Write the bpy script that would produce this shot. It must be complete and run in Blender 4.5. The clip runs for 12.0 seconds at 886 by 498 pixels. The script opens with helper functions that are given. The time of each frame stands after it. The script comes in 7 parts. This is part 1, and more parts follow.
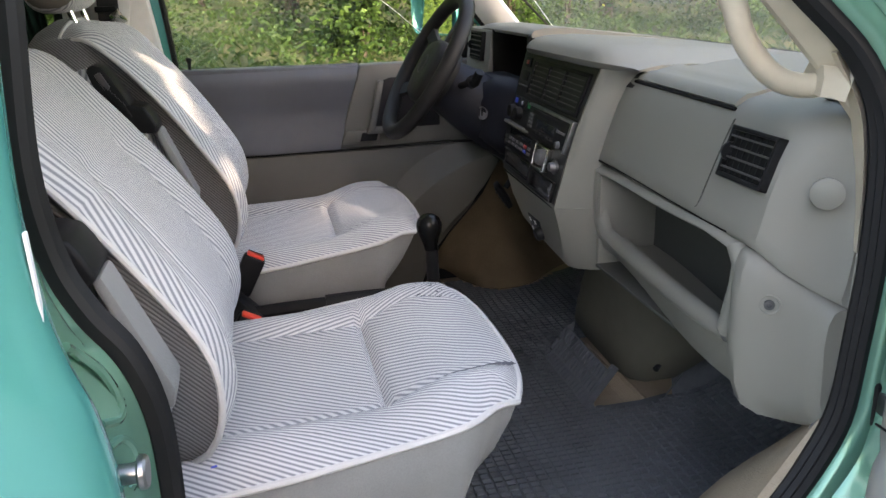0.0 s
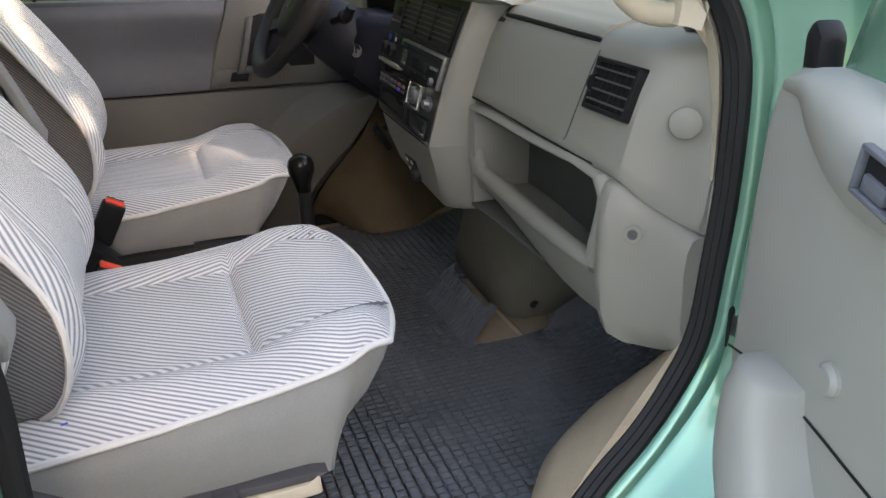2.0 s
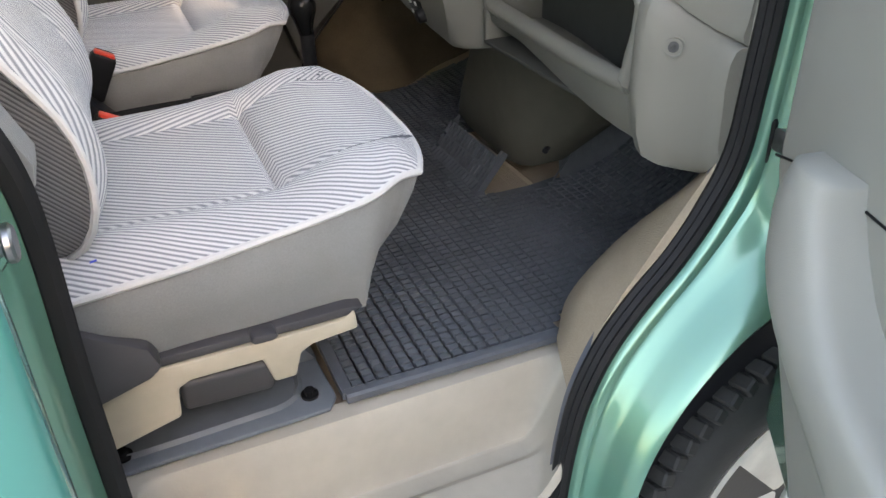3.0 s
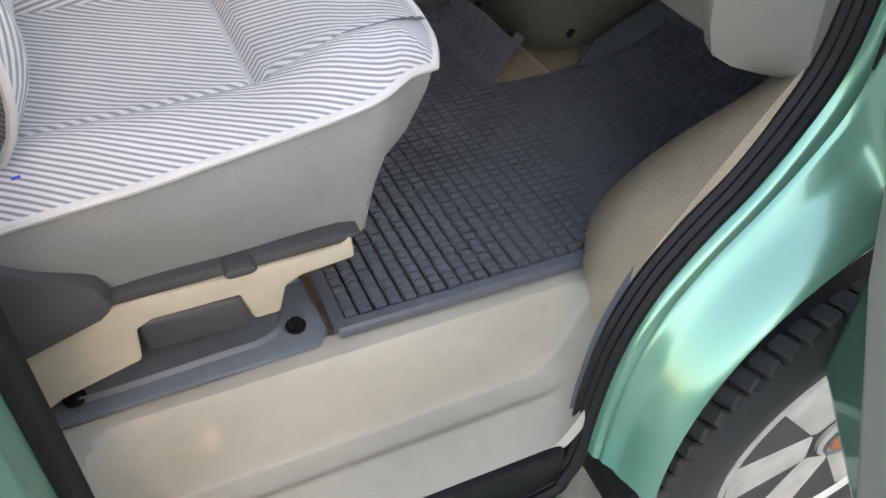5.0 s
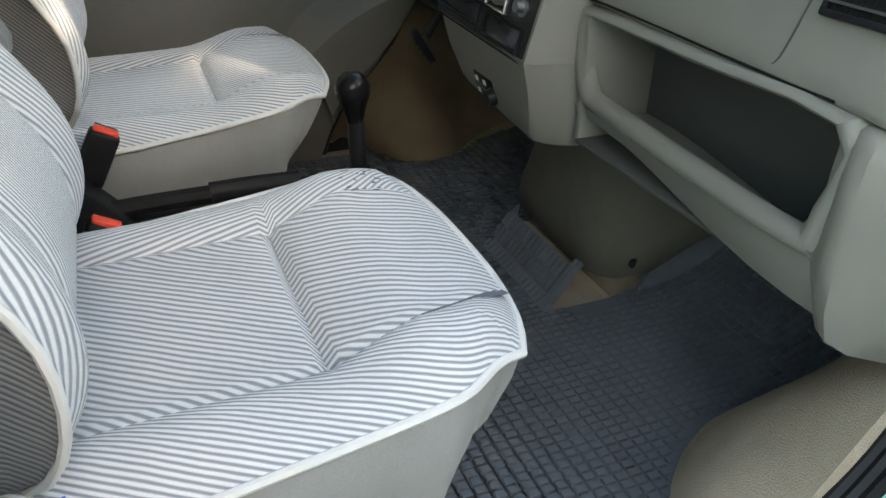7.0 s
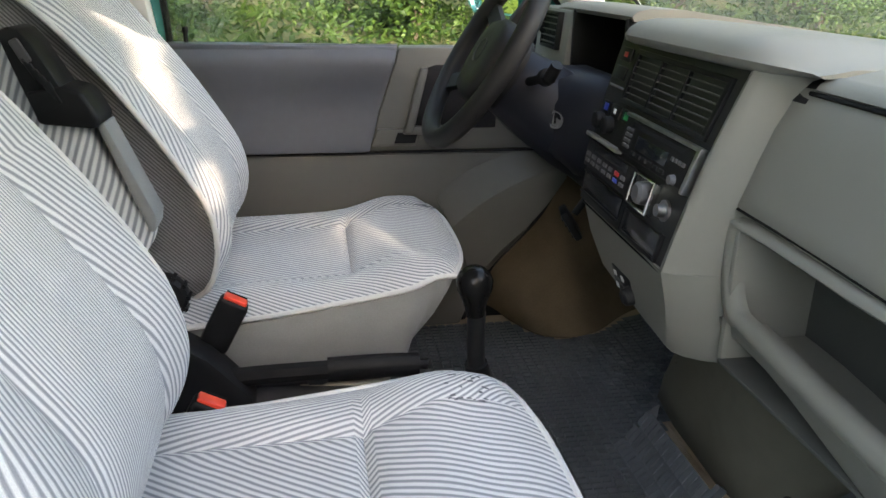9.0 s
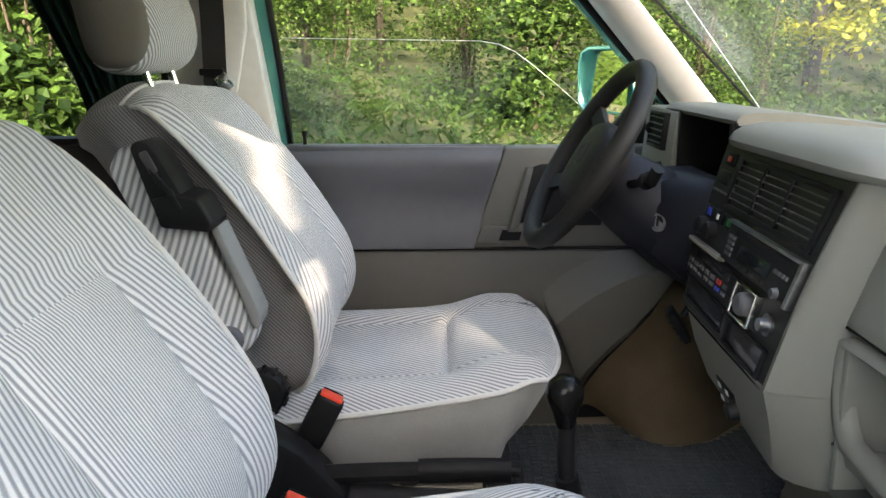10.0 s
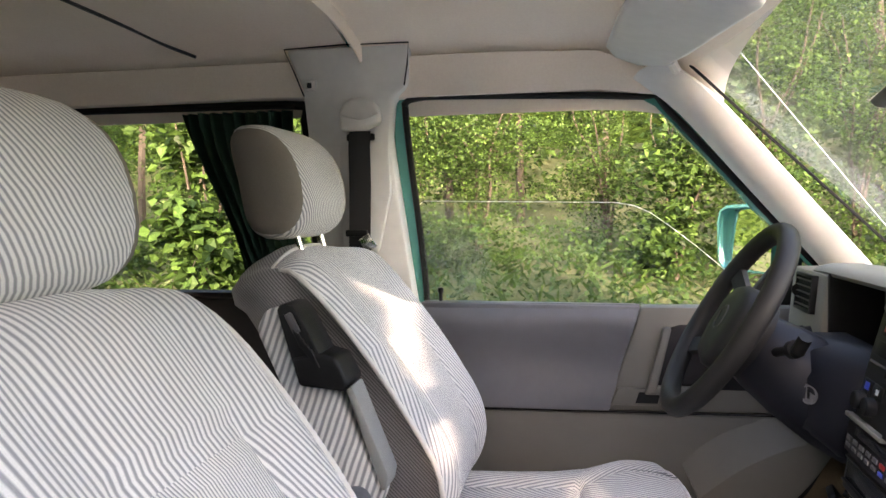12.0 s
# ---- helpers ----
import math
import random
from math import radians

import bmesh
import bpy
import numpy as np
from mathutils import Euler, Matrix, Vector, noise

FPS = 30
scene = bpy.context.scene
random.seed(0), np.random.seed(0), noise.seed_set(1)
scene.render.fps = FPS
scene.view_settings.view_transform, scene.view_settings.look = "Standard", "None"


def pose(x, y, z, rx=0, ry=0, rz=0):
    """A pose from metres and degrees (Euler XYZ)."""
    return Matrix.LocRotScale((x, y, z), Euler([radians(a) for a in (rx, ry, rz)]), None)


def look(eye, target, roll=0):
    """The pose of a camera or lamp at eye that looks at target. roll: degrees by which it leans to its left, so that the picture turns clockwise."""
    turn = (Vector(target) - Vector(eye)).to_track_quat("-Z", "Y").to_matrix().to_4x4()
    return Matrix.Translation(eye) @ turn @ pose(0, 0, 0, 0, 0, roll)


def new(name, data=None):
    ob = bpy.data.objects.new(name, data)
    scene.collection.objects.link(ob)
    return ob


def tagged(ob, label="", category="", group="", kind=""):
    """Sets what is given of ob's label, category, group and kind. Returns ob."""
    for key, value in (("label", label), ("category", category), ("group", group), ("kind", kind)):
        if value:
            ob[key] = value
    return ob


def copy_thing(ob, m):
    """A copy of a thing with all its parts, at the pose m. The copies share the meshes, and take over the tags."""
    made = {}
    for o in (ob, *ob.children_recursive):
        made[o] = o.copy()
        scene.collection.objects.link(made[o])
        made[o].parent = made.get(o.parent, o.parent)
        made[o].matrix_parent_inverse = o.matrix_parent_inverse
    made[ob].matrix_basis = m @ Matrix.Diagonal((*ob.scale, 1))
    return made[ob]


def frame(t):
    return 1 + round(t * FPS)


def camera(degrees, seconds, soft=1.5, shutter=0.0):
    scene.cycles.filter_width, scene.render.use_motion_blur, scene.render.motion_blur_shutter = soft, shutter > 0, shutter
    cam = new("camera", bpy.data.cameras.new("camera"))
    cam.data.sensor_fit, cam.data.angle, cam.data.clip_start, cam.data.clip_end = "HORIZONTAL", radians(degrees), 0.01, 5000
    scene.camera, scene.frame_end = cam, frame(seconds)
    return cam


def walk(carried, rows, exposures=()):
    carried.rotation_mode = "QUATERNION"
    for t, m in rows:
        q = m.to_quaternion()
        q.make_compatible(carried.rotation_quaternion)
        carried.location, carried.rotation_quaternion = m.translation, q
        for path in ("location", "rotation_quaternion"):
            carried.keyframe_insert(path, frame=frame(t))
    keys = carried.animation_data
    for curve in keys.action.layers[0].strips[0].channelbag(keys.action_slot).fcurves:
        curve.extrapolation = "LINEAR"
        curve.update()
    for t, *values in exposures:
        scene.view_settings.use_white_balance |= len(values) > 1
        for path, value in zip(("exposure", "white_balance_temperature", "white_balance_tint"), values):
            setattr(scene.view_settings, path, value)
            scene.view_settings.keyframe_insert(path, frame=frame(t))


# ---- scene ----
cam = camera(59.74, 12.0)
PATH = [
    (0, (-0.278, -1.411, 1.38), (0.1411, 0.4336, 0.7292), -1.76),
    (0.5, (-0.3147, -1.418, 1.385), (0.2617, 0.3888, 0.7515), -1.85),
    (1, (-0.346, -1.422, 1.362), (0.3999, 0.3008, 0.6728), 0.37),
    (1.5, (-0.2752, -1.403, 1.368), (0.4731, 0.3, 0.6327), -0.06),
    (2, (-0.2438, -1.4, 1.355), (0.4251, 0.3168, 0.5778), -0.16),
    (2.5, (-0.2402, -1.383, 1.326), (0.3785, 0.2985, 0.4385), -1.05),
    (3, (-0.3081, -1.375, 1.278), (0.3615, 0.195, 0.2349), -1.40),
    (3.2, (-0.3338, -1.372, 1.264), (0.3578, 0.1484, 0.1635), -0.93),
    (4.8, (-0.2834, -1.215, 1.22), (0.3607, 0.1452, -0.0978), 1.19),
    (5, (-0.2717, -1.198, 1.223), (0.3624, 0.1729, -0.0876), 1.20),
    (5.5, (-0.2512, -1.168, 1.234), (0.3636, 0.2506, -0.0342), 0.91),
    (6, (-0.2545, -1.123, 1.245), (0.3668, 0.3639, 0.0599), 0.77),
    (6.5, (-0.2691, -1.074, 1.267), (0.3856, 0.4694, 0.1768), 0.97),
    (7, (-0.2779, -1.051, 1.286), (0.4003, 0.5484, 0.2949), 1.18),
    (7.2, (-0.2826, -1.043, 1.293), (0.4034, 0.5762, 0.3406), 1.78),
    (8.8, (-0.1987, -0.974, 1.324), (0.177, 0.8583, 0.6164), 1.19),
    (9, (-0.1932, -0.9715, 1.336), (0.1198, 0.8825, 0.6542), 0.90),
    (9.5, (-0.1759, -0.9732, 1.355), (-0.0267, 0.9342, 0.7724), 0.09),
    (10, (-0.1533, -0.9705, 1.366), (-0.147, 0.9715, 0.8882), -0.51),
    (10.5, (-0.1392, -0.967, 1.375), (-0.2486, 0.9939, 0.9975), -1.14),
    (11, (-0.1273, -0.9657, 1.388), (-0.3307, 1.006, 1.119), -1.76),
    (11.5, (-0.1282, -0.9687, 1.391), (-0.4168, 1.003, 1.221), -1.44),
    (12, (-0.1407, -0.9764, 1.395), (-0.4876, 0.9906, 1.291), -0.90),
]
walk(cam, [(t, look(eye, target, roll)) for t, eye, target, roll in PATH], [(0, 3.40, 7500, 21), (2.5, 3.52, 8000, 20), (6, 3.56, 8000, 14), (7, 3.56, 7700, 9), (9, 3.62, 7500, 14), (10.5, 3.60, 7500, 14), (12, 3.82, 7700, 25)])

# ---- world, sun, exposure ----
SUN_AZ, SUN_EL = -75.0, 17.0  # degrees from +x (the van's nose) towards +y, and up
world = bpy.data.worlds.new("world")
scene.world = world
world.use_nodes = True
wn, wl = world.node_tree.nodes, world.node_tree.links
sky = wn.new("ShaderNodeTexSky")
sky.sky_type = "NISHITA"
sky.sun_disc = False
sky.sun_elevation = radians(SUN_EL)
sky.sun_rotation = radians(90 - SUN_AZ)
sky.air_density, sky.dust_density = 1.2, 2.0
wl.new(sky.outputs[0], wn["Background"].inputs[0])
wn["Background"].inputs[1].default_value = 0.15
sun = new("sun", bpy.data.lights.new("sun", "SUN"))
sun.data.energy, sun.data.angle, sun.data.color = 2.0, radians(0.5), (1.0, 0.86, 0.68)
sd = Vector((math.cos(radians(SUN_EL)) * math.cos(radians(SUN_AZ)), math.cos(radians(SUN_EL)) * math.sin(radians(SUN_AZ)), math.sin(radians(SUN_EL))))
sun.matrix_world = sd.to_track_quat("Z", "Y").to_matrix().to_4x4()


# ---- materials ----
def mat(name, color, rough=0.6, metal=0.0, spec=0.5, coat=0.0, c2=None, scale=40.0, bump=0.0, bscale=300.0, stain=0.0, sscale=4.0, sheen=0.0, dist=0.001):
    """Procedural surface: two colours mixed by grain, wide stains, fine relief."""
    m = bpy.data.materials.new(name)
    m.use_nodes = True
    n, l = m.node_tree.nodes, m.node_tree.links
    b = n["Principled BSDF"]
    b.inputs["Roughness"].default_value = rough
    b.inputs["Metallic"].default_value = metal
    b.inputs["Specular IOR Level"].default_value = spec
    b.inputs["Coat Weight"].default_value = coat
    b.inputs["Sheen Weight"].default_value = sheen
    tc = n.new("ShaderNodeTexCoord")
    c2 = c2 or tuple(min(1, c * 1.18) for c in color)
    no = n.new("ShaderNodeTexNoise")
    no.inputs["Scale"].default_value, no.inputs["Detail"].default_value = scale, 5
    l.new(tc.outputs["Object"], no.inputs["Vector"])
    mx = n.new("ShaderNodeMix")
    mx.data_type = "RGBA"
    mx.inputs[6].default_value, mx.inputs[7].default_value = (*color, 1), (*c2, 1)
    l.new(no.outputs[0], mx.inputs[0])
    last = mx.outputs[2]
    if stain:
        n2 = n.new("ShaderNodeTexNoise")
        n2.inputs["Scale"].default_value, n2.inputs["Detail"].default_value = sscale, 6
        l.new(tc.outputs["Object"], n2.inputs["Vector"])
        rr = n.new("ShaderNodeMapRange")
        rr.inputs[1].default_value, rr.inputs[2].default_value = 0.35, 0.7
        rr.inputs[3].default_value, rr.inputs[4].default_value = 1.0 - stain, 1.0
        l.new(n2.outputs[0], rr.inputs[0])
        ms = n.new("ShaderNodeMix")
        ms.data_type, ms.blend_type = "RGBA", "MULTIPLY"
        ms.inputs[0].default_value = 1.0
        l.new(last, ms.inputs[6])
        l.new(rr.outputs[0], ms.inputs[7])
        last = ms.outputs[2]
        ra = n.new("ShaderNodeMapRange")
        ra.inputs[3].default_value, ra.inputs[4].default_value = rough - 0.1, min(1, rough + 0.12)
        l.new(n2.outputs[0], ra.inputs[0])
        l.new(ra.outputs[0], b.inputs["Roughness"])
    l.new(last, b.inputs["Base Color"])
    if bump:
        n3 = n.new("ShaderNodeTexNoise")
        n3.inputs["Scale"].default_value, n3.inputs["Detail"].default_value = bscale, 3
        l.new(tc.outputs["Object"], n3.inputs["Vector"])
        bp = n.new("ShaderNodeBump")
        bp.inputs["Strength"].default_value, bp.inputs["Distance"].default_value = bump, dist
        l.new(n3.outputs[0], bp.inputs["Height"])
        l.new(bp.outputs[0], b.inputs["Normal"])
    return m


def striped(name, light, dark, pitch):
    """Woven upholstery with stripes along the map's v axis; the map is in metres."""
    m = bpy.data.materials.new(name)
    m.use_nodes = True
    n, l = m.node_tree.nodes, m.node_tree.links
    b = n["Principled BSDF"]
    b.inputs["Roughness"].default_value = 0.95
    b.inputs["Specular IOR Level"].default_value = 0.15
    b.inputs["Sheen Weight"].default_value = 0.15
    uv = n.new("ShaderNodeUVMap")
    nz = n.new("ShaderNodeTexNoise")
    nz.inputs["Scale"].default_value, nz.inputs["Detail"].default_value = 14, 2
    l.new(uv.outputs[0], nz.inputs["Vector"])
    sx = n.new("ShaderNodeSeparateXYZ")
    l.new(uv.outputs[0], sx.inputs[0])
    wob = n.new("ShaderNodeMath")
    wob.operation = "MULTIPLY_ADD"
    wob.inputs[1].default_value = 0.004
    l.new(nz.outputs[0], wob.inputs[0])
    l.new(sx.outputs[0], wob.inputs[2])
    fr = n.new("ShaderNodeMath")
    fr.operation = "MULTIPLY"
    fr.inputs[1].default_value = 2 * math.pi / pitch
    l.new(wob.outputs[0], fr.inputs[0])
    si = n.new("ShaderNodeMath")
    si.operation = "SINE"
    l.new(fr.outputs[0], si.inputs[0])
    mr = n.new("ShaderNodeMapRange")
    mr.inputs[1].default_value, mr.inputs[2].default_value = -0.75, 0.5
    l.new(si.outputs[0], mr.inputs[0])
    wv = n.new("ShaderNodeTexNoise")
    wv.inputs["Scale"].default_value, wv.inputs["Detail"].default_value = 900, 2
    l.new(uv.outputs[0], wv.inputs["Vector"])
    mx = n.new("ShaderNodeMix")
    mx.data_type = "RGBA"
    mx.inputs[6].default_value, mx.inputs[7].default_value = (*dark, 1), (*light, 1)
    l.new(mr.outputs[0], mx.inputs[0])
    big = n.new("ShaderNodeTexNoise")
    big.inputs["Scale"].default_value, big.inputs["Detail"].default_value = 5, 4
    l.new(uv.outputs[0], big.inputs["Vector"])
    sm = n.new("ShaderNodeMath")
    sm.operation = "MULTIPLY_ADD"
    sm.inputs[1].default_value, sm.inputs[2].default_value = 0.5, 0.62
    l.new(wv.outputs[0], sm.inputs[0])
    s2 = n.new("ShaderNodeMath")
    s2.operation = "MULTIPLY_ADD"
    s2.inputs[1].default_value = 0.25
    l.new(big.outputs[0], s2.inputs[0])
    l.new(sm.outputs[0], s2.inputs[2])
    mm = n.new("ShaderNodeMix")
    mm.data_type, mm.blend_type = "RGBA", "MULTIPLY"
    mm.inputs[0].default_value = 1.0
    l.new(mx.outputs[2], mm.inputs[6])
    l.new(s2.outputs[0], mm.inputs[7])
    l.new(mm.outputs[2], b.inputs["Base Color"])
    ad = n.new("ShaderNodeMath")
    ad.operation = "MULTIPLY_ADD"
    ad.inputs[1].default_value = 0.5
    l.new(wv.outputs[0], ad.inputs[0])
    l.new(mr.outputs[0], ad.inputs[2])
    bp = n.new("ShaderNodeBump")
    bp.inputs["Strength"].default_value, bp.inputs["Distance"].default_value = 0.5, 0.0012
    l.new(ad.outputs[0], bp.inputs["Height"])
    l.new(bp.outputs[0], b.inputs["Normal"])
    return m


def glass(name, tint=(0.975, 0.99, 0.98), rough=0.0, haze=0.0):
    """Thin pane: see-through with a gloss that grows at grazing angles."""
    m = bpy.data.materials.new(name)
    m.use_nodes = True
    n, l = m.node_tree.nodes, m.node_tree.links
    n.remove(n["Principled BSDF"])
    tr, gl, mx, fr = n.new("ShaderNodeBsdfTransparent"), n.new("ShaderNodeBsdfGlossy"), n.new("ShaderNodeMixShader"), n.new("ShaderNodeLayerWeight")
    tr.inputs[0].default_value = (*tint, 1)
    gl.inputs["Roughness"].default_value = rough
    pw, ml2 = n.new("ShaderNodeMath"), n.new("ShaderNodeMath")
    pw.operation, ml2.operation = "POWER", "MULTIPLY_ADD"
    pw.inputs[1].default_value, ml2.inputs[1].default_value, ml2.inputs[2].default_value = 4.5, 0.85, 0.02
    fr.inputs[0].default_value = 0.5
    l.new(fr.outputs["Facing"], pw.inputs[0])
    l.new(pw.outputs[0], ml2.inputs[0])
    l.new(ml2.outputs[0], mx.inputs[0])
    l.new(tr.outputs[0], mx.inputs[1])
    l.new(gl.outputs[0], mx.inputs[2])
    if haze:
        hz, df, nz = n.new("ShaderNodeMixShader"), n.new("ShaderNodeBsdfTranslucent"), n.new("ShaderNodeTexNoise")
        nz.inputs["Scale"].default_value, nz.inputs["Detail"].default_value = 6, 6
        ml = n.new("ShaderNodeMath")
        ml.operation = "MULTIPLY"
        ml.inputs[1].default_value = haze * 2
        l.new(nz.outputs[0], ml.inputs[0])
        l.new(ml.outputs[0], hz.inputs[0])
        l.new(mx.outputs[0], hz.inputs[1])
        l.new(df.outputs[0], hz.inputs[2])
        mx = hz
    l.new(mx.outputs[0], n["Material Output"].inputs[0])
    return m


def leafy(name, a, b2):
    m = bpy.data.materials.new(name)
    m.use_nodes = True
    n, l = m.node_tree.nodes, m.node_tree.links
    b = n["Principled BSDF"]
    b.inputs["Roughness"].default_value = 0.55
    b.inputs["Specular IOR Level"].default_value = 0.3
    g = n.new("ShaderNodeNewGeometry")
    rp = n.new("ShaderNodeValToRGB")
    rp.color_ramp.elements[0].color, rp.color_ramp.elements[1].color = (*a, 1), (*b2, 1)
    l.new(g.outputs["Random Per Island"], rp.inputs[0])
    l.new(rp.outputs[0], b.inputs["Base Color"])
    tr = n.new("ShaderNodeBsdfTranslucent")
    l.new(rp.outputs[0], tr.inputs[0])
    mx = n.new("ShaderNodeMixShader")
    mx.inputs[0].default_value = 0.4
    l.new(b.outputs[0], mx.inputs[1])
    l.new(tr.outputs[0], mx.inputs[2])
    l.new(mx.outputs[0], n["Material Output"].inputs[0])
    return m


M = {}
M["stripe"] = striped("upholstery stripe", (0.60, 0.60, 0.605), (0.235, 0.245, 0.27), 0.0090)
M["stripe_fine"] = striped("upholstery fine rib", (0.21, 0.21, 0.215), (0.098, 0.098, 0.102), 0.0044)
M["cloth"] = mat("grey seat cloth", (0.225, 0.227, 0.225), 0.95, spec=0.15, scale=500, c2=(0.305, 0.308, 0.303), bump=0.6, bscale=900, stain=0.18, sscale=6, sheen=0.15)
M["cloth_end"] = mat("brown grey end cloth", (0.15, 0.135, 0.118), 0.95, spec=0.15, scale=500, c2=(0.20, 0.185, 0.165), bump=0.6, bscale=900, stain=0.15, sscale=6)
M["piping"] = mat("pale piping", (0.52, 0.51, 0.50), 0.8, bump=0.3, bscale=800)
M["dash"] = mat("grey dash plastic", (0.180, 0.174, 0.150), 0.55, spec=0.35, scale=15, c2=(0.200, 0.194, 0.168), bump=0.25, bscale=900, stain=0.08)
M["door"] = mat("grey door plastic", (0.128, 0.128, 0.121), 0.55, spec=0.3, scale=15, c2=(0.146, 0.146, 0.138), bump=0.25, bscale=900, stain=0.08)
# same plastic as the driver's door, lightened for skylight on the open door
M["door_skylit"] = mat("skylit grey door plastic", (0.262, 0.262, 0.242), 0.5, spec=0.4, scale=15, c2=(0.295, 0.295, 0.272), bump=0.25, bscale=900, stain=0.06)
M["console"] = mat("charcoal console plastic", (0.016, 0.017, 0.017), 0.42, spec=0.22, c2=(0.024, 0.024, 0.024), bump=0.15, bscale=700)
M["pad"] = mat("blue grey vinyl", (0.098, 0.104, 0.122), 0.5, spec=0.4, bump=0.3, bscale=700, stain=0.1)
M["black"] = mat("black plastic", (0.007, 0.007, 0.008), 0.48, spec=0.14, bump=0.15, bscale=600, c2=(0.016, 0.016, 0.017))
M["navy"] = mat("dark column plastic", (0.010, 0.011, 0.016), 0.45, spec=0.15, bump=0.2, bscale=700)
M["softblack"] = mat("worn wheel rubber", (0.017, 0.017, 0.018), 0.5, spec=0.18, stain=0.15, bump=0.2, bscale=500)
M["gloss"] = mat("polished black plastic", (0.006, 0.006, 0.006), 0.22, spec=0.15)
M["heater"] = mat("dull grey heater plastic", (0.105, 0.099, 0.078), 0.75, spec=0.15, stain=0.2, sscale=8, bump=0.2, bscale=500)
M["gap"] = mat("dark joint", (0.010, 0.010, 0.010), 0.8, spec=0.1)
M["slat"] = mat("grey vent slat", (0.045, 0.045, 0.045), 0.5)
M["rubber"] = mat("black seal rubber", (0.012, 0.012, 0.013), 0.55, spec=0.22, stain=0.2, sscale=9)
M["mat"] = mat("dark rubber mat", (0.082, 0.091, 0.103), 0.45, spec=0.6, c2=(0.126, 0.138, 0.154), scale=60, stain=0.3, sscale=6, bump=0.2, bscale=400)
M["carpet"] = mat("beige carpet", (0.40, 0.32, 0.235), 1.0, spec=0.1, scale=300, c2=(0.51, 0.42, 0.315), bump=1.0, bscale=500, stain=0.18, sscale=8, dist=0.002)
# the beige carpet again, with the driver's footwell shade put into its colour
M["carpet_dark"] = mat("shaded beige carpet", (0.120, 0.092, 0.058), 1.0, spec=0.1, scale=300, c2=(0.17, 0.132, 0.086), bump=1.0, bscale=500, stain=0.35, sscale=7, dist=0.003)
M["beige"] = mat("beige plastic", (0.45, 0.395, 0.305), 0.5, spec=0.4, stain=0.12, sscale=5, bump=0.15, bscale=500)
M["step"] = mat("pale step plastic", (0.40, 0.365, 0.305), 0.5, stain=0.14, sscale=7, bump=0.2, bscale=300)
M["plate"] = mat("grey painted plate", (0.13, 0.15, 0.17), 0.5, stain=0.2, sscale=10)
M["lever"] = mat("grey lever plastic", (0.050, 0.048, 0.052), 0.5, bump=0.2, stain=0.1)
M["headliner"] = mat("beige headliner", (0.88, 0.765, 0.675), 0.95, spec=0.1, scale=200, bump=0.4, bscale=500, stain=0.06)
M["pillar"] = mat("pale pillar trim", (0.68, 0.665, 0.645), 0.55, stain=0.06, bump=0.2, bscale=600)
M["paint"] = mat("green pearl paint", (0.06, 0.33, 0.30), 0.22, spec=0.6, metal=0.35, coat=1.0, c2=(0.09, 0.40, 0.35), scale=3)
M["paint_in"] = mat("pale green inner paint", (0.085, 0.275, 0.235), 0.27, spec=0.5, metal=0.5, coat=0.7, c2=(0.19, 0.34, 0.22), scale=5)
M["chrome"] = mat("chrome", (0.75, 0.74, 0.70), 0.15, metal=1.0)
M["steel"] = mat("zinc steel", (0.35, 0.35, 0.36), 0.35, metal=1.0, stain=0.3, sscale=60)
M["silver"] = mat("silver wheel paint", (0.55, 0.54, 0.50), 0.35, metal=0.6, stain=0.25, sscale=20)
M["tyre"] = mat("tyre rubber", (0.028, 0.028, 0.028), 0.75, stain=0.3, sscale=20, bump=0.4, bscale=200)
M["red"] = mat("red button", (0.75, 0.06, 0.03), 0.35)
M["redlamp"] = mat("red lens", (0.45, 0.03, 0.03), 0.3)
M["orange"] = mat("rusty bracket", (0.32, 0.10, 0.05), 0.6, stain=0.4, sscale=60)
M["blue"] = mat("blue symbol", (0.03, 0.06, 0.42), 0.4)
M["green"] = mat("green symbol", (0.01, 0.22, 0.07), 0.4)
M["white"] = mat("white print", (0.7, 0.7, 0.7), 0.5)
M["greyprint"] = mat("grey print", (0.085, 0.085, 0.09), 0.5)
M["groove"] = mat("shaded plastic groove", (0.055, 0.054, 0.049), 0.7, spec=0.2)
M["lcd"] = mat("dark display", (0.01, 0.012, 0.015), 0.15)
M["dark"] = mat("dark interior panel", (0.012, 0.012, 0.015), 0.7, spec=0.2, stain=0.2)
M["curtain"] = mat("dark green curtain", (0.012, 0.03, 0.024), 0.95, spec=0.1, c2=(0.02, 0.05, 0.04), bump=0.5, bscale=600)
M["belt"] = mat("seat belt webbing", (0.02, 0.02, 0.022), 0.8, bump=0.5, bscale=900)
M["bark"] = mat("bark", (0.030, 0.024, 0.018), 0.95, c2=(0.06, 0.048, 0.036), scale=20, bump=1.0, bscale=40, dist=0.01)
# dark green that already holds the shade between trees in its colour
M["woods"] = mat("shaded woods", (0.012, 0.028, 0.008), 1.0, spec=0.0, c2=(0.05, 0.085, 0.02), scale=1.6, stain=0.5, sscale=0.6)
M["thread"] = mat("dark seam thread", (0.09, 0.095, 0.11), 0.9)
M["soil"] = mat("leaf litter ground", (0.09, 0.08, 0.04), 1.0, c2=(0.05, 0.10, 0.02), scale=3, stain=0.4, sscale=0.7, bump=1.0, bscale=30, dist=0.03)
M["asphalt"] = mat("pale gravel road", (0.43, 0.41, 0.37), 0.95, scale=30, stain=0.2, sscale=2, bump=0.6, bscale=80, dist=0.01)
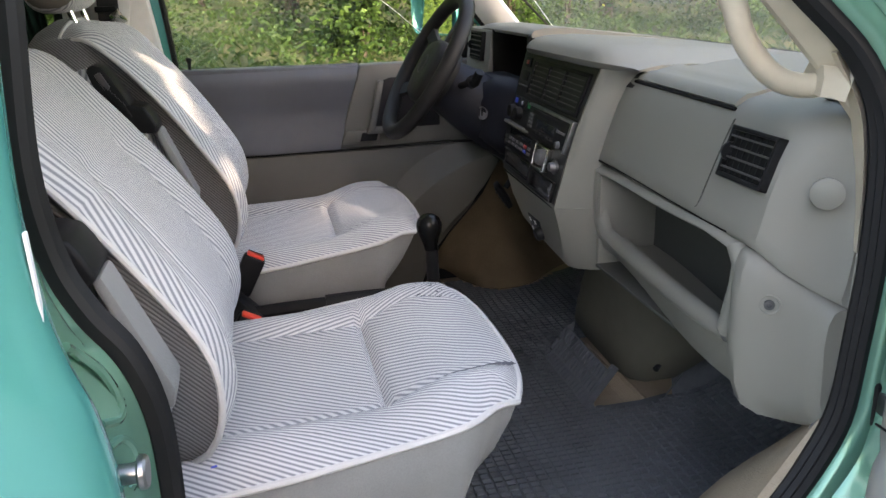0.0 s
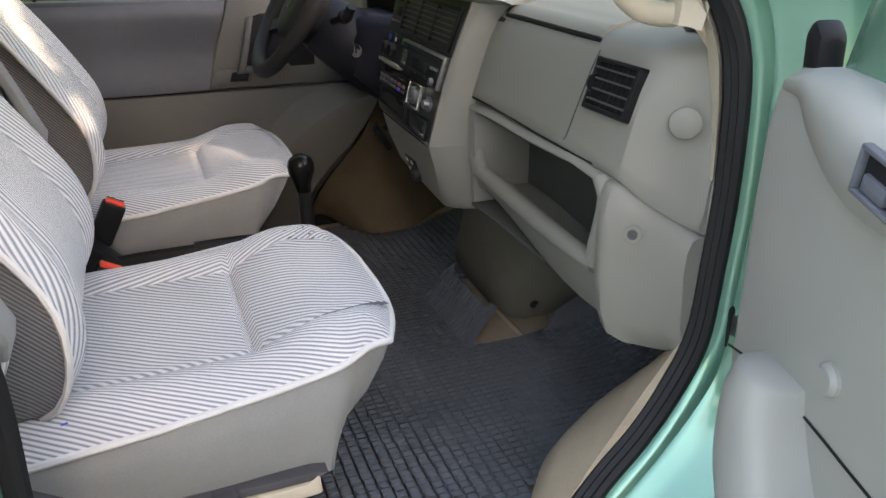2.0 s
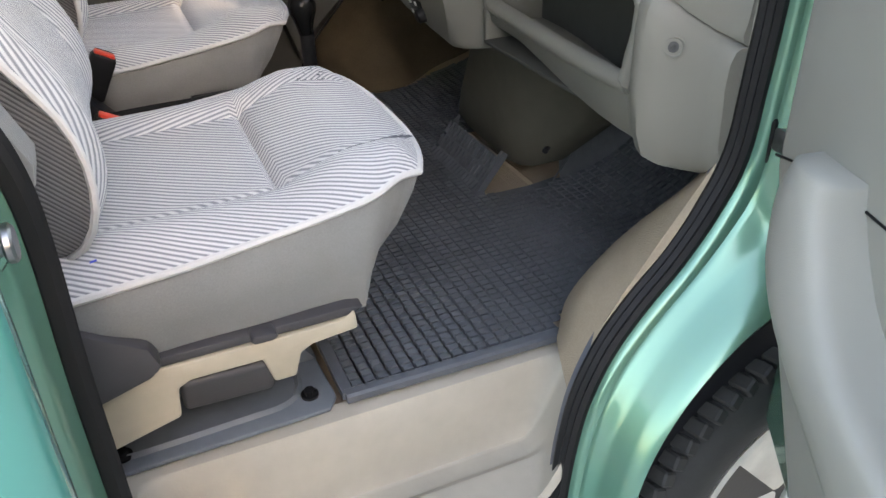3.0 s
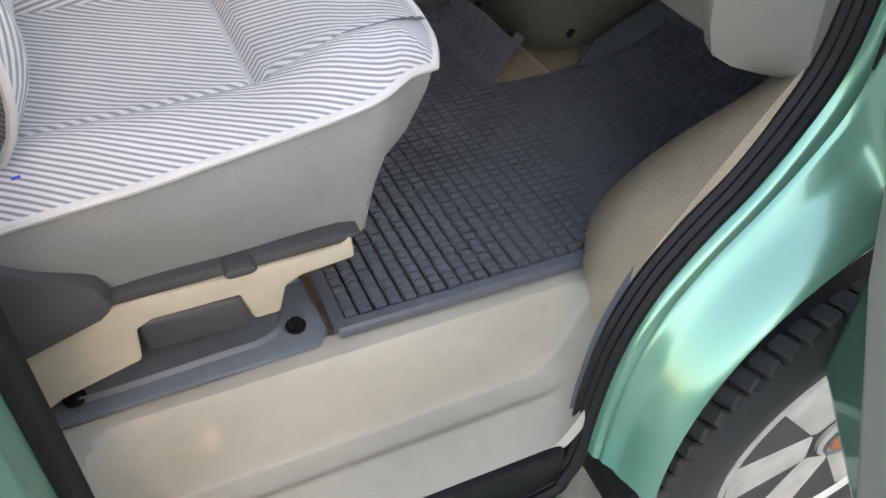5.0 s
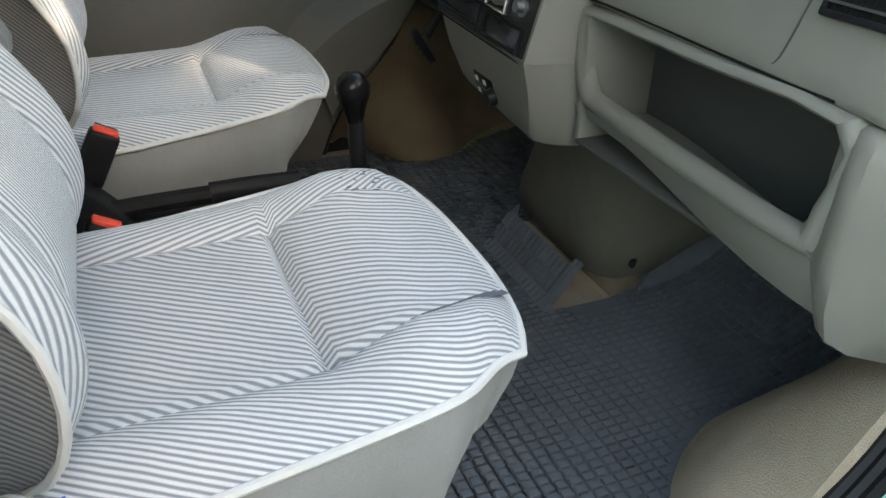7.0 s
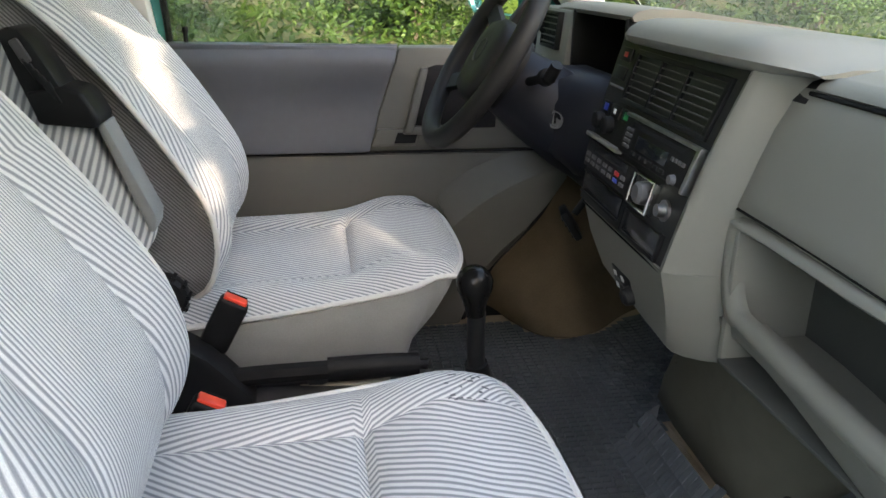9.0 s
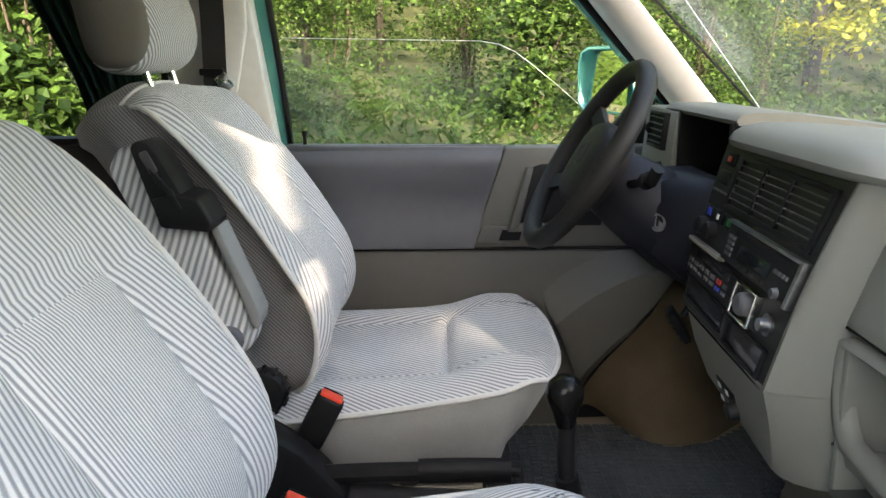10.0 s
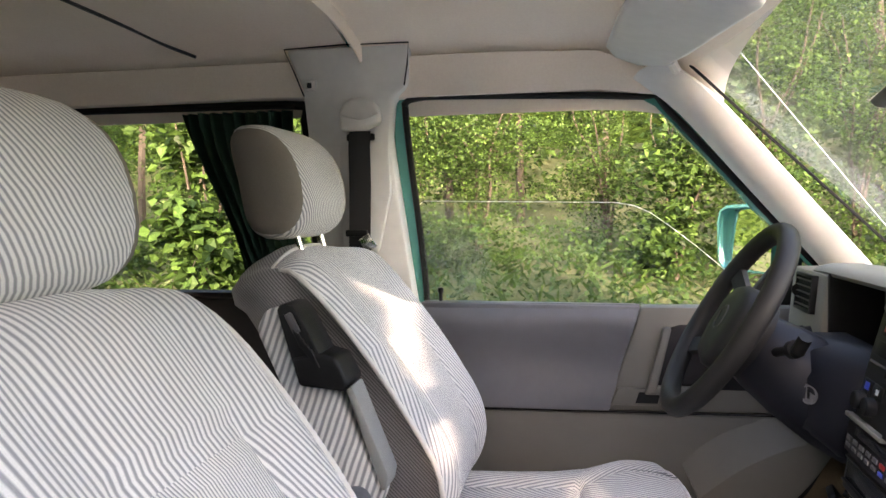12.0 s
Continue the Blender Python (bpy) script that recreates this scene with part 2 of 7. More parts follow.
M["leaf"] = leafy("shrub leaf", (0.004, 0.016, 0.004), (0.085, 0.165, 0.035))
# dash plastic darkened; the shade inside the shelf is in its colour
M["shelf"] = mat("shade-dark shelf plastic", (0.065, 0.066, 0.06), 0.8, spec=0.2, stain=0.15, bump=0.3, bscale=600)
# leaf colour brightened to yellow; the sunlight is part of the colour
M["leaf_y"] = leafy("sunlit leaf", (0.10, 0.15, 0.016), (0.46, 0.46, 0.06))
M["grass"] = leafy("grass blade", (0.016, 0.045, 0.009), (0.050, 0.095, 0.020))
M["glass"] = glass("window glass")
M["dusty"] = glass("dusty window glass", haze=0.004)
M["screen"] = glass("dusty windscreen glass", haze=0.035)
M["film"] = glass("scratched window glass", haze=0.02)
M["mirror"] = mat("mirror glass", (0.85, 0.88, 0.86), 0.02, metal=1.0, c2=(0.86, 0.88, 0.86))


# ---- mesh helpers ----
def mesh(name, V, F, m, parent=None, label="", sharp=35, uv=None):
    """One mesh object from vertices and faces."""
    me = bpy.data.meshes.new(name)
    me.from_pydata([tuple(v) for v in V], [], [tuple(f) for f in F])
    if uv is not None:
        lay = me.uv_layers.new(name="UVMap")
        idx = np.empty(len(me.loops), dtype=np.int32)
        me.loops.foreach_get("vertex_index", idx)
        lay.data.foreach_set("uv", np.asarray(uv, dtype=np.float32)[idx].ravel())
    bm = bmesh.new()
    bm.from_mesh(me)
    bmesh.ops.recalc_face_normals(bm, faces=bm.faces)
    bm.to_mesh(me)
    bm.free()
    me.shade_smooth()
    me.set_sharp_from_angle(angle=radians(sharp))
    me.materials.append(M[m])
    ob = new(name, me)
    if parent is not None:
        ob.parent = parent
    if label:
        ob["label"] = label
    return ob


def part(name, vf, m, parent, label="", sharp=35, uv=None):
    return mesh(name, vf[0], vf[1], m, parent, label, sharp, uv)


def thing(name, label, category, group="", kind=""):
    return tagged(new(name), label, category, group, kind)


def join(*vfs):
    V, F, k = [], [], 0
    for v, f in vfs:
        V += [tuple(p) for p in v]
        F += [tuple(i + k for i in q) for q in f]
        k += len(v)
    return V, F


def moved(vf, m):
    return [tuple(m @ Vector(v)) for v in vf[0]], vf[1]


def box(x0, x1, y0, y1, z0, z1, bev=0.004, seg=2):
    bm = bmesh.new()
    bmesh.ops.create_cube(bm, size=1)
    for v in bm.verts:
        v.co = Vector(((x0 + x1) / 2 + v.co.x * (x1 - x0), (y0 + y1) / 2 + v.co.y * (y1 - y0), (z0 + z1) / 2 + v.co.z * (z1 - z0)))
    if bev:
        bmesh.ops.bevel(bm, geom=bm.edges[:], offset=bev, segments=seg, affect="EDGES", profile=0.5, clamp_overlap=True)
    bm.verts.index_update()
    r = [v.co.copy() for v in bm.verts], [tuple(v.index for v in f.verts) for f in bm.faces]
    bm.free()
    return r


def prism(poly, axis, a, b, bev=0.003, seg=2):
    """A polygon, given in the two other axes in order, pushed out from a to b along axis."""
    bm = bmesh.new()
    put = {"x": lambda u, v, w: (w, u, v), "y": lambda u, v, w: (u, w, v), "z": lambda u, v, w: (u, v, w)}[axis]
    lo = [bm.verts.new(put(u, v, a)) for u, v in poly]
    hi = [bm.verts.new(put(u, v, b)) for u, v in poly]
    k = len(poly)
    bm.faces.new(lo[::-1])
    bm.faces.new(hi)
    for i in range(k):
        bm.faces.new((lo[i], lo[(i + 1) % k], hi[(i + 1) % k], hi[i]))
    bmesh.ops.recalc_face_normals(bm, faces=bm.faces)
    if bev:
        es = [e for e in bm.edges if e.calc_face_angle(0) > 0.6]
        bmesh.ops.bevel(bm, geom=es, offset=bev, segments=seg, affect="EDGES", profile=0.5, clamp_overlap=True)
    bmesh.ops.triangulate(bm, faces=[f for f in bm.faces if len(f.verts) > 4])
    bm.verts.index_update()
    r = [v.co.copy() for v in bm.verts], [tuple(v.index for v in f.verts) for f in bm.faces]
    bm.free()
    return r


def loft(rings, closed=True, caps=True):
    n = len(rings[0])
    V = [tuple(p) for r in rings for p in r]
    F = []
    for i in range(len(rings) - 1):
        for j in range(n if closed else n - 1):
            a, b = i * n + j, i * n + (j + 1) % n
            F.append((a, b, b + n, a + n))
    if caps and closed:
        F.append(tuple(range(n))[::-1])
        F.append(tuple(range(len(V) - n, len(V))))
    return V, F


def smooth(pts, k=6, closed=False):
    """Catmull-Rom through points."""
    P = [np.array(p, float) for p in pts]
    n = len(P)
    out = []
    for i in range(n if closed else n - 1):
        if closed:
            a, b, c, d = P[i - 1], P[i], P[(i + 1) % n], P[(i + 2) % n]
        else:
            a, b, c, d = P[max(i - 1, 0)], P[i], P[i + 1], P[min(i + 2, n - 1)]
        for s in range(k):
            t = s / k
            out.append(0.5 * (2 * b + (c - a) * t + (2 * a - 5 * b + 4 * c - d) * t * t + (3 * b - a - 3 * c + d) * t ** 3))
    if not closed:
        out.append(P[-1])
    return out


def sweep(path, prof, closed=False, ref=(0, 0, 1), caps=True):
    """A 2D profile (side, up) carried along a path; up leans to ref."""
    P = [Vector(p) for p in path]
    n = len(P)
    rings = []
    for i in range(n):
        a = P[i - 1] if (i or closed) else P[i]
        b = P[(i + 1) % n] if (i < n - 1 or closed) else P[i]
        t = (b - a).normalized()
        s = t.cross(Vector(ref))
        s = s.normalized() if s.length > 1e-5 else t.orthogonal().normalized()
        u = s.cross(t).normalized()
        rings.append([P[i] + s * q[0] + u * q[1] for q in prof])
    if closed:
        rings.append(rings[0])
    return loft(rings, True, caps and not closed)


def circle(r, n=10, r2=None):
    return [(r * math.cos(2 * math.pi * i / n), (r2 or r) * math.sin(2 * math.pi * i / n)) for i in range(n)]


def tube(path, r, n=8, closed=False, ref=(0, 0, 1)):
    return sweep(path, circle(r, n), closed, ref)


def cyl(p, q, r, r2=None, n=16, bev=0.0):
    p, q = Vector(p), Vector(q)
    d = (q - p).normalized()
    s = d.orthogonal().normalized()
    u = d.cross(s)
    r2 = r if r2 is None else r2
    L = (q - p).length
    st = [(0, r), (L, r2)] if not bev else [(0, r - bev), (bev, r), (L - bev, r2), (L, r2 - bev)]
    return loft([[p + d * a + (s * math.cos(2 * math.pi * i / n) + u * math.sin(2 * math.pi * i / n)) * rr for i in range(n)] for a, rr in st])


def lathe(p, axis, prof, n=24):
    """Rings of (distance along axis, radius)."""
    p, d = Vector(p), Vector(axis).normalized()
    s = d.orthogonal().normalized()
    u = d.cross(s)
    return loft([[p + d * a + (s * math.cos(2 * math.pi * i / n) + u * math.sin(2 * math.pi * i / n)) * max(rr, 1e-4) for i in range(n)] for a, rr in prof])


def grid(fn, nu, nv):
    """Sheet from fn(u, v), u and v from 0 to 1."""
    V = [tuple(fn(i / nu, j / nv)) for i in range(nu + 1) for j in range(nv + 1)]
    F = [(i * (nv + 1) + j, i * (nv + 1) + j + 1, (i + 1) * (nv + 1) + j + 1, (i + 1) * (nv + 1) + j) for i in range(nu) for j in range(nv)]
    return V, F


def thick(vf, t):
    """A sheet given a thickness along its normals."""
    bm = bmesh.new()
    vs = [bm.verts.new(v) for v in vf[0]]
    for f in vf[1]:
        bm.faces.new([vs[i] for i in f])
    bmesh.ops.recalc_face_normals(bm, faces=bm.faces)
    bm.normal_update()
    bmesh.ops.solidify(bm, geom=bm.faces[:], thickness=t)
    bm.verts.index_update()
    r = [v.co.copy() for v in bm.verts], [tuple(v.index for v in f.verts) for f in bm.faces]
    bm.free()
    return r


def lerp(a, b, t):
    return a + (b - a) * t


def sstep(a, b, x):
    t = min(1, max(0, (x - a) / (b - a)))
    return t * t * (3 - 2 * t)


def curve1(pts, x):
    return float(np.interp(x, [p[0] for p in pts], [p[1] for p in pts]))


# ---- ground outside ----
GROUND = 0.02


def ground_z(x, y):
    """The verge rises gently behind the ditch on the far side."""
    return GROUND + 0.9 * sstep(2.2, 6.0, y) + 2.2 * sstep(6, 22, y) + 0.05 * noise.noise((x * 0.7, y * 0.7, 0)) * sstep(1.5, 3, y)


xs = [-400, -120, -60] + [-40 + 1.0 * i for i in range(81)] + [60, 120, 400]
ys = [-400, -120, -50, -25, -12, -8, -5, -3, -2, -1, 0, 1, 1.6] + [2 + 0.5 * i for i in range(45)] + [30, 50, 100, 400]
gv = [(x, y, ground_z(x, y)) for x in xs for y in ys]
gf = [(i * len(ys) + j, i * len(ys) + j + 1, (i + 1) * len(ys) + j + 1, (i + 1) * len(ys) + j) for i in range(len(xs) - 1) for j in range(len(ys) - 1)]
tagged(mesh("ground", gv, gf, "soil"), "leaf-littered woodland ground with sparse grass", "ground", kind="structure")
tagged(mesh("road", *box(-60, 60, -4.6, 1.7, GROUND - 0.2, GROUND + 0.012, 0), "asphalt"), "pale gravel track under the van", "road", kind="structure")


# ---- van shell ----
def zf(x):
    """Height of the cab floor."""
    return 0.540


# cab floor with toe board
FL = [(-2.6, 0.53), (-0.62, 0.53), (0.30, zf(0.30)), (0.42, 0.545), (0.58, 0.565), (0.70, 0.64), (0.82, 0.86), (0.86, 1.20)]
fl = grid(lambda u, v: (lambda p: (p[0], lerp(-0.569, 0.735, v), p[1] - 0.012))(smooth(FL, 6)[round(u * 42)]), 42, 8)
floor = tagged(mesh("floor", *thick(fl, 0.03), "carpet"), "beige carpeted cab floor rising into a toe board", "floor", kind="structure")

# roof, outer skin and inner lining
ROOF = [(-0.71, 1.60), (-0.70, 1.68), (-0.66, 1.735), (-0.58, 1.765), (-0.40, 1.79), (0.0, 1.80), (0.40, 1.79), (0.58, 1.765), (0.66, 1.735), (0.70, 1.68), (0.71, 1.60)]
rp = smooth([(0, *p) for p in ROOF], 4)
def roof_x(x, p, d=0.0):
    drop = 0.10 * sstep(-0.10, 0.16, x) * sstep(1.5, 1.8, p[2])
    return (x, p[1] * (1 + d), p[2] - drop + d)
xr = [-2.6, -2.0, -1.4, -1.0, -0.80, -0.62, -0.45, -0.3, -0.2, -0.1, -0.03, 0.04, 0.10, 0.155]
outer = loft([[roof_x(x, p, 0.045) for p in rp] for x in xr], closed=False)
tagged(mesh("roof", *thick(outer, 0.01), "paint"), "green pearl painted van roof skin", "roof", kind="structure")
lin = loft([[roof_x(x, p) for p in rp] for x in xr if x >= -0.62], closed=False)
lin2 = loft([[roof_x(x, (p[0], p[1], p[2] + 0.006)) for p in rp] for x in (-2.6, -2.0, -1.4, -1.0, -0.63)], closed=False)
tagged(mesh("ceiling", *join(thick(lin, 0.006), thick(lin2, 0.006)), "headliner"), "beige fabric headliner in two panels with seam", "ceiling", kind="structure")
# cross seam strip over the B pillars
seam = [roof_x(-0.60, (p[0], p[1], p[2] - 0.004)) for p in rp]
tagged(mesh("trim", *sweep(seam, [(-0.03, 0), (-0.03, 0.004), (-0.024, 0.0065), (0.024, 0.0065), (0.03, 0.004), (0.03, 0)], ref=(1, 0, 0)), "headliner"), "beige cross strip over the headliner joint", "trim", kind="structure")


# dark tube stands for the shade in the rear headliner fold
tagged(mesh("trim", *tube(smooth([(-0.98, 0.645, 1.742), (-1.02, 0.60, 1.758), (-1.05, 0.52, 1.776), (-1.07, 0.36, 1.789), (-1.08, 0.1, 1.797), (-1.08, -0.3, 1.79)], 4), 0.004, 6), "lever"), "dark strip painted for the shaded fold of the rear headliner", "trim", kind="structure")


def side_y(z):
    """Half width of the inner body side by height."""
    return curve1([(0.4, 0.77), (0.95, 0.77), (1.18, 0.755), (1.40, 0.725), (1.64, 0.685), (1.75, 0.66)], z)


# closed sides behind the doors, with a window opening, and the rear end
def wall_panel(name, sgn, pieces, m, label):
    vfs = []
    for (x0, x1, z0, z1) in pieces:
        k = 6
        zz = [lerp(z0, z1, i / k) for i in range(k + 1)]
        ring = lambda x: [(x, sgn * (side_y(z) + 0.02), z) for z in zz] + [(x, sgn * (side_y(z) + 0.075), z) for z in zz[::-1]]
        vfs.append(loft([ring(x0), ring(x1)]))
    return tagged(mesh(name, *join(*vfs), m), label, "wall", kind="structure")


wall_panel("wall_left", 1, [(-2.6, -0.74, 0.45, 1.195), (-2.6, -0.74, 1.64, 1.76), (-2.6, -1.75, 1.195, 1.64)], "dark", "dark panelled cargo side wall with a window")
wall_panel("wall_right", -1, [(-2.6, -0.52, 0.45, 1.195), (-2.6, -0.52, 1.64, 1.76), (-2.6, -1.75, 1.195, 1.64), (-0.74, -0.52, 1.195, 1.64)], "dark", "dark panelled cargo side wall behind the open door")
tagged(mesh("wall_rear", *box(-2.66, -2.6, -0.86, 0.86, 0.4, 1.8, 0.01), "dark"), "dark rear end of the van", "wall", kind="structure")
tagged(mesh("wall_footwell", *box(0.376, 0.86, 0.737, 0.77, 0.60, 1.20, 0.004), "dark"), "dark footwell side behind the driver's door", "wall", kind="structure")
tagged(mesh("sill_panel", *box(0.02, 0.376, 0.742, 0.760, 0.40, 0.90, 0.003), "dark"), "dark inner sill below the driver's door", "body panel", kind="structure")
tagged(mesh("wall_footwell", *box(0.415, 0.86, -0.772, -0.738, 0.62, 1.24, 0.004), "dark"), "dark footwell side behind the open door", "wall", kind="structure")
# firewall and front body under the windscreen
tagged(mesh("wall_front", *prism([(0.86, 0.5), (0.86, 1.22), (0.62, 1.24), (0.62, 1.20), (0.80, 1.18), (0.80, 0.5)], "y", -0.70, 0.74, 0), "dark"), "dark firewall behind the dashboard", "wall", kind="structure")

# pale inner trim band above the left windows
band = []
for x in [-2.6, -1.6, -1.0, -0.8, -0.62, -0.5, -0.3, -0.1, 0.02, 0.08]:
    z1 = 1.72 - 0.085 * sstep(-0.15, 0.14, x)
    z0 = 1.635 if x > -0.74 else 1.645
    z0 -= 0.02 * sstep(-0.1, 0.08, x)
    band.append([(x, side_y(z0) + 0.012, z0), (x, side_y(z0) - 0.012, z0 + 0.004), (x, side_y(z1) - 0.02, z1), (x, side_y(z1) + 0.02, z1 + 0.01)])
tagged(mesh("trim", *loft(band), "headliner"), "beige roof rail trim above the side windows", "trim", kind="structure")

# B pillar trim on the far side
bp_poly = [(-0.735, 1.17), (-0.725, 1.40), (-0.735, 1.66), (-0.765, 1.745), (-0.49, 1.745), (-0.50, 1.66), (-0.535, 1.63), (-0.545, 1.55), (-0.53, 1.40), (-0.505, 1.17), (-0.495, 0.60), (-0.74, 0.60)]
bv, bf = prism(bp_poly, "y", 0.0, 0.07, 0.01)
bv = [(v[0], v[1] + side_y(v[2]) - 0.032 - 0.012 * math.exp(-((v[0] + 0.62) / 0.05) ** 2), v[2]) for v in bv]
tagged(mesh("pillar_trim", bv, bf, "pillar"), "pale grey B pillar trim", "trim", kind="structure")
tagged(mesh("trim", *tube([(x, side_y(z) - 0.036, z) for x, z in ((-0.730, 1.645), (-0.745, 1.69), (-0.765, 1.743), (-0.63, 1.747), (-0.49, 1.745), (-0.496, 1.70), (-0.505, 1.66))], 0.0018, 5), "dark"), "dark joint line round the pillar cap", "trim", kind="structure")
# green door frame strip and dark seal at the rear of the far door
gs = [(-0.505 - 0.03 * sstep(1.15, 1.65, z), side_y(z) + 0.022, z) for z in [0.6, 0.9, 1.1, 1.2, 1.3, 1.4, 1.5, 1.58, 1.62]]
gs += [(-0.525, side_y(1.645) + 0.018, 1.647), (-0.50, side_y(1.655) + 0.018, 1.657), (-0.40, side_y(1.655) + 0.018, 1.658), (-0.02, side_y(1.65) + 0.018, 1.642), (0.03, side_y(1.62) + 0.018, 1.615), (0.36, side_y(1.27) + 0.018, 1.262)]
tagged(mesh("trim", *sweep(gs, [(-0.018, -0.01), (0.012, -0.01), (0.012, 0.016), (-0.018, 0.016)], ref=(0, 1, 0)), "paint"), "green painted door frame edge", "trim", kind="structure")
ss = [(p[0] + (0.019 if i < 9 else 0.012), p[1] - 0.012, p[2] - (0.02 if i > 8 else 0)) for i, p in enumerate(gs)]
tagged(mesh("seal", *tube(smooth(ss, 3), 0.0075, 8, ref=(0, 1, 0)), "rubber"), "black rubber window seal", "seal", kind="structure")

# A pillars: left and right, pale inside
def a_pillar(sgn):
    a = [(-0.03, 1.655), (0.06, 1.585), (0.17, 1.465), (0.27, 1.355), (0.365, 1.25), (0.43, 1.17)]
    rings = []
    for p in smooth([(x, 0, z) for x, z in a], 4):
        x, z = p[0], p[2]
        y = curve1([(1.15, 0.72), (1.27, 0.705), (1.45, 0.67), (1.66, 0.63)], z)
        w = 0.068
        if sgn < 0:
            rings.append([(x + 0.012, -y - 0.012, z), (x - 0.030, -y + 0.024, z + 0.004), (x - 0.036, -y + 0.034, z + 0.010), (x - 0.026, -y + 0.046, z + 0.018), (x + 0.02, -y + 0.056, z + 0.026), (x + w, -y + 0.050, z + 0.026), (x + w + 0.012, -y, z + 0.022), (x + 0.04, -y - 0.05, z + 0.01)])
            continue
        rings.append([(x, sgn * (y + 0.03), z), (x + 0.008, sgn * (y - 0.006), z + 0.008), (x + 0.035, sgn * (y - 0.028), z + 0.02), (x + w * 0.8, sgn * (y - 0.032), z + 0.026), (x + w, sgn * (y - 0.022), z + 0.022), (x + w + 0.012, sgn * (y + 0.01), z + 0.022), (x + w - 0.02, sgn * (y + 0.06), z + 0.022), (x + 0.03, sgn * (y + 0.065), z + 0.01)])
    return loft(rings)


tagged(mesh("pillar_trim", *a_pillar(1), "pillar"), "pale grey windscreen pillar trim", "trim", kind="structure")
tagged(mesh("pillar_trim", *a_pillar(-1), "beige"), "beige windscreen pillar trim beside the open door", "trim", kind="structure")
# windscreen with black lower band
def ws(u, v):
    y = lerp(-0.665, 0.665, v)
    t = lerp(-0.02, 1.04, u)
    bow = 0.11 * (1 - (y / 0.70) ** 2)
    yy = y * lerp(0.93, 1.03, t)
    return (lerp(0.085, 0.515, t) + bow * lerp(0.6, 1, t), yy, lerp(1.665, 1.265, t) + 0.02 * bow)


wsc = mesh("windscreen", *grid(ws, 6, 12), "screen")
wsc.visible_shadow = False
tagged(wsc, "clear laminated windscreen", "windscreen", kind="structure")
tagged(mesh("seal", *tube([ws(u, 1.015) for u in np.linspace(0, 1, 12)], 0.0032, 6, ref=(0, 1, 0)), "rubber"), "black windscreen seal", "seal", kind="structure")

# window behind the far B pillar
win = tagged(new("window_1"), "cargo side window in a black frame", "window", kind="structure")
wr = [(-1.74, 1.20), (-0.745, 1.20), (-0.75, 1.632), (-1.74, 1.64)]
wy = lambda z: side_y(z) + 0.03
part("window_frame", tube(smooth([(x, wy(z) - 0.014, z) for x, z in [(-1.74, 1.20), (-1.2, 1.197), (-0.765, 1.197), (-0.748, 1.215), (-0.748, 1.42), (-0.752, 1.60), (-0.775, 1.636), (-1.2, 1.642), (-1.74, 1.64)]], 3), 0.011, 6, ref=(0, 1, 0)), "rubber", win)
pn = part("pane", ([(x, wy(z), z) for x, z in wr] + [(x, wy(z) + 0.004, z) for x, z in wr], [(0, 1, 2, 3), (7, 6, 5, 4)]), "glass", win)
pn.visible_shadow = False

# curtain, pleated, gathered at its foot
def cur(u, v):
    z = lerp(1.62, 1.19, v)
    left = lerp(-1.035, -0.91, sstep(0, 1, v) ** 0.8)
    x = lerp(left, -0.765, u)
    return (x, side_y(z) - 0.012 + 0.012 * math.sin(u * 60 + 1.5 * math.sin(v * 4)) + 0.004 * math.sin(u * 23), z)


ct = thing("curtain", "dark green pleated curtain drawn aside at the window", "curtain")
part("cloth", thick(grid(cur, 90, 14), 0.002), "curtain", ct)
part("rail", tube([(-1.60, side_y(1.63) - 0.01, 1.635), (-0.765, side_y(1.63) - 0.01, 1.628)], 0.005, 6), "black", ct)

# ---- step well and sill under the open door ----
step = tagged(new("door_step"), "pale plastic entry step with a sunken tread", "step", kind="structure")
def stepf(u, v):
    x = lerp(-0.62, 0.30, u)
    y = lerp(-0.572, -0.752, v)
    well = sstep(-0.425, -0.37, x + 0.10 * (v - 0.5)) * (1 - sstep(0.13, 0.225, x + 0.10 * (v - 0.3) ** 2)) * sstep(-0.604, -0.634, y)
    tray = sstep(-0.36, -0.335, x) * (1 - sstep(0.125, 0.15, x)) * sstep(-0.664, -0.682, y)
    return (x, y, zf(x) - 0.004 - 0.125 * well + 0.012 * tray)


part("tread", thick(grid(stepf, 110, 60), 0.012), "step", step)
part("sill_strip", box(-0.46, 0.10, -0.764, -0.750, 0.33, 0.424, 0.004), "rubber", step, "black sill rubber")

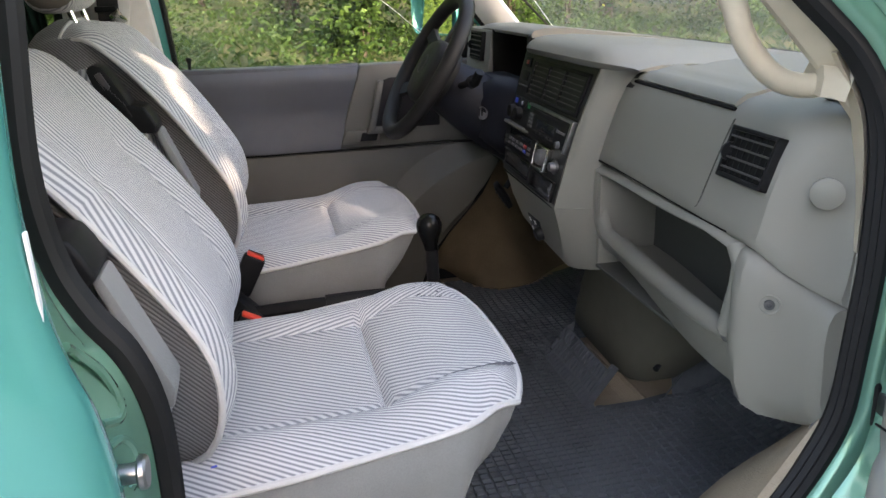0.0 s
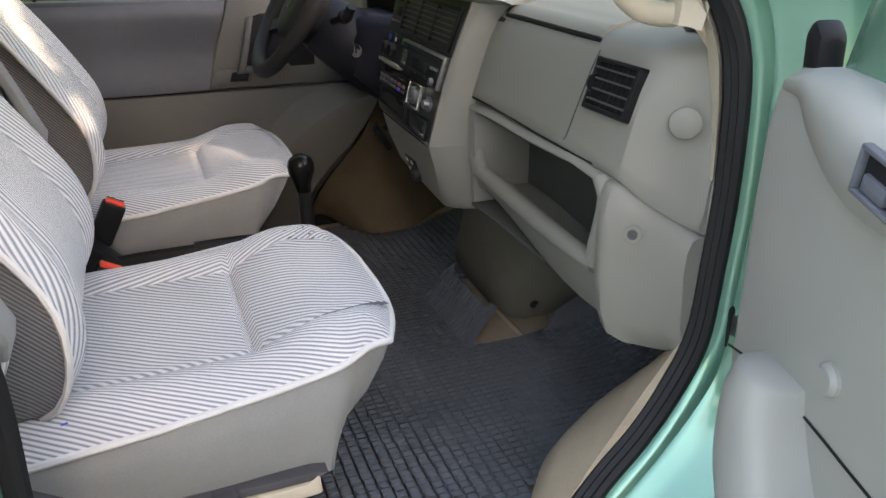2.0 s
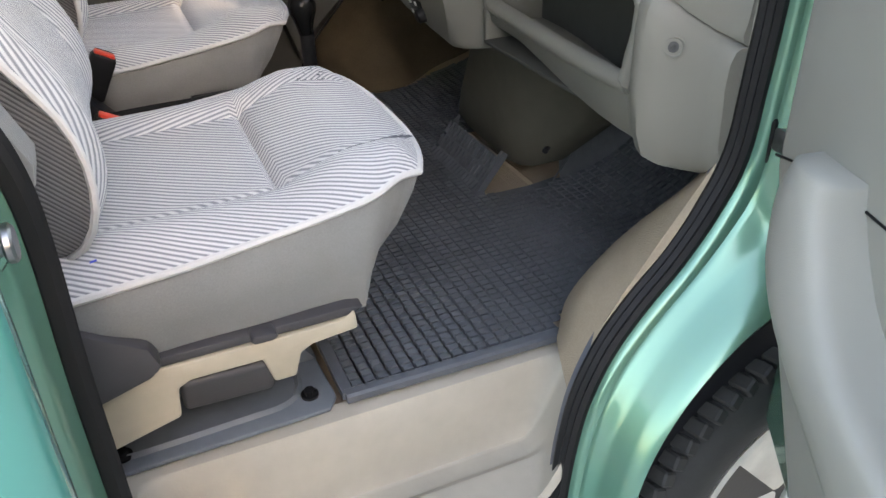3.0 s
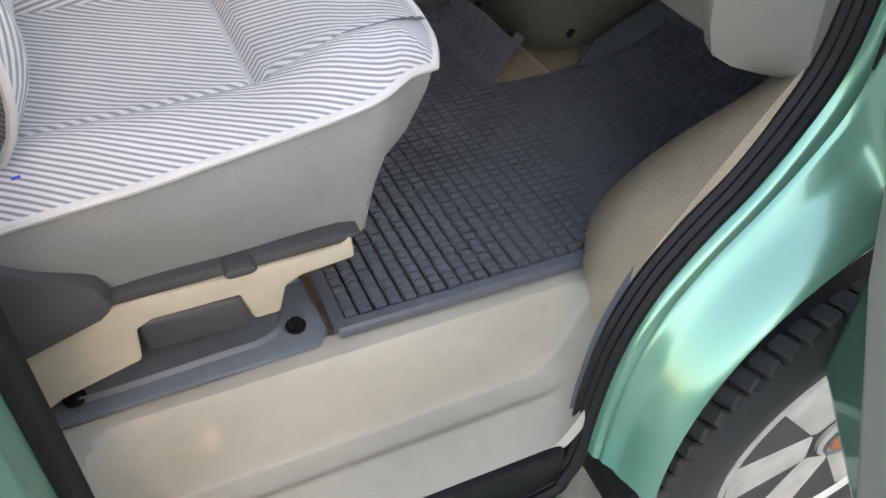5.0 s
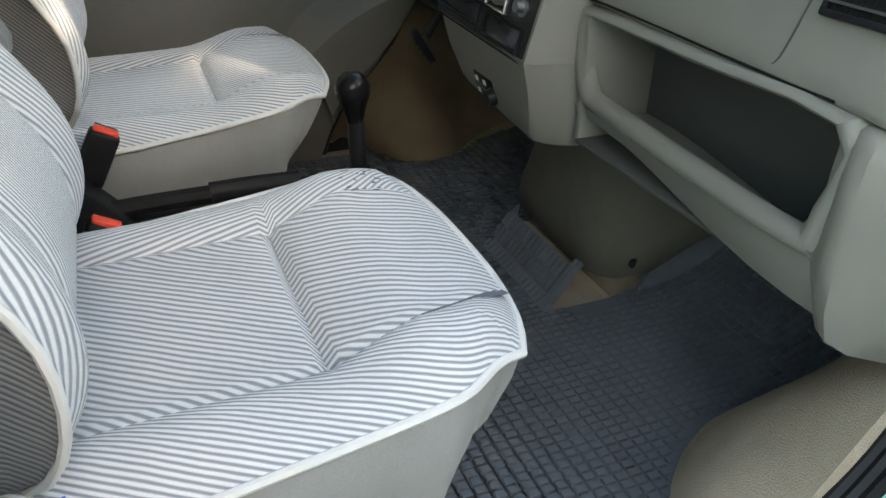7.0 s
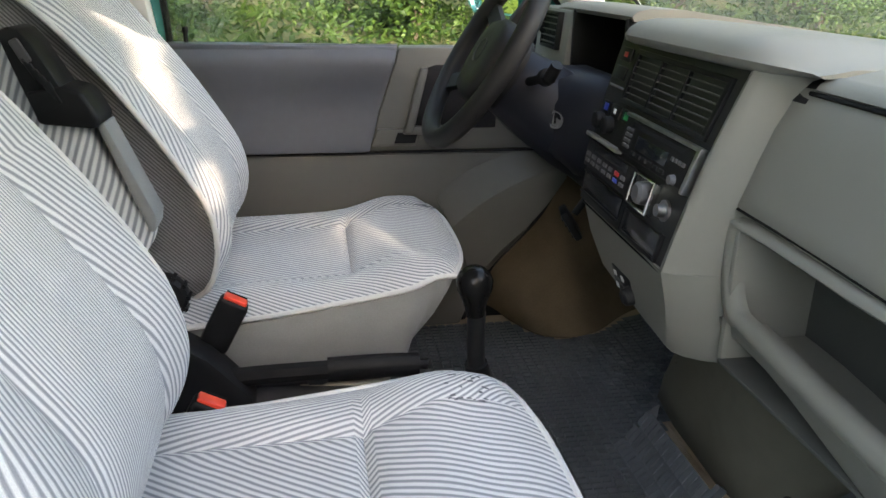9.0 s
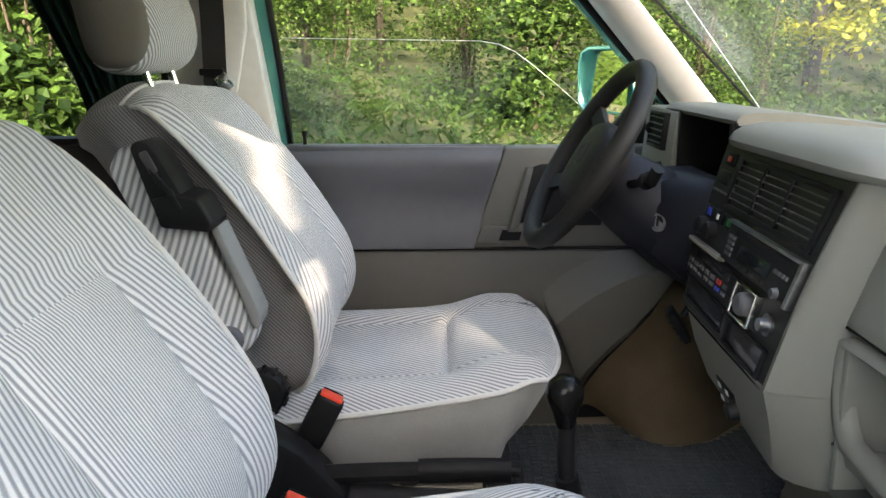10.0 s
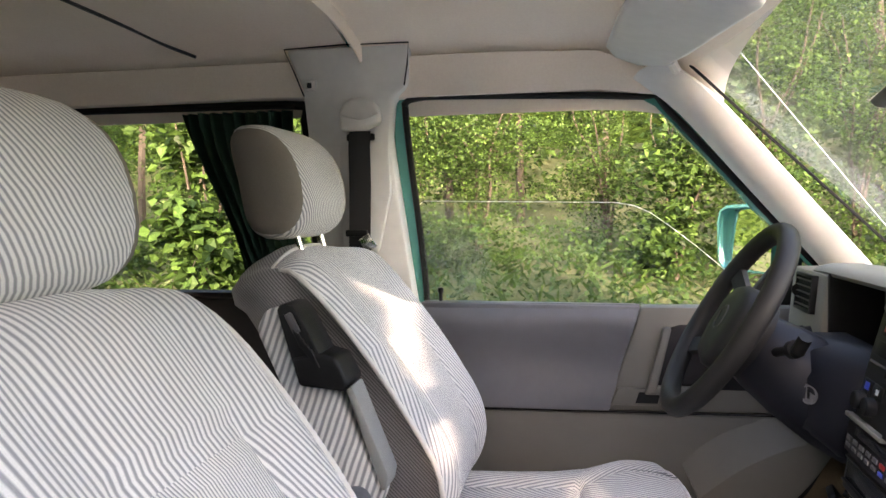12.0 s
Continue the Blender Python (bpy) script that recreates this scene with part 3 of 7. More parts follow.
# door seal round the near opening
SEAL = [(-0.3, -0.635, 1.64), (-0.06, -0.635, 1.615), (0.07, -0.655, 1.53), (0.18, -0.685, 1.44), (0.262, -0.705, 1.362), (0.325, -0.720, 1.298), (0.362, -0.728, 1.22), (0.372, -0.73, 1.09), (0.368, -0.73, 0.97), (0.360, -0.73, 0.88), (0.330, -0.73, 0.812), (0.288, -0.73, 0.75), (0.235, -0.732, 0.695), (0.190, -0.736, 0.64), (0.155, -0.742, 0.57), (0.136, -0.748, 0.49), (0.125, -0.754, 0.42), (0.104, -0.758, 0.375), (0.06, -0.76, 0.35), (-0.2, -0.76, 0.345), (-0.36, -0.76, 0.352), (-0.398, -0.756, 0.40), (-0.404, -0.75, 0.48), (-0.405, -0.742, 0.65), (-0.404, -0.74, 0.82), (-0.400, -0.74, 0.95), (-0.403, -0.74, 1.02), (-0.418, -0.74, 1.075), (-0.445, -0.74, 1.12), (-0.464, -0.738, 1.17), (-0.472, -0.735, 1.25), (-0.466, -0.715, 1.37), (-0.46, -0.68, 1.52), (-0.45, -0.645, 1.62), (-0.4, -0.635, 1.64)]
seal_path = smooth(SEAL, 5, closed=True)
prof = [(-0.008, -0.017), (-0.011, -0.011), (-0.007, -0.0055), (-0.011, 0.0), (-0.007, 0.006), (-0.011, 0.012), (-0.005, 0.017), (0.005, 0.017), (0.011, 0.012), (0.007, 0.006), (0.011, 0.0), (0.007, -0.0055), (0.011, -0.011), (0.008, -0.017)]
sl = tagged(new("door_seal"), "ribbed black rubber door seal round the opening", "seal", kind="structure")
part("rubber_profile", sweep(seal_path, prof, True, ref=(0, -1, 0)), "rubber", sl)
part("grey_flange", sweep([(p[0], p[1] + 0.023, p[2]) for p in seal_path], [(-0.003, -0.007), (0.003, -0.007), (0.003, 0.007), (-0.003, 0.007)], True, ref=(0, -1, 0)), "pad", sl, "thin grey inner flange")

# outer body round the opening: B pillar with sheet relief, front jamb and wing
ARCH_C, ARCH_R = (0.54, 0.38), 0.378
jam_seal = SEAL[3:17]
def jamb():
    S = smooth(jam_seal, 4)
    n = len(S)
    rings = []
    for i, p in enumerate(S):
        t = i / (n - 1)
        ang = lerp(112, 176, sstep(0.42, 1.0, t))
        ax, az = ARCH_C[0] + ARCH_R * math.cos(radians(ang)), ARCH_C[1] + ARCH_R * math.sin(radians(ang))
        if t < 0.42:
            ax, az = lerp(p[0] + 0.14, ax, sstep(0.0, 0.42, t)), lerp(p[2] + 0.02, az, sstep(0.25, 0.42, t))
        row = []
        for k, (s, yy) in enumerate([(0.02, -0.803), (0.05, -0.814), (0.12, -0.819), (0.24, -0.821), (0.28, -0.829), (0.46, -0.838), (0.51, -0.851), (0.72, -0.872), (0.78, -0.893), (0.93, -0.902), (1.0, -0.90), (1.0, -0.86), (1.02, -0.80)]):
            yoff = p[1] + 0.790
            row.append((lerp(p[0], ax, s), yy + yoff, lerp(p[2], az, s)))
        rings.append(row)
    return loft(rings, closed=False)


tagged(mesh("door_jamb_front", *jamb(), "paint_in", sharp=50), "pale green painted door jamb and wheel arch edge", "body panel", kind="structure")
def bpil(rows):
    S = smooth(SEAL[21:34], 6)
    rings = []
    for p in S:
        lean = p[1] + 0.788
        row = []
        for dx, yy in rows:
            x = lerp(p[0], -0.445, 0.55 * sstep(-0.80, -0.84, yy))
            # pressed pocket and rib in the sheet
            e = 0.010 * sstep(1.0, 0.75, math.hypot((yy + 0.842) / 0.030, (p[2] - 1.075) / 0.050)) if p[2] < 1.13 else 0.0
            row.append((x + dx - e, yy + lean, p[2]))
        rings.append(row)
    return loft(rings, closed=False)


IN_ROWS = [(-0.004, -0.800)] + [(-0.010 + 0.004 * math.sin(i), -0.812 - 0.006 * i) for i in range(10)] + [(-0.004, -0.872)]
tagged(mesh("door_jamb_rear", *bpil(IN_ROWS), "paint_in", sharp=50), "pale green painted rear door jamb with pressed pocket", "body panel", kind="structure")
tagged(mesh("side_panel", *bpil([(-0.004, -0.872), (0.004, -0.878), (0.008, -0.888), (0.004, -0.905), (-0.012, -0.918), (-0.05, -0.923), (-0.5, -0.925)]), "paint", sharp=50), "green pearl painted body side behind the door", "body panel", kind="structure")
tagged(mesh("label_strip", *box(-0.4485, -0.4465, -0.849, -0.842, 1.135, 1.225, 0.0003), "white"), "thin white sticker strip on the door jamb", "sticker")
tagged(mesh("sill_panel", *box(-0.60, 0.115, -0.86, -0.755, 0.17, 0.325, 0.02), "paint_in"), "green painted outer sill", "body panel", kind="structure")
def jamb_x(y, z):
    return lerp(curve1([(p[2], p[0]) for p in SEAL[21:32]], z), -0.445, 0.55 * sstep(-0.80, -0.84, y)) - 0.007


for nm, run in (("jamb_fold", [(-0.840, 1.112), (-0.828, 1.099), (-0.819, 1.078), (-0.815, 1.055), (-0.816, 1.038), (-0.822, 1.030), (-0.838, 1.036)]), ("jamb_fold", [(-0.838, 1.014), (-0.824, 1.012), (-0.817, 0.997), (-0.817, 0.972), (-0.826, 0.962)])):
    tagged(mesh(nm, *tube(smooth([(jamb_x(y, z) - 0.002, y + 0.048, z) for y, z in run], 5), 0.0045, 8), "paint_in"), "pressed fold in the green door jamb", "body panel", kind="structure")
sk = thing("door_striker", "zinc steel door striker bolted to the jamb", "striker")
part("plate", box(-0.452, -0.442, -0.840, -0.790, 0.960, 1.038, 0.004), "steel", sk)
part("pin", cyl((-0.444, -0.814, 1.000), (-0.405, -0.814, 1.000), 0.009), "steel", sk)
part("pin_head", cyl((-0.410, -0.814, 1.000), (-0.402, -0.814, 1.000), 0.015, bev=0.002), "steel", sk)
part("collar", cyl((-0.444, -0.814, 1.000), (-0.432, -0.814, 1.000), 0.014, bev=0.002), "black", sk)
part("bolt", cyl((-0.443, -0.814, 1.026), (-0.437, -0.814, 1.026), 0.007, n=6), "steel", sk)
part("bolt", cyl((-0.443, -0.814, 0.973), (-0.437, -0.814, 0.973), 0.007, n=6), "steel", sk)

# wheel house, inside, carpeted
S_in = smooth([(0.50, -0.715, 0.97), (0.42, -0.715, 0.93), (0.365, -0.715, 0.865), (0.315, -0.715, 0.80), (0.262, -0.716, 0.73), (0.208, -0.72, 0.66), (0.160, -0.725, 0.555)], 5)
F_in = smooth([(0.80, -0.44, 0.66), (0.66, -0.44, 0.565), (0.55, -0.447, 0.550), (0.42, -0.448, 0.546), (0.345, -0.475, 0.546), (0.280, -0.522, 0.546), (0.231, -0.583, 0.542)], 5)
def hump(upper, lower):
    rings = []
    for a, b in zip(upper, lower):
        row = []
        for k in range(9):
            t = k / 8
            bul = 0.026 * math.sin(math.pi * t)
            row.append((lerp(a[0], b[0], t) - 0.3 * bul, lerp(a[1], b[1], t) - math.copysign(0.15, a[1]) * bul, lerp(a[2], b[2], t) + bul))
        rings.append(row)
    return loft(rings, closed=False)


tagged(mesh("wheelhouse_carpet", *thick(hump(S_in, F_in), 0.012), "carpet"), "beige carpet over the inner wheel arch", "carpet", kind="structure")
S_far = smooth([(0.62, 0.722, 1.04), (0.46, 0.722, 0.98), (0.390, 0.722, 0.89), (0.318, 0.722, 0.80), (0.262, 0.722, 0.73), (0.208, 0.724, 0.66), (0.160, 0.727, 0.555)], 5)
F_far = smooth([(0.84, 0.40, 1.00), (0.70, 0.58, 0.66), (0.54, 0.640, 0.562), (0.430, 0.560, 0.554), (0.344, 0.541, 0.554), (0.286, 0.570, 0.552), (0.242, 0.664, 0.548)], 5)
tagged(mesh("wheelhouse_carpet", *thick(hump(S_far, F_far), 0.01), "carpet_dark"), "carpet over the driver's wheel arch, painted darker for its shade", "carpet", kind="structure")
far_run = smooth([(p[0], -p[1] - 0.012, p[2]) for p in SEAL[6:16]], 4)
tagged(mesh("seal", *tube(far_run, 0.011, 8, ref=(0, 1, 0)), "rubber"), "black rubber seal of the driver's door", "seal", kind="structure")

# ---- seats ----
def seat(name, label, group):
    """A front seat about its own middle line; y is across, the fold-up armrest is on its -y side."""
    st = thing(name, label, "seat", group)
    W = 0.232
    # cushion top: rolled front, raised sides, seam across
    X0, X1 = -0.44, 0.050
    def top(u, v):
        s = 2 * v - 1
        x = lerp(X0, X1, u)
        a = abs(s)
        front = sstep(0.72, 1.0, u)
        w = W * (1 - 0.13 * front ** 2) * (1 + 0.06 * (1 - u))
        z = 0.850 + 0.030 * sstep(0.45, 0.82, a) * (1 - 0.5 * u) + 0.034 * sstep(0.55, 0.80, u) - 0.020 * (1 - u)
        z -= 0.014 * math.exp(-((u - 0.604) / 0.014) ** 2) * (1 - sstep(0.55, 0.70, a))
        z -= 0.010 * math.exp(-((a - 0.60) / 0.032) ** 2) * (1 - 0.6 * sstep(0.60, 0.80, u))
        rim = curve1([(0, 0.812), (0.35, 0.826), (0.65, 0.846), (0.9, 0.866), (1, 0.862)], u)
        e = max(a ** 6, (u ** 14) * 0.9)
        z = lerp(z, rim, min(1, e))
        x2 = x - 0.032 * a ** 3 * front
        return (x2, s * w, z)
    nu, nv = 48, 40
    tv, tf = grid(top, nu, nv)
    def cut(V, F, key, uvf, names):
        """Sewn panels: faces sorted by key, each panel a mesh with its own run of the stripes."""
        for k, (nm, lab) in names.items():
            idx, vs2, fs2, us2 = {}, [], [], []
            for f in F:
                if key(f) != k:
                    continue
                for i in f:
                    if i not in idx:
                        idx[i] = len(vs2)
                        vs2.append(V[i])
                        us2.append(uvf(i, k))
                fs2.append([idx[i] for i in f])
            part(nm, (vs2, fs2), "stripe", st, lab, 80, us2)
    accs = []
    for i in range(nu + 1):
        acc = -W
        for j in range(nv + 1):
            if j:
                acc += math.dist(tv[i * (nv + 1) + j], tv[i * (nv + 1) + j - 1])
            accs.append(acc)
    def ckey(f):
        i, j = divmod(f[0], nv + 1)
        return "lo" if j < 8 else "hi" if j >= 32 else "rear" if i < 29 else "front"
    def cuv(i, k):
        an = radians({"lo": 30, "hi": -8, "rear": 38, "front": 36}[k])
        g = {"lo": 1.55, "hi": 1.3}.get(k, 1.12)
        o = {"lo": 0.003, "hi": 0.005, "rear": 0.0, "front": 0.0045}[k]
        return ((tv[i][0] * math.sin(an) + accs[i] * math.cos(an)) * g + o, tv[i][0] * math.cos(an) - accs[i] * math.sin(an))
    cut(tv, tf, ckey, cuv, {"rear": ("cushion", ""), "front": ("cushion_front", ""), "lo": ("cushion_bolster", ""), "hi": ("cushion_bolster", "")})
    for j, sg in ((8, -1), (32, 1)):
        run = [Vector(tv[i * (nv + 1) + j]) for i in range(30, 48)]
        V2, F2, dist, todo = [], [], 0.0, 0.0
        for p, q in zip(run, run[1:]):
            while todo < dist + (q - p).length:
                c = p.lerp(q, (todo - dist) / (q - p).length)
                k = len(V2)
                V2 += [c + Vector((0, sg * 0.001, 0.0022)), c + Vector((0.0125, sg * -0.001, 0.0022)), c + Vector((0.0165, sg * 0.0075, 0.0020)), c + Vector((0.0055, sg * 0.0085, 0.0020))]
                F2.append((k, k + 1, k + 2, k + 3))
                todo += 0.0105
            dist += (q - p).length
        part("seam" if sg < 0 else "far_seam", (V2, F2), "thread", st, "dark zigzag stitching along the bolster seam")
    # worn dark threads near the front and a short pen mark
    wr = random.Random(5)
    V3, F3 = [], []
    for i in range(22):
        u0, v0 = 0.80 + 0.10 * wr.random(), 0.78 + 0.10 * wr.random() ** 1.5
        du, dv = 0.006 + 0.012 * wr.random(), 0.008 * (wr.random() - 0.5)
        k = len(V3)
        for uu, vv in ((u0, v0), (u0 + du, v0 + dv), (u0 + du, v0 + dv + 0.006), (u0, v0 + 0.006)):
            p = top(uu, vv)
            V3.append((p[0], p[1], p[2] + 0.0012))
        F3.append((k, k + 1, k + 2, k + 3))
    part("worn_patch", (V3, F3), "thread", st, "dark worn threads")
    pm = [top(uu, vv) for uu, vv in ((0.140, 0.054), (0.156, 0.056), (0.155, 0.061), (0.141, 0.059))]
    part("pen_mark", ([(p[0], p[1], p[2] + 0.0015) for p in pm], [(0, 1, 2, 3)]), "blue", st, "blue pen mark")
    edge = [tv[i * (nv + 1)] for i in range(nu + 1)] + [tv[nu * (nv + 1) + j] for j in range(1, nv + 1)] + [tv[i * (nv + 1) + nv] for i in range(nu - 1, -1, -1)]
    part("piping", tube([(p[0], p[1] * 1.008, p[2] - 0.001) for p in edge[::2]], 0.0048, 7), "piping", st, "pale piping along the cushion edge")
    # skirt from piping to base
    rings = []
    for t in [0, 0.15, 0.4, 0.7, 0.92, 1.0]:
        row = []
        for p in edge[::2]:
            k = sstep(-0.40, 0.03, p[0])
            nx = p[0] - (0.085 * t ** 1.2) * sstep(-0.06, 0.03, p[0]) - 0.02 * t * k
            bulge = 0.012 * math.sin(math.pi * min(1, t * 1.3))
            ny = p[1] * (1 - 0.05 * t) + math.copysign(bulge, p[1]) * min(1, abs(p[1]) / 0.2)
            nz = lerp(p[2], 0.700 + 0.006 * math.sin(p[0] * 40), t)
            row.append((nx, ny, nz))
        rings.append(row)
    part("skirt", loft(rings, closed=False), "cloth", st, "plain grey cloth skirt", 80)
    # backrest, reclined: rows from hip to shoulder along its axis
    AX = [(-0.405, 0.835), (-0.366, 0.872), (-0.350, 0.93), (-0.358, 0.995), (-0.396, 1.065), (-0.445, 1.14), (-0.498, 1.210), (-0.545, 1.262), (-0.590, 1.296), (-0.635, 1.308)]
    ax = smooth([(a, 0, b) for a, b in AX], 5)
    n = len(ax)
    def hw(t):
        return curve1([(0, 0.185), (0.08, 0.216), (0.2, 0.228), (0.5, 0.232), (0.72, 0.230), (0.84, 0.222), (0.93, 0.200), (1, 0.160)], t)
    def fwd(t, s):
        a = abs(s)
        mid = sstep(0.0, 0.25, t) * (1 - sstep(0.80, 1.0, t))
        f = 0.003 + 0.017 * sstep(1.0, 0.80, a) * sstep(0.40, 0.78, a) * mid + 0.008 * (1 - sstep(0.3, 0.6, a)) * mid
        f += 0.014 * (1 - a ** 4) * sstep(0.66, 0.95, t)
        f -= 0.006 * math.exp(-((a - 0.50 + 0.1 * t) / 0.03) ** 2) * (1 - sstep(0.56, 0.64, t))
        f -= 0.008 * math.exp(-((t - 0.612) / 0.016) ** 2) * (1 - sstep(0.35, 0.55, a))
        return f
    front_v, uvb = [], []
    NS = 36
    L = 0.0
    for i, p in enumerate(ax):
        t = i / (n - 1)
        if i:
            L += math.dist(p, ax[i - 1])
        q = ax[min(i + 1, n - 1)] - ax[max(i - 1, 0)]
        d = Vector((q[2], 0, -q[0])).normalized()
        for j in range(NS + 1):
            s = 2 * j / NS - 1
            sm = 0.50 - 0.10 * t
            s = math.copysign(abs(s) / 0.5 * sm if abs(s) < 0.5 else sm + (abs(s) - 0.5) * 2 * (1 - sm), s)
            f = fwd(t, s)
            w = hw(t)
            top_round = 0.020 * sstep(0.85, 1.0, t) * abs(s) ** 2.5
            front_v.append((p[0] + d.x * f - top_round * 0.3, s * w, p[2] + d.z * f - top_round))
            uvb.append((s * w, s, L))
    ff = [(i * (NS + 1) + j, i * (NS + 1) + j + 1, (i + 1) * (NS + 1) + j + 1, (i + 1) * (NS + 1) + j) for i in range(n - 1) for j in range(NS)]
    ROW = round(0.61 * (n - 1))
    LR = uvb[ROW * (NS + 1)][2]
    def bkey(f):
        i, j = divmod(f[0], NS + 1)
        return "mid" if i < ROW and 9 <= j < 27 else "out"
    def buv(i, k):
        yb, sb, L2 = uvb[i]
        if k == "mid":
            return (yb * 1.75, L2)
        return (yb * 1.02 * (1 - 0.5 * max(0.0, L2 - LR)) - math.copysign(0.34 * min(0.0, L2 - LR), sb) + 0.004, L2)
    cut(front_v, ff, bkey, buv, {"mid": ("backrest", ""), "out": ("backrest_bolster", "")})
    per = [front_v[i * (NS + 1)] for i in range(n)] + [front_v[(n - 1) * (NS + 1) + j] for j in range(1, NS + 1)] + [front_v[i * (NS + 1) + NS] for i in range(n - 2, -1, -1)]
    part("piping", tube(per[::2], 0.0045, 7, ref=(1, 0, 0.2)), "piping", st, "pale piping round the backrest")
    # sides and back of the backrest
    rings = []
    for k, (t, inset) in enumerate([(0, 0.0), (0.12, -0.006), (0.35, -0.010), (0.7, 0.0), (0.92, 0.014), (1.0, 0.04)]):
        row = []
        for p in per[::2]:
            y = p[1] - math.copysign(inset, p[1]) * min(1, abs(p[1]) / 0.12)
            low = sstep(1.0, 0.84, p[2])
            depth = lerp(0.165, 0.10, low) * (1 - 0.45 * sstep(1.15, 1.28, p[2])) * t
            row.append((p[0] - depth * 0.93, y, p[2] - depth * 0.22 + (-inset if p[2] > 1.25 else 0)))
        rings.append(row)
    part("back_shell", (lambda vf: (vf[0], vf[1] + [tuple(range(len(vf[0]) - len(rings[0]), len(vf[0])))]))(loft(rings, closed=False)), "stripe_fine", st, "finely ribbed dark grey cloth sides and rear", 60, [(p[0] * 0.72 + p[2] * 0.69 + p[1] * 0.25, p[1]) for row in rings for p in row])
    # head restraint on two chrome posts
    hc = (-0.655, 1.440)
    hr, huv = [], []
    NB, NR = 28, 14
    for i in range(NR + 1):
        a = -1 + 2 * i / NR
        y = 0.122 * math.copysign(abs(a) ** 0.9, a)
        sc = (1 - abs(a) ** 6 * 0.30) ** 0.6
        for j in range(NB):
            th = 2 * math.pi * j / NB
            cx, cz = math.cos(th), math.sin(th)
            x = math.copysign(abs(cx) ** 0.75, cx) * 0.062 * (0.25 + 0.75 * sc)
            z = math.copysign(abs(cz) ** 0.7, cz) * 0.101 * (0.35 + 0.65 * sc)
            x -= 0.018 * (z / 0.09) ** 2
            hr.append((hc[0] + x - 0.20 * z, y, hc[1] + z))
            huv.append((y * 0.98 + (z + 0.3 * x) * 0.67, z))
    hl = loft([hr[i * NB:(i + 1) * NB] for i in range(NR + 1)], caps=False)
    part("head_restraint", hl, "stripe", st, "", 80, huv)
    for i in (0, NR):
        ring = [Vector(p) for p in hr[i * NB:(i + 1) * NB]]
        c = sum(ring, Vector()) / NB
        sg = -1 if i == 0 else 1
        part("head_restraint_end", loft([[c.lerp(p, k) + Vector((0, sg * d, 0)) for p in ring] for k, d in ((1.025, -0.006), (1.01, 0.004), (0.85, 0.014), (0.45, 0.020), (0.1, 0.021))]), "cloth_end", st, "plain brown grey cloth end panel", 60)
    for y in (-0.062, 0.062):
        part("post", cyl((-0.615, y, 1.285), (-0.64, y, 1.375), 0.0065), "chrome", st, "chrome post")
        part("collar", lathe((-0.612, y, 1.298), (-0.028, 0, 0.10), [(0, 0.013), (0.012, 0.013), (0.016, 0.009)], 12), "black", st)
    # fold-up armrest on the -y side: striped pad, black latch guide, grey edge
    am = part("armrest", prism([(-0.615, 1.215), (-0.60, 1.245), (-0.565, 1.25), (-0.535, 1.225), (-0.420, 0.985), (-0.430, 0.955), (-0.458, 0.935), (-0.50, 0.955)], "y", -0.292, -0.240, 0.012, 3), "stripe", st, "folded up armrest in striped cloth", 50)
    me = am.data
    lay = me.uv_layers.new(name="UVMap")
    for lp in me.loops:
        c = me.vertices[lp.vertex_index].co
        lay.data[lp.index].uv = (c.x * 0.82 - c.z * 0.30 + c.y * 0.3, c.z)
    part("latch", prism([(-0.574, 1.246), (-0.570, 1.254), (-0.560, 1.257), (-0.549, 1.253), (-0.537, 1.238), (-0.508, 1.182), (-0.524, 1.146), (-0.543, 1.142), (-0.560, 1.196)], "y", -0.306, -0.236, 0.005, 2), "black", am, "black plastic latch cover")
    part("latch_foot", prism([(-0.552, 1.178), (-0.512, 1.185), (-0.486, 1.179), (-0.477, 1.164), (-0.466, 1.141), (-0.474, 1.130), (-0.541, 1.137)], "y", -0.310, -0.234, 0.006, 3), "black", am)
    # lighter grey block paints a highlight on the black latch
    part("push_button", moved(box(-0.006, 0.006, -0.004, 0.004, -0.016, 0.016, 0.003, 2), pose(-0.549, -0.307, 1.228, 0, -26, 0)), "lever", am, "grey block painted for the highlight on the latch")
    for i in range(5):
        part("rib", moved(box(-0.0024, 0.0024, -0.005, 0.005, -0.015, 0.015, 0.001, 1), pose(-0.541 + 0.0062 * i, -0.306, 1.207 - 0.0075 * i, 0, -26, 0)), "black", am)
    part("armrest_edge", prism([(-0.476, 1.130), (-0.466, 1.137), (-0.414, 1.006), (-0.418, 0.984), (-0.426, 0.984), (-0.432, 1.004)], "y", -0.296, -0.238, 0.005, 2), "cloth", am, "plain grey cloth edge")
    part("pivot_cap", lathe((-0.462, -0.29, 0.968), (0, -1, 0), [(0, 0.021), (0.006, 0.021), (0.011, 0.017), (0.013, 0.0)], 18), "pad", am, "grey pivot cap")
    # recliner knob and black side cover
    kn = part("recliner_knob", lathe((-0.425, -0.245, 0.872), (0, -1, 0), [(0, 0.034), (0.006, 0.036), (0.02, 0.035), (0.026, 0.030), (0.027, 0.0)], 24), "black", st, "black recliner knob")
    for i in range(12):
        a = 2 * math.pi * i / 12
        part("grip_rib", moved(box(-0.003, 0.003, -0.0255, -0.003, 0.033, 0.0385, 0.001, 1), Matrix.Translation((-0.425, -0.245, 0.872)) @ Matrix.Rotation(a, 4, "Y")), "black", kn)
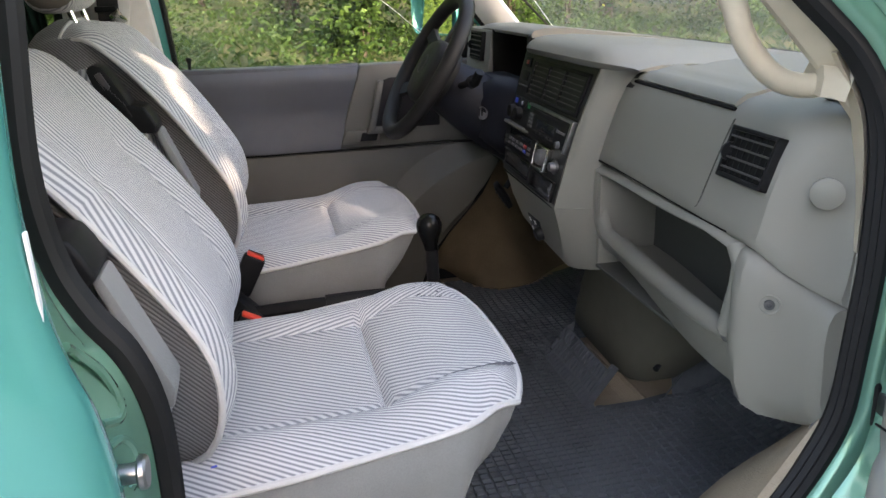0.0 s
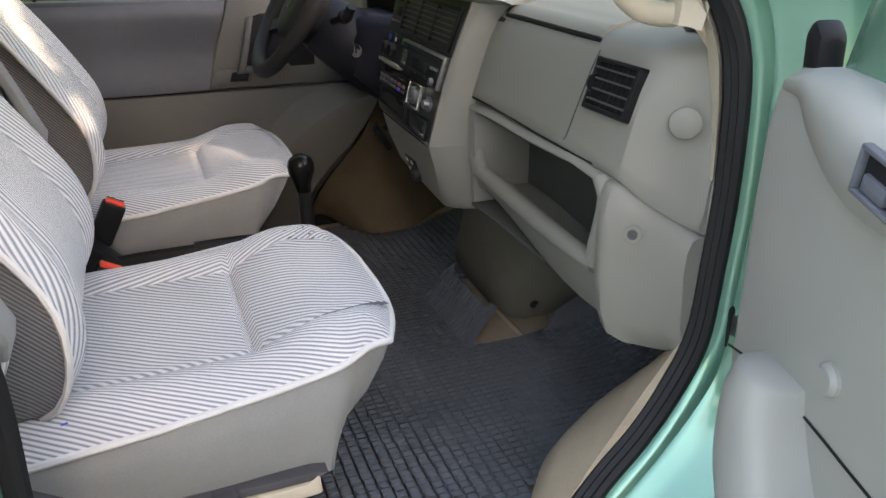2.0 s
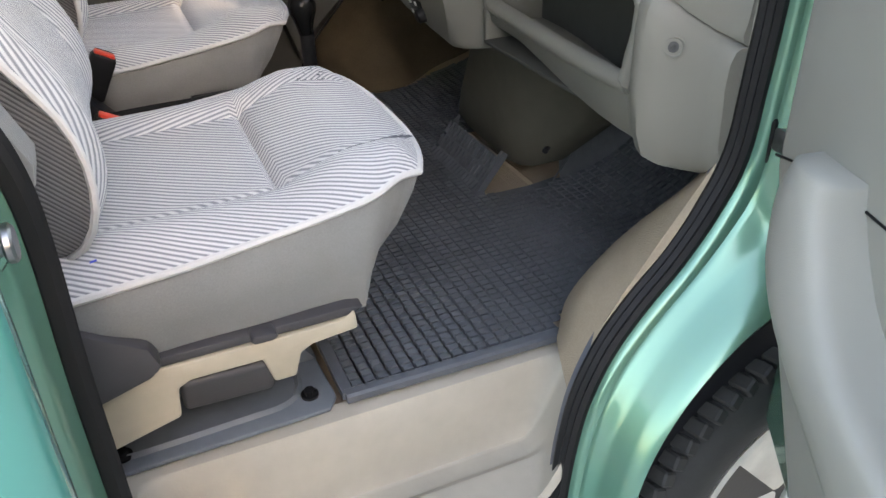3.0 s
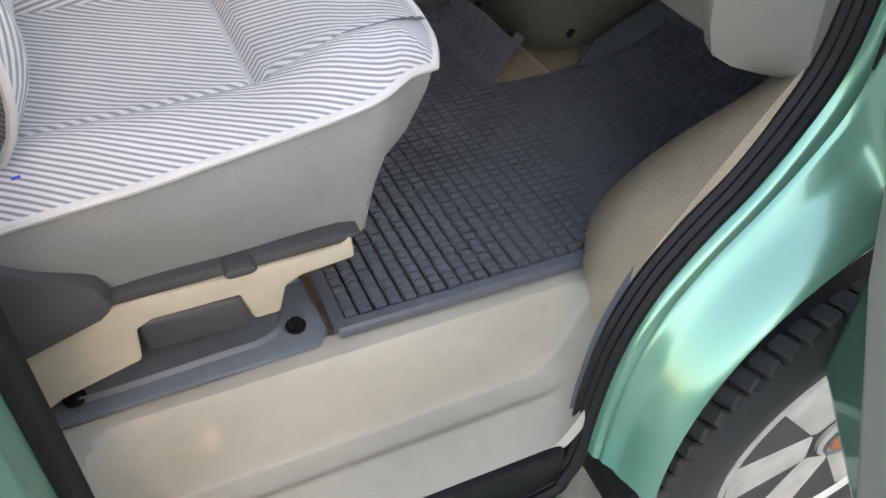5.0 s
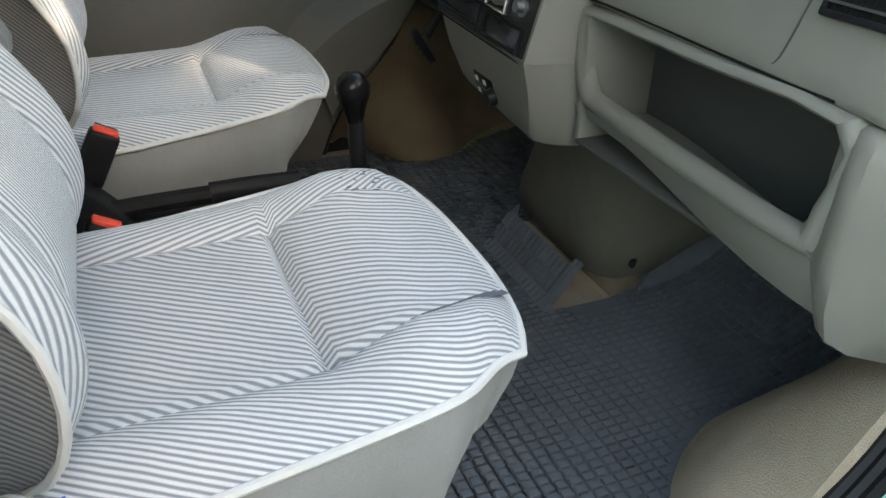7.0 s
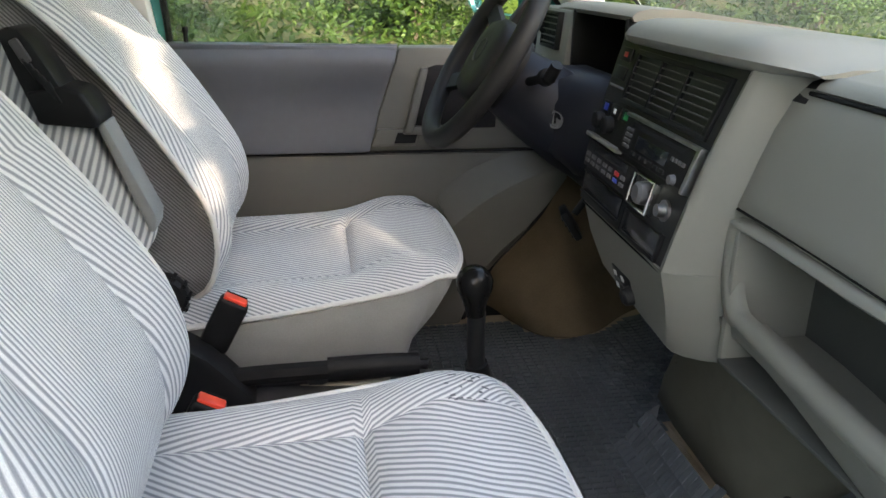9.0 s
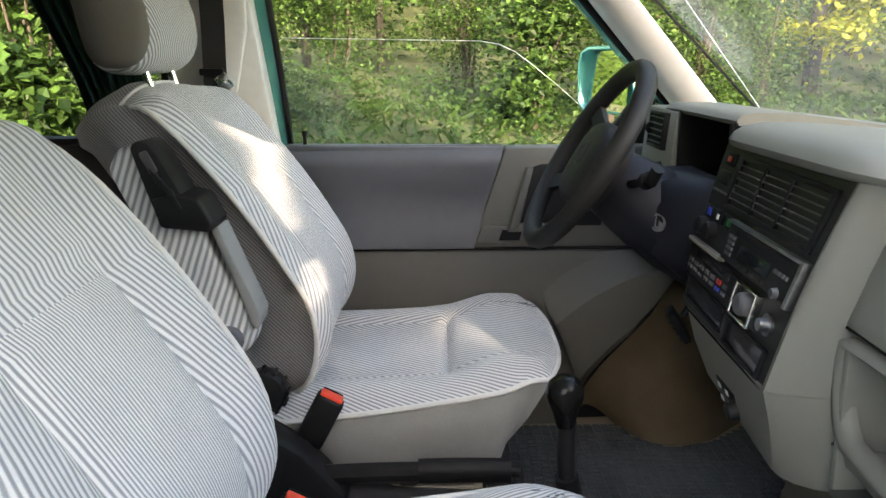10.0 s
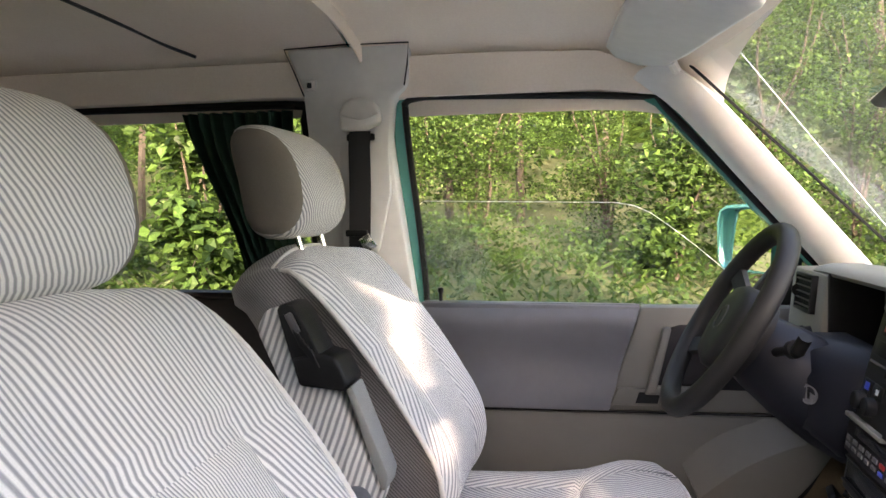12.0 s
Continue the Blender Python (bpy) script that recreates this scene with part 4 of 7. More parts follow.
    part("side_cover", prism([(-0.56, 0.72), (-0.55, 0.80), (-0.50, 0.835), (-0.455, 0.82), (-0.335, 0.742), (-0.325, 0.712), (-0.34, 0.70), (-0.45, 0.665), (-0.55, 0.66)], "y", -0.262, -0.215, 0.008, 2), "lever", st, "dark grey plastic side cover")
    part("slide_rail", prism([(-0.40, 0.701), (-0.10, 0.704), (-0.080, 0.712), (-0.10, 0.717), (-0.40, 0.714)], "y", -0.245, -0.20, 0.003), "lever", st)
    part("slide_handle", prism([(-0.226, 0.713), (-0.222, 0.720), (-0.196, 0.719), (-0.192, 0.712), (-0.20, 0.708), (-0.222, 0.708)], "y", -0.260, -0.235, 0.003), "lever", st)
    base = part("base", prism([(-0.50, 0.545), (-0.50, 0.70), (-0.11, 0.70), (-0.093, 0.716), (-0.090, 0.682), (-0.150, 0.676), (-0.166, 0.668), (-0.176, 0.634), (-0.204, 0.634), (-0.214, 0.672), (-0.30, 0.672), (-0.316, 0.664), (-0.320, 0.622), (-0.40, 0.600)], "y", -0.246, -0.212, 0.004), "beige", st, "beige plastic base cover")
    part("pedestal", prism([(-0.50, 0.540), (-0.12, 0.540), (-0.15, 0.59), (-0.17, 0.66), (-0.17, 0.70), (-0.50, 0.70)], "y", -0.115, 0.215, 0.006), "plate", st, "grey steel seat box")
    part("release_lever", moved(box(-0.057, 0.057, -0.018, 0.018, -0.030, 0.030, 0.008, 3), pose(-0.258, -0.218, 0.642, 18, 2, 0)), "lever", st, "grey release lever")
    fp = part("floor_plate", prism([(-0.46, -0.232), (-0.135, -0.226), (-0.120, -0.205), (-0.125, -0.10), (-0.46, -0.10)], "z", 0.539, 0.547, 0.003), "plate", st, "grey floor plate")
    part("bead", sweep(smooth([(-0.41, -0.195, 0.549), (-0.39, -0.205, 0.549), (-0.25, -0.200, 0.549), (-0.19, -0.195, 0.549), (-0.165, -0.17, 0.550), (-0.16, -0.12, 0.550)], 5), [(-0.006, -0.004), (0, 0.004), (0.006, -0.004)]), "plate", fp)
    for bx, by in ((-0.402, -0.200), (-0.154, -0.190)):
        part("bolt", join(cyl((bx, by, 0.545), (bx, by, 0.551), 0.0125), cyl((bx, by, 0.550), (bx, by, 0.558), 0.008, n=6)), "black", fp)
    return st


ps = seat("seat", "grey striped cloth passenger seat with armrest folded up", "front seats")
ps.matrix_basis = pose(-0.010, -0.362, 0)
ds = copy_thing(ps, pose(0.002, 0.378, 0.006))
ds["label"] = "grey striped cloth driver's seat behind the steering wheel"
for ob in ps.children:
    if ob.name.startswith("head_restraint"):
        ob.location = (0.015, 0, -0.024)
    if ob.name.startswith("armrest"):
        ob.location = (0.030, 0, -0.014)
kn = [ob for ob in ps.children if ob.name.startswith("recliner_knob")]
kn += [ob for ob in ds.children if ob.name.startswith(("worn_patch", "pen_mark", "seam"))]
kn += [ob for ob in ps.children if ob.name.startswith("far_seam")]
for ob in [c for k in kn for c in k.children] + kn:
    bpy.data.objects.remove(ob)


def buckle(x, y, z, lab):
    b = thing("seat_belt_buckle", lab, "buckle", "belt buckles")
    R = Matrix.Translation((x, y, z)) @ Euler((0, radians(28), 0)).to_matrix().to_4x4()
    part("housing", moved(box(-0.022, 0.022, -0.014, 0.014, -0.085, 0.0, 0.006, 3), R), "black", b)
    part("button", moved(box(-0.018, 0.018, -0.010, 0.010, -0.003, 0.005, 0.003, 2), R), "red", b, "red release button")
    part("slot", moved(box(-0.016, 0.016, 0.0105, 0.0118, -0.002, 0.0054, 0.0), R), "black", b)
    part("stalk", moved(box(-0.012, 0.012, -0.006, 0.006, -0.20, -0.07, 0.003), R), "black", b)


buckle(-0.322, 0.122, 0.866, "black belt buckle with red button beside the driver's seat")
buckle(-0.334, -0.108, 0.830, "black belt buckle with red button beside the passenger seat")

# ---- between the seats ----
hb = thing("handbrake", "black handbrake lever in a grey console", "handbrake")
part("console", prism([(-0.55, 0.54), (-0.55, 0.72), (-0.10, 0.70), (-0.03, 0.665), (0.0, 0.54)], "y", -0.015, 0.155, 0.012), "lever", hb, "dark grey console box")
part("lever", sweep(smooth([(-0.44, 0.09, 0.745), (-0.30, 0.09, 0.755), (-0.15, 0.09, 0.757), (-0.07, 0.09, 0.757)], 4), circle(0.013, 8, 0.016)), "black", hb)
part("grip", sweep(smooth([(-0.19, 0.09, 0.757), (-0.12, 0.09, 0.758), (-0.05, 0.09, 0.756)], 4), circle(0.017, 10, 0.019)), "black", hb)
part("button", cyl((-0.05, 0.09, 0.756), (-0.036, 0.09, 0.755), 0.008), "black", hb)
part("cover", prism([(-0.50, 0.70), (-0.48, 0.80), (-0.42, 0.84), (-0.36, 0.80), (-0.30, 0.73), (-0.30, 0.70)], "y", 0.06, 0.125, 0.01), "black", hb, "black plastic cover")

gl = thing("gear_lever", "black gear lever with a worn round knob", "gear lever")
part("knob", lathe((0.006, -0.058, 0.905), (-0.05, -0.02, 1), [(0, 0.012), (0.012, 0.0145), (0.024, 0.018), (0.038, 0.0235), (0.050, 0.0245), (0.061, 0.0205), (0.068, 0.012), (0.070, 0.0)], 24), "gloss", gl, "worn black ball knob")
part("shaft", tube(smooth([(0.008, -0.056, 0.91), (0.010, -0.052, 0.84), (0.022, -0.045, 0.74)], 4), 0.0125, 12), "black", gl)
part("boot", lathe((0.010, -0.053, 0.83), (0.05, 0.03, -0.26), [(0, 0.016), (0.04, 0.019), (0.09, 0.024), (0.15, 0.033), (0.20, 0.046), (0.24, 0.062), (0.262, 0.066)], 20), "black", gl, "black rubber boot")

# ---- rubber mats ----
FZ = smooth(FL, 6)
def mat_z(x, y):
    z = max(zf(x), float(np.interp(x, [p[0] for p in FZ], [p[1] for p in FZ])) - 0.012 if x > 0.3 else 0) + 0.008
    return z + (0.078 * min(1, max(0, (x - 0.312) / 0.060)) if -0.112 < y < 0.13 else 0.0)


def inside(x, y, poly):
    c = False
    for i in range(len(poly)):
        (x1, y1), (x2, y2) = poly[i - 1], poly[i]
        if (y1 > y) != (y2 > y) and x < (x2 - x1) * (y - y1) / (y2 - y1) + x1:
            c = not c
    return c


MAT = [(-0.120, -0.577), (0.228, -0.582)] + [(p[0] + 0.004, p[1]) for p in F_in[::-1][3:]] + [(0.80, 0.03), (0.70, -0.03), (0.60, -0.080), (0.49, -0.115), (0.40, -0.130), (0.316, -0.113), (0.316, -0.105), (0.372, -0.105), (0.372, 0.13), (0.44, 0.19), (0.72, 0.20), (0.72, 0.60), (0.54, 0.635), (0.46, 0.585), (0.42, 0.558), (0.344, 0.543), (0.29, 0.568), (0.262, 0.61), (0.243, 0.665), (-0.11, 0.665)]
rm = thing("rubber_mat", "dark grey ribbed rubber floor mat", "floor mat")
px, py = 0.0196, 0.0148
base_v, base_f, pad_v, pad_f = [], [], [], []
def quad(V, F, x0, x1, y0, y1, h, ins):
    k = len(V)
    for (x, y) in ((x0, y0), (x1, y0), (x1, y1), (x0, y1)):
        V.append((x, y, mat_z(x, y)))
    if h:
        for (x, y) in ((x0 + ins, y0 + ins), (x1 - ins, y0 + ins), (x1 - ins, y1 - ins), (x0 + ins, y1 - ins)):
            V.append((x, y, mat_z(x, y) + h))
        F += [(k + 4, k + 5, k + 6, k + 7)] + [(k + i, k + (i + 1) % 4, k + 4 + (i + 1) % 4, k + 4 + i) for i in range(4)]
    else:
        F.append((k, k + 1, k + 2, k + 3))


pad_at = []
for i in range(46):
    for j in range(82):
        x, y = -0.108 + px * i, -0.566 + py * j
        if all(inside(a, b, MAT) for a, b in ((x, y), (x + px, y), (x + px, y + py), (x, y + py))) or (y > -0.17 and inside(x + px / 2, y + py / 2, MAT)):
            quad(base_v, base_f, x - 0.001, x + px + 0.001, y - 0.001, y + py + 0.001, 0, 0)
            if all(inside(a, b, MAT) for a, b in ((x, y), (x + px, y), (x + px, y + py), (x, y + py))):
                if x + px < 0.238 and y + py < -0.315:
                    pad_at.append((x + px / 2, y + py / 2))
                    continue
                quad(pad_v, pad_f, x + 0.0016, x + px - 0.0016, y + 0.0014, y + py - 0.0014, 0.0042, 0.0008)
part("base_sheet", (base_v, base_f), "mat", rm)
tagged(part("tread_relief", (pad_v, pad_f), "mat", rm), kind="stuff")
pv1, pf1 = [], []
hx, hy = px / 2 - 0.0016, py / 2 - 0.0014
for z, k in ((0.0, 1.0), (0.0036, 0.93), (0.0042, 0.86)):
    pv1 += [(sx * hx * k, sy * hy * k, z) for sx, sy in ((-1, -1), (1, -1), (1, 1), (-1, 1))]
for k in (0, 4):
    pf1 += [(k + i, k + (i + 1) % 4, k + 4 + (i + 1) % 4, k + 4 + i) for i in range(4)]
pf1.append((8, 9, 10, 11))
pad_me = None
for x, y in pad_at:
    if pad_me is None:
        o = part("tread_pad", (pv1, pf1), "mat", rm)
        pad_me = o.data
    else:
        o = new("tread_pad", pad_me)
        o.parent = rm
    o.location = (x, y, mat_z(x, y))
inner = [(p, (Vector((0.28, -0.34)) - Vector(p)).normalized() * 0.034) for p in MAT[2:2 + len(F_in) - 3 + 5]]
part("edge_band", loft([[(p[0] + d.x * k, p[1] + d.y * k, mat_z(p[0] + d.x * k, p[1] + d.y * k) + h) for k, h in ((0, -0.004), (0, 0.0035), (0.5, 0.0038), (1.0, 0.0015))] for p, d in inner if not (-0.12 < p[1] < 0.14 and p[0] < 0.33)], closed=False), "mat", rm)
rim = [(x, y, mat_z(x, y) + 0.001) for x, y in MAT[:26]]
part("rim", sweep(rim, [(-0.010, -0.006), (-0.010, 0.004), (-0.006, 0.007), (0.006, 0.007), (0.010, 0.004), (0.010, -0.006)]), "mat", rm, "raised rubber rim")
part("rim", sweep([(-0.116, y, mat_z(-0.1, -0.3) + 0.001) for y in np.linspace(-0.577, 0.60, 20)], [(-0.008, -0.006), (-0.008, 0.006), (0.008, 0.006), (0.008, -0.006)]), "mat", rm)
fl2 = part("centre_flap", sweep([(0.312, -0.108, 0.552), (0.372, -0.106, 0.628)], [(-0.004, -0.01), (0.006, -0.01), (0.006, 0.006), (-0.004, 0.006)]), "mat", rm)

# ---- dashboard ----
db = thing("dashboard", "grey plastic dashboard with glovebox, open shelf and centre console", "dashboard")


def face_x(y):
    """Depth of the passenger side's face; it bows away towards the middle and turns away at the outer end."""
    return 0.267 + 0.021 * sstep(-0.60, -0.18, y) + 0.085 * sstep(-0.632, -0.712, y) ** 2


# upper half: glovebox lid and the vent panel, rolling over into the top
UP = [(0.40, 1.246), (0.24, 1.243), (0.14, 1.239), (0.095, 1.235), (0.066, 1.228), (0.050, 1.218), (0.040, 1.205), (0.027, 1.175), (0.014, 1.135), (0.004, 1.098), (0.0, 1.082), (0.004, 1.073), (0.012, 1.069), (0.40, 1.066)]
rings = []
for y in [-0.712, -0.708, -0.700, -0.690, -0.675, -0.655, -0.63, -0.60, -0.55, -0.45, -0.35, -0.26, -0.20, -0.165, -0.150]:
    drop = 0.016 * sstep(-0.66, -0.712, y)
    left = 0.016 * sstep(-0.175, -0.148, y) ** 2
    low = 0.062 * sstep(-0.645, -0.712, y)
    rings.append([(min(0.66, face_x(y) + dx + (left if dx < 0.1 else 0)), y, z - (drop if z > 1.19 else low if z < 1.1 else 0)) for dx, z in UP])
part("upper_dash", loft(rings), "dash", db, "", 40)


def on_face(y, z, d=0.0):
    """A point of the upper face, lifted by d."""
    dx = curve1([(1.073, 0.002), (1.098, 0.004), (1.135, 0.014), (1.175, 0.027), (1.205, 0.040), (1.218, 0.050), (1.228, 0.066)], z)
    return (face_x(y) + dx - d * 0.94, y, z + d * 0.33)


lid = [(-0.537, 1.206), (-0.536, 1.19), (-0.535, 1.16), (-0.531, 1.12), (-0.526, 1.095), (-0.518, 1.086)]
part("glovebox_seam", tube(smooth([on_face(y, z, 0.0001) for y, z in lid], 4), 0.0012, 6, ref=(1, 0, 0)), "groove", db, "thin groove beside the glovebox lid")
part("glovebox_seam", tube(smooth([on_face(y, 1.0775, 0.0004) for y in (-0.60, -0.50, -0.40, -0.30, -0.168)], 4), 0.0018, 6, ref=(1, 0, 0)), "gap", db, "dark gap under the glovebox lid")


def dash_top(dx, y, d):
    """A point over the dash top, dx behind the face, lifted by d."""
    z = curve1([(0.040, 1.205), (0.050, 1.218), (0.066, 1.228), (0.095, 1.235), (0.14, 1.239), (0.24, 1.243)], dx)
    k = sstep(0.10, 0.045, dx)
    return (face_x(y) + dx - d * 0.7 * k, y, z + d * (1 - 0.3 * k))


tr_rows = [[dash_top(x, y, d) for x, d in ((0.050, 0.0), (0.050, 0.004), (0.056, 0.007), (0.068, 0.0075), (0.074, 0.005), (0.092, 0.0045), (0.116, 0.006), (0.124, 0.003), (0.124, 0.0))] for y in np.linspace(-0.522, -0.215, 12)]
tray = part("tray", loft(tr_rows), "dash", db, "shallow tray lip over the glovebox", 50)
part("tray_gap", tube([dash_top(0.048, y, 0.001) for y in np.linspace(-0.525, -0.208, 12)], 0.0028, 6), "gap", db, "dark joint under the tray lip")
# raised black patch; it paints the shade of the sunken catch
part("catch", loft([[dash_top(dx, y, d) for dx, d in ((0.040, 0.0008), (0.060, 0.0022), (0.086, 0.0022), (0.086, -0.004), (0.040, -0.004))] for y in (-0.212, -0.206, -0.192, -0.184)]), "black", db, "black patch painted for the shade in the catch recess")
part("cowl_panel", moved(box(-0.05, 0.05, -0.040, 0.040, -0.002, 0.002, 0.0015), pose(0.425, -0.650, 1.2415, 0, -2, 6)), "pad", db, "small cover on the dash top")

# lower half: a rounded frame round an open shelf, the bulging outer end, the underside
FRAME = [(-0.606, 1.058), (-0.40, 1.056), (-0.215, 1.054), (-0.192, 1.047), (-0.186, 1.03), (-0.196, 0.990), (-0.212, 0.967), (-0.240, 0.961), (-0.40, 0.958), (-0.590, 0.957), (-0.600, 0.963), (-0.606, 0.985)]
fr_in = smooth([(0, y, z) for y, z in FRAME], 3, True)
rings = []
cy, cz = -0.40, 1.007
for p in fr_in:
    ang = math.atan2((p[2] - cz) * 3.6, p[1] - cy)
    oy, oz = math.copysign(min(1, abs(math.cos(ang)) ** 0.45), math.cos(ang)), math.copysign(min(1, abs(math.sin(ang)) ** 0.45), math.sin(ang))
    row = []
    for g, dx in ((0.0, 0.013), (0.0, 0.006), (0.12, 0.0), (0.4, -0.006), (0.75, -0.004), (1.0, 0.008), (1.0, 0.05)):
        y = p[1] + oy * g * (0.030 if oy > 0 else 0.024)
        z = p[2] + oz * g * (0.018 if oz > 0 else 0.030)
        row.append((face_x(y) + dx, y, z))
    rings.append(row)
rings.append(rings[0])
part("shelf_frame", loft(rings, closed=False), "dash", db, "rounded frame of the open shelf", 60)
part("shelf_box", join(box(0.282, 0.402, -0.612, -0.192, 0.886, 0.892, 0.002), box(0.394, 0.404, -0.612, -0.192, 0.888, 1.066, 0.002), box(0.285, 0.402, -0.616, -0.608, 0.888, 1.066, 0.002)), "shelf", db, "inside of the open shelf, painted dark for its shade")
part("shelf_wall", box(0.285, 0.402, -0.195, -0.185, 0.888, 1.066, 0.002), "dash", db, "grey side wall of the open shelf")
rr = []
for y in [-0.712, -0.706, -0.697, -0.685, -0.670, -0.655, -0.642, -0.632, -0.624, -0.615]:
    x = face_x(y) - 0.012 + 0.016 * sstep(-0.650, -0.615, y)
    zb, low = 0.838 + 0.032 * sstep(-0.69, -0.615, y), 0.062 * sstep(-0.645, -0.712, y)
    rr.append([(x + 0.045, y, zb), (x + 0.016, y, zb + 0.012), (x + 0.004, y, zb + 0.045), (x, y, 0.94), (x - 0.002, y, 1.02 - low), (x, y, 1.05 - low), (x + 0.006, y, 1.064 - low), (x + 0.014, y, 1.068 - low), (x + 0.12, y, 1.068 - low), (x + 0.14, y, zb)])
part("dash_end", loft(rr), "dash", db, "rounded lower dash end", 40)
rr = []
for y in np.linspace(-0.640, -0.165, 10):
    x, k = face_x(y), sstep(-0.22, -0.60, y)
    zb = lerp(0.905, 0.868, k)
    rr.append([(x + 0.004, y, 0.935), (x + 0.008, y, zb + 0.016), (x + 0.022, y, zb + 0.004), (x + 0.05, y, zb), (x + 0.20, y, zb - 0.004), (x + 0.20, y, zb + 0.01), (x + 0.05, y, zb + 0.012), (x + 0.03, y, zb + 0.02), (x + 0.02, y, 0.935)])
part("underside", loft(rr), "dash", db, "", 50)
for i in range(6):
    y = -0.232 - 0.028 * i
    part("slot", box(face_x(y) + 0.040, face_x(y) + 0.066, y - 0.006, y + 0.007, lerp(0.905, 0.868, sstep(-0.22, -0.60, y)) - 0.0022, lerp(0.905, 0.868, sstep(-0.22, -0.60, y)) + 0.004, 0.001), "gap", db)
part("screw_recess", lathe((face_x(-0.676) - 0.0105, -0.676, 1.008), (-0.62, -0.78, 0.05), [(-0.003, 0.013), (0.0025, 0.013), (0.003, 0.0115), (0.0012, 0.010), (0.0012, 0.0)], 20), "dash", db)
part("screw", lathe((face_x(-0.676) - 0.0115, -0.677, 1.008), (-0.62, -0.78, 0.05), [(0.0, 0.0065), (0.0016, 0.0062), (0.0018, 0.003), (0.0006, 0.002), (0.0006, 0.0)], 14), "slat", db, "steel fixing screw")
part("end_cap", lathe((0.3240, -0.6995, 1.146), (-0.62, -0.78, 0.05), [(-0.006, 0.0180), (0.0, 0.0180), (0.0007, 0.0170), (0.0008, 0.0)], 28), "dash", db, "round grey blanking cap")


def vent(parent, c, w, h, rz, ry, n, label, m="black"):
    """An air vent: frame, duct, cross slats and upright blades."""
    T = Matrix.Translation(c) @ Euler((0, radians(ry), radians(rz))).to_matrix().to_4x4()
    fr = join(box(-0.006, 0.030, -w / 2, w / 2, h / 2 - 0.006, h / 2, 0.002), box(-0.006, 0.030, -w / 2, w / 2, -h / 2, -h / 2 + 0.006, 0.002), box(-0.006, 0.030, -w / 2, -w / 2 + 0.006, -h / 2, h / 2, 0.002), box(-0.006, 0.030, w / 2 - 0.006, w / 2, -h / 2, h / 2, 0.002))
    v = part("air_vent", moved(fr, T), m, parent, label)
    part("duct", moved(box(-0.001, 0.0, -w / 2 + 0.003, w / 2 - 0.003, -h / 2 + 0.003, h / 2 - 0.003, 0), T), "gap", v)
    for i in range(n):
        z = -h / 2 + h * (i + 1) / (n + 1)
        part("slat", moved(box(-0.0055, -0.0012, -w / 2 + 0.005, w / 2 - 0.005, z - 0.0012, z + 0.0012, 0.0), T), "slat", v)
    for i in range(7):
        y = -w / 2 + w * (i + 1) / 8
        part("blade", moved(box(-0.0020, -0.0009, y - 0.0008, y + 0.0008, -h / 2 + 0.005, h / 2 - 0.005, 0.0), T), m, v)
    part("thumb_wheel", moved(lathe((-0.002, w / 2 - 0.010, 0), (0, 1, 0), [(0, 0.012), (0.003, 0.012)], 16), T), m, v)
    return v


vent(db, (0.2905, -0.600, 1.1695), 0.096, 0.066, -1, 18, 4, "black side air vent")

# centre console face: corners top-left, top-right, bottom-left, bottom-right
CT = [Vector((0.290, 0.212, 1.243)), Vector((0.298, -0.150, 1.233)), Vector((0.226, 0.182, 0.994)), Vector((0.223, -0.133, 0.986))]
def cs(a, b, d=0.0):
    p = CT[0].lerp(CT[1], a).lerp(CT[2].lerp(CT[3], a), b)
    nrm = (CT[1] - CT[0]).cross(CT[2] - CT[0]).normalized()
    if nrm.x > 0:
        nrm = -nrm
    return p + nrm * (d + 0.006 * math.sin(math.pi * b))


def slab(a0, a1, b0, b1, d0, d1, bev=0.0015):
    V = [cs(a0, b0, d0), cs(a1, b0, d0), cs(a1, b1, d0), cs(a0, b1, d0), cs(a0, b0, d1), cs(a1, b0, d1), cs(a1, b1, d1), cs(a0, b1, d1)]
    bm = bmesh.new()
    vs = [bm.verts.new(v) for v in V]
    for f in ((0, 3, 2, 1), (4, 5, 6, 7), (0, 1, 5, 4), (1, 2, 6, 5), (2, 3, 7, 6), (3, 0, 4, 7)):
        bm.faces.new([vs[i] for i in f])
    if bev:
        bmesh.ops.bevel(bm, geom=bm.edges[:], offset=bev, segments=2, affect="EDGES", profile=0.5, clamp_overlap=True)
    bm.verts.index_update()
    r = [v.co.copy() for v in bm.verts], [tuple(v.index for v in f.verts) for f in bm.faces]
    bm.free()
    return r


cc = part("centre_console", loft([[cs(0, b), cs(0.33, b), cs(0.66, b), cs(1, b)] + [Vector((0.46, cs(1, b).y, cs(1, b).z)), Vector((0.46, cs(0, b).y, cs(0, b).z))] for b in np.linspace(0, 1, 7)]), "console", db, "charcoal centre console face")
# grey surround on its passenger side and top hood
rr = []
for b in np.linspace(-0.03, 0.985, 12):
    e = cs(1.0, b)
    xf = face_x(-0.18) + 0.012 + 0.030 * sstep(0.6, 0.0, b)
    rr.append([(e.x + 0.004, e.y + 0.001, e.z), (e.x - 0.004, e.y - 0.004, e.z), (e.x - 0.005, e.y - 0.012, e.z), (lerp(e.x, xf, 0.15), e.y - 0.022, e.z), (lerp(e.x, xf, 0.55), e.y - 0.031, e.z), (xf, e.y - 0.040, e.z), (0.46, e.y - 0.045, e.z), (0.46, e.y, e.z)])
part("console_side", loft(rr), "dash", db, "", 60)
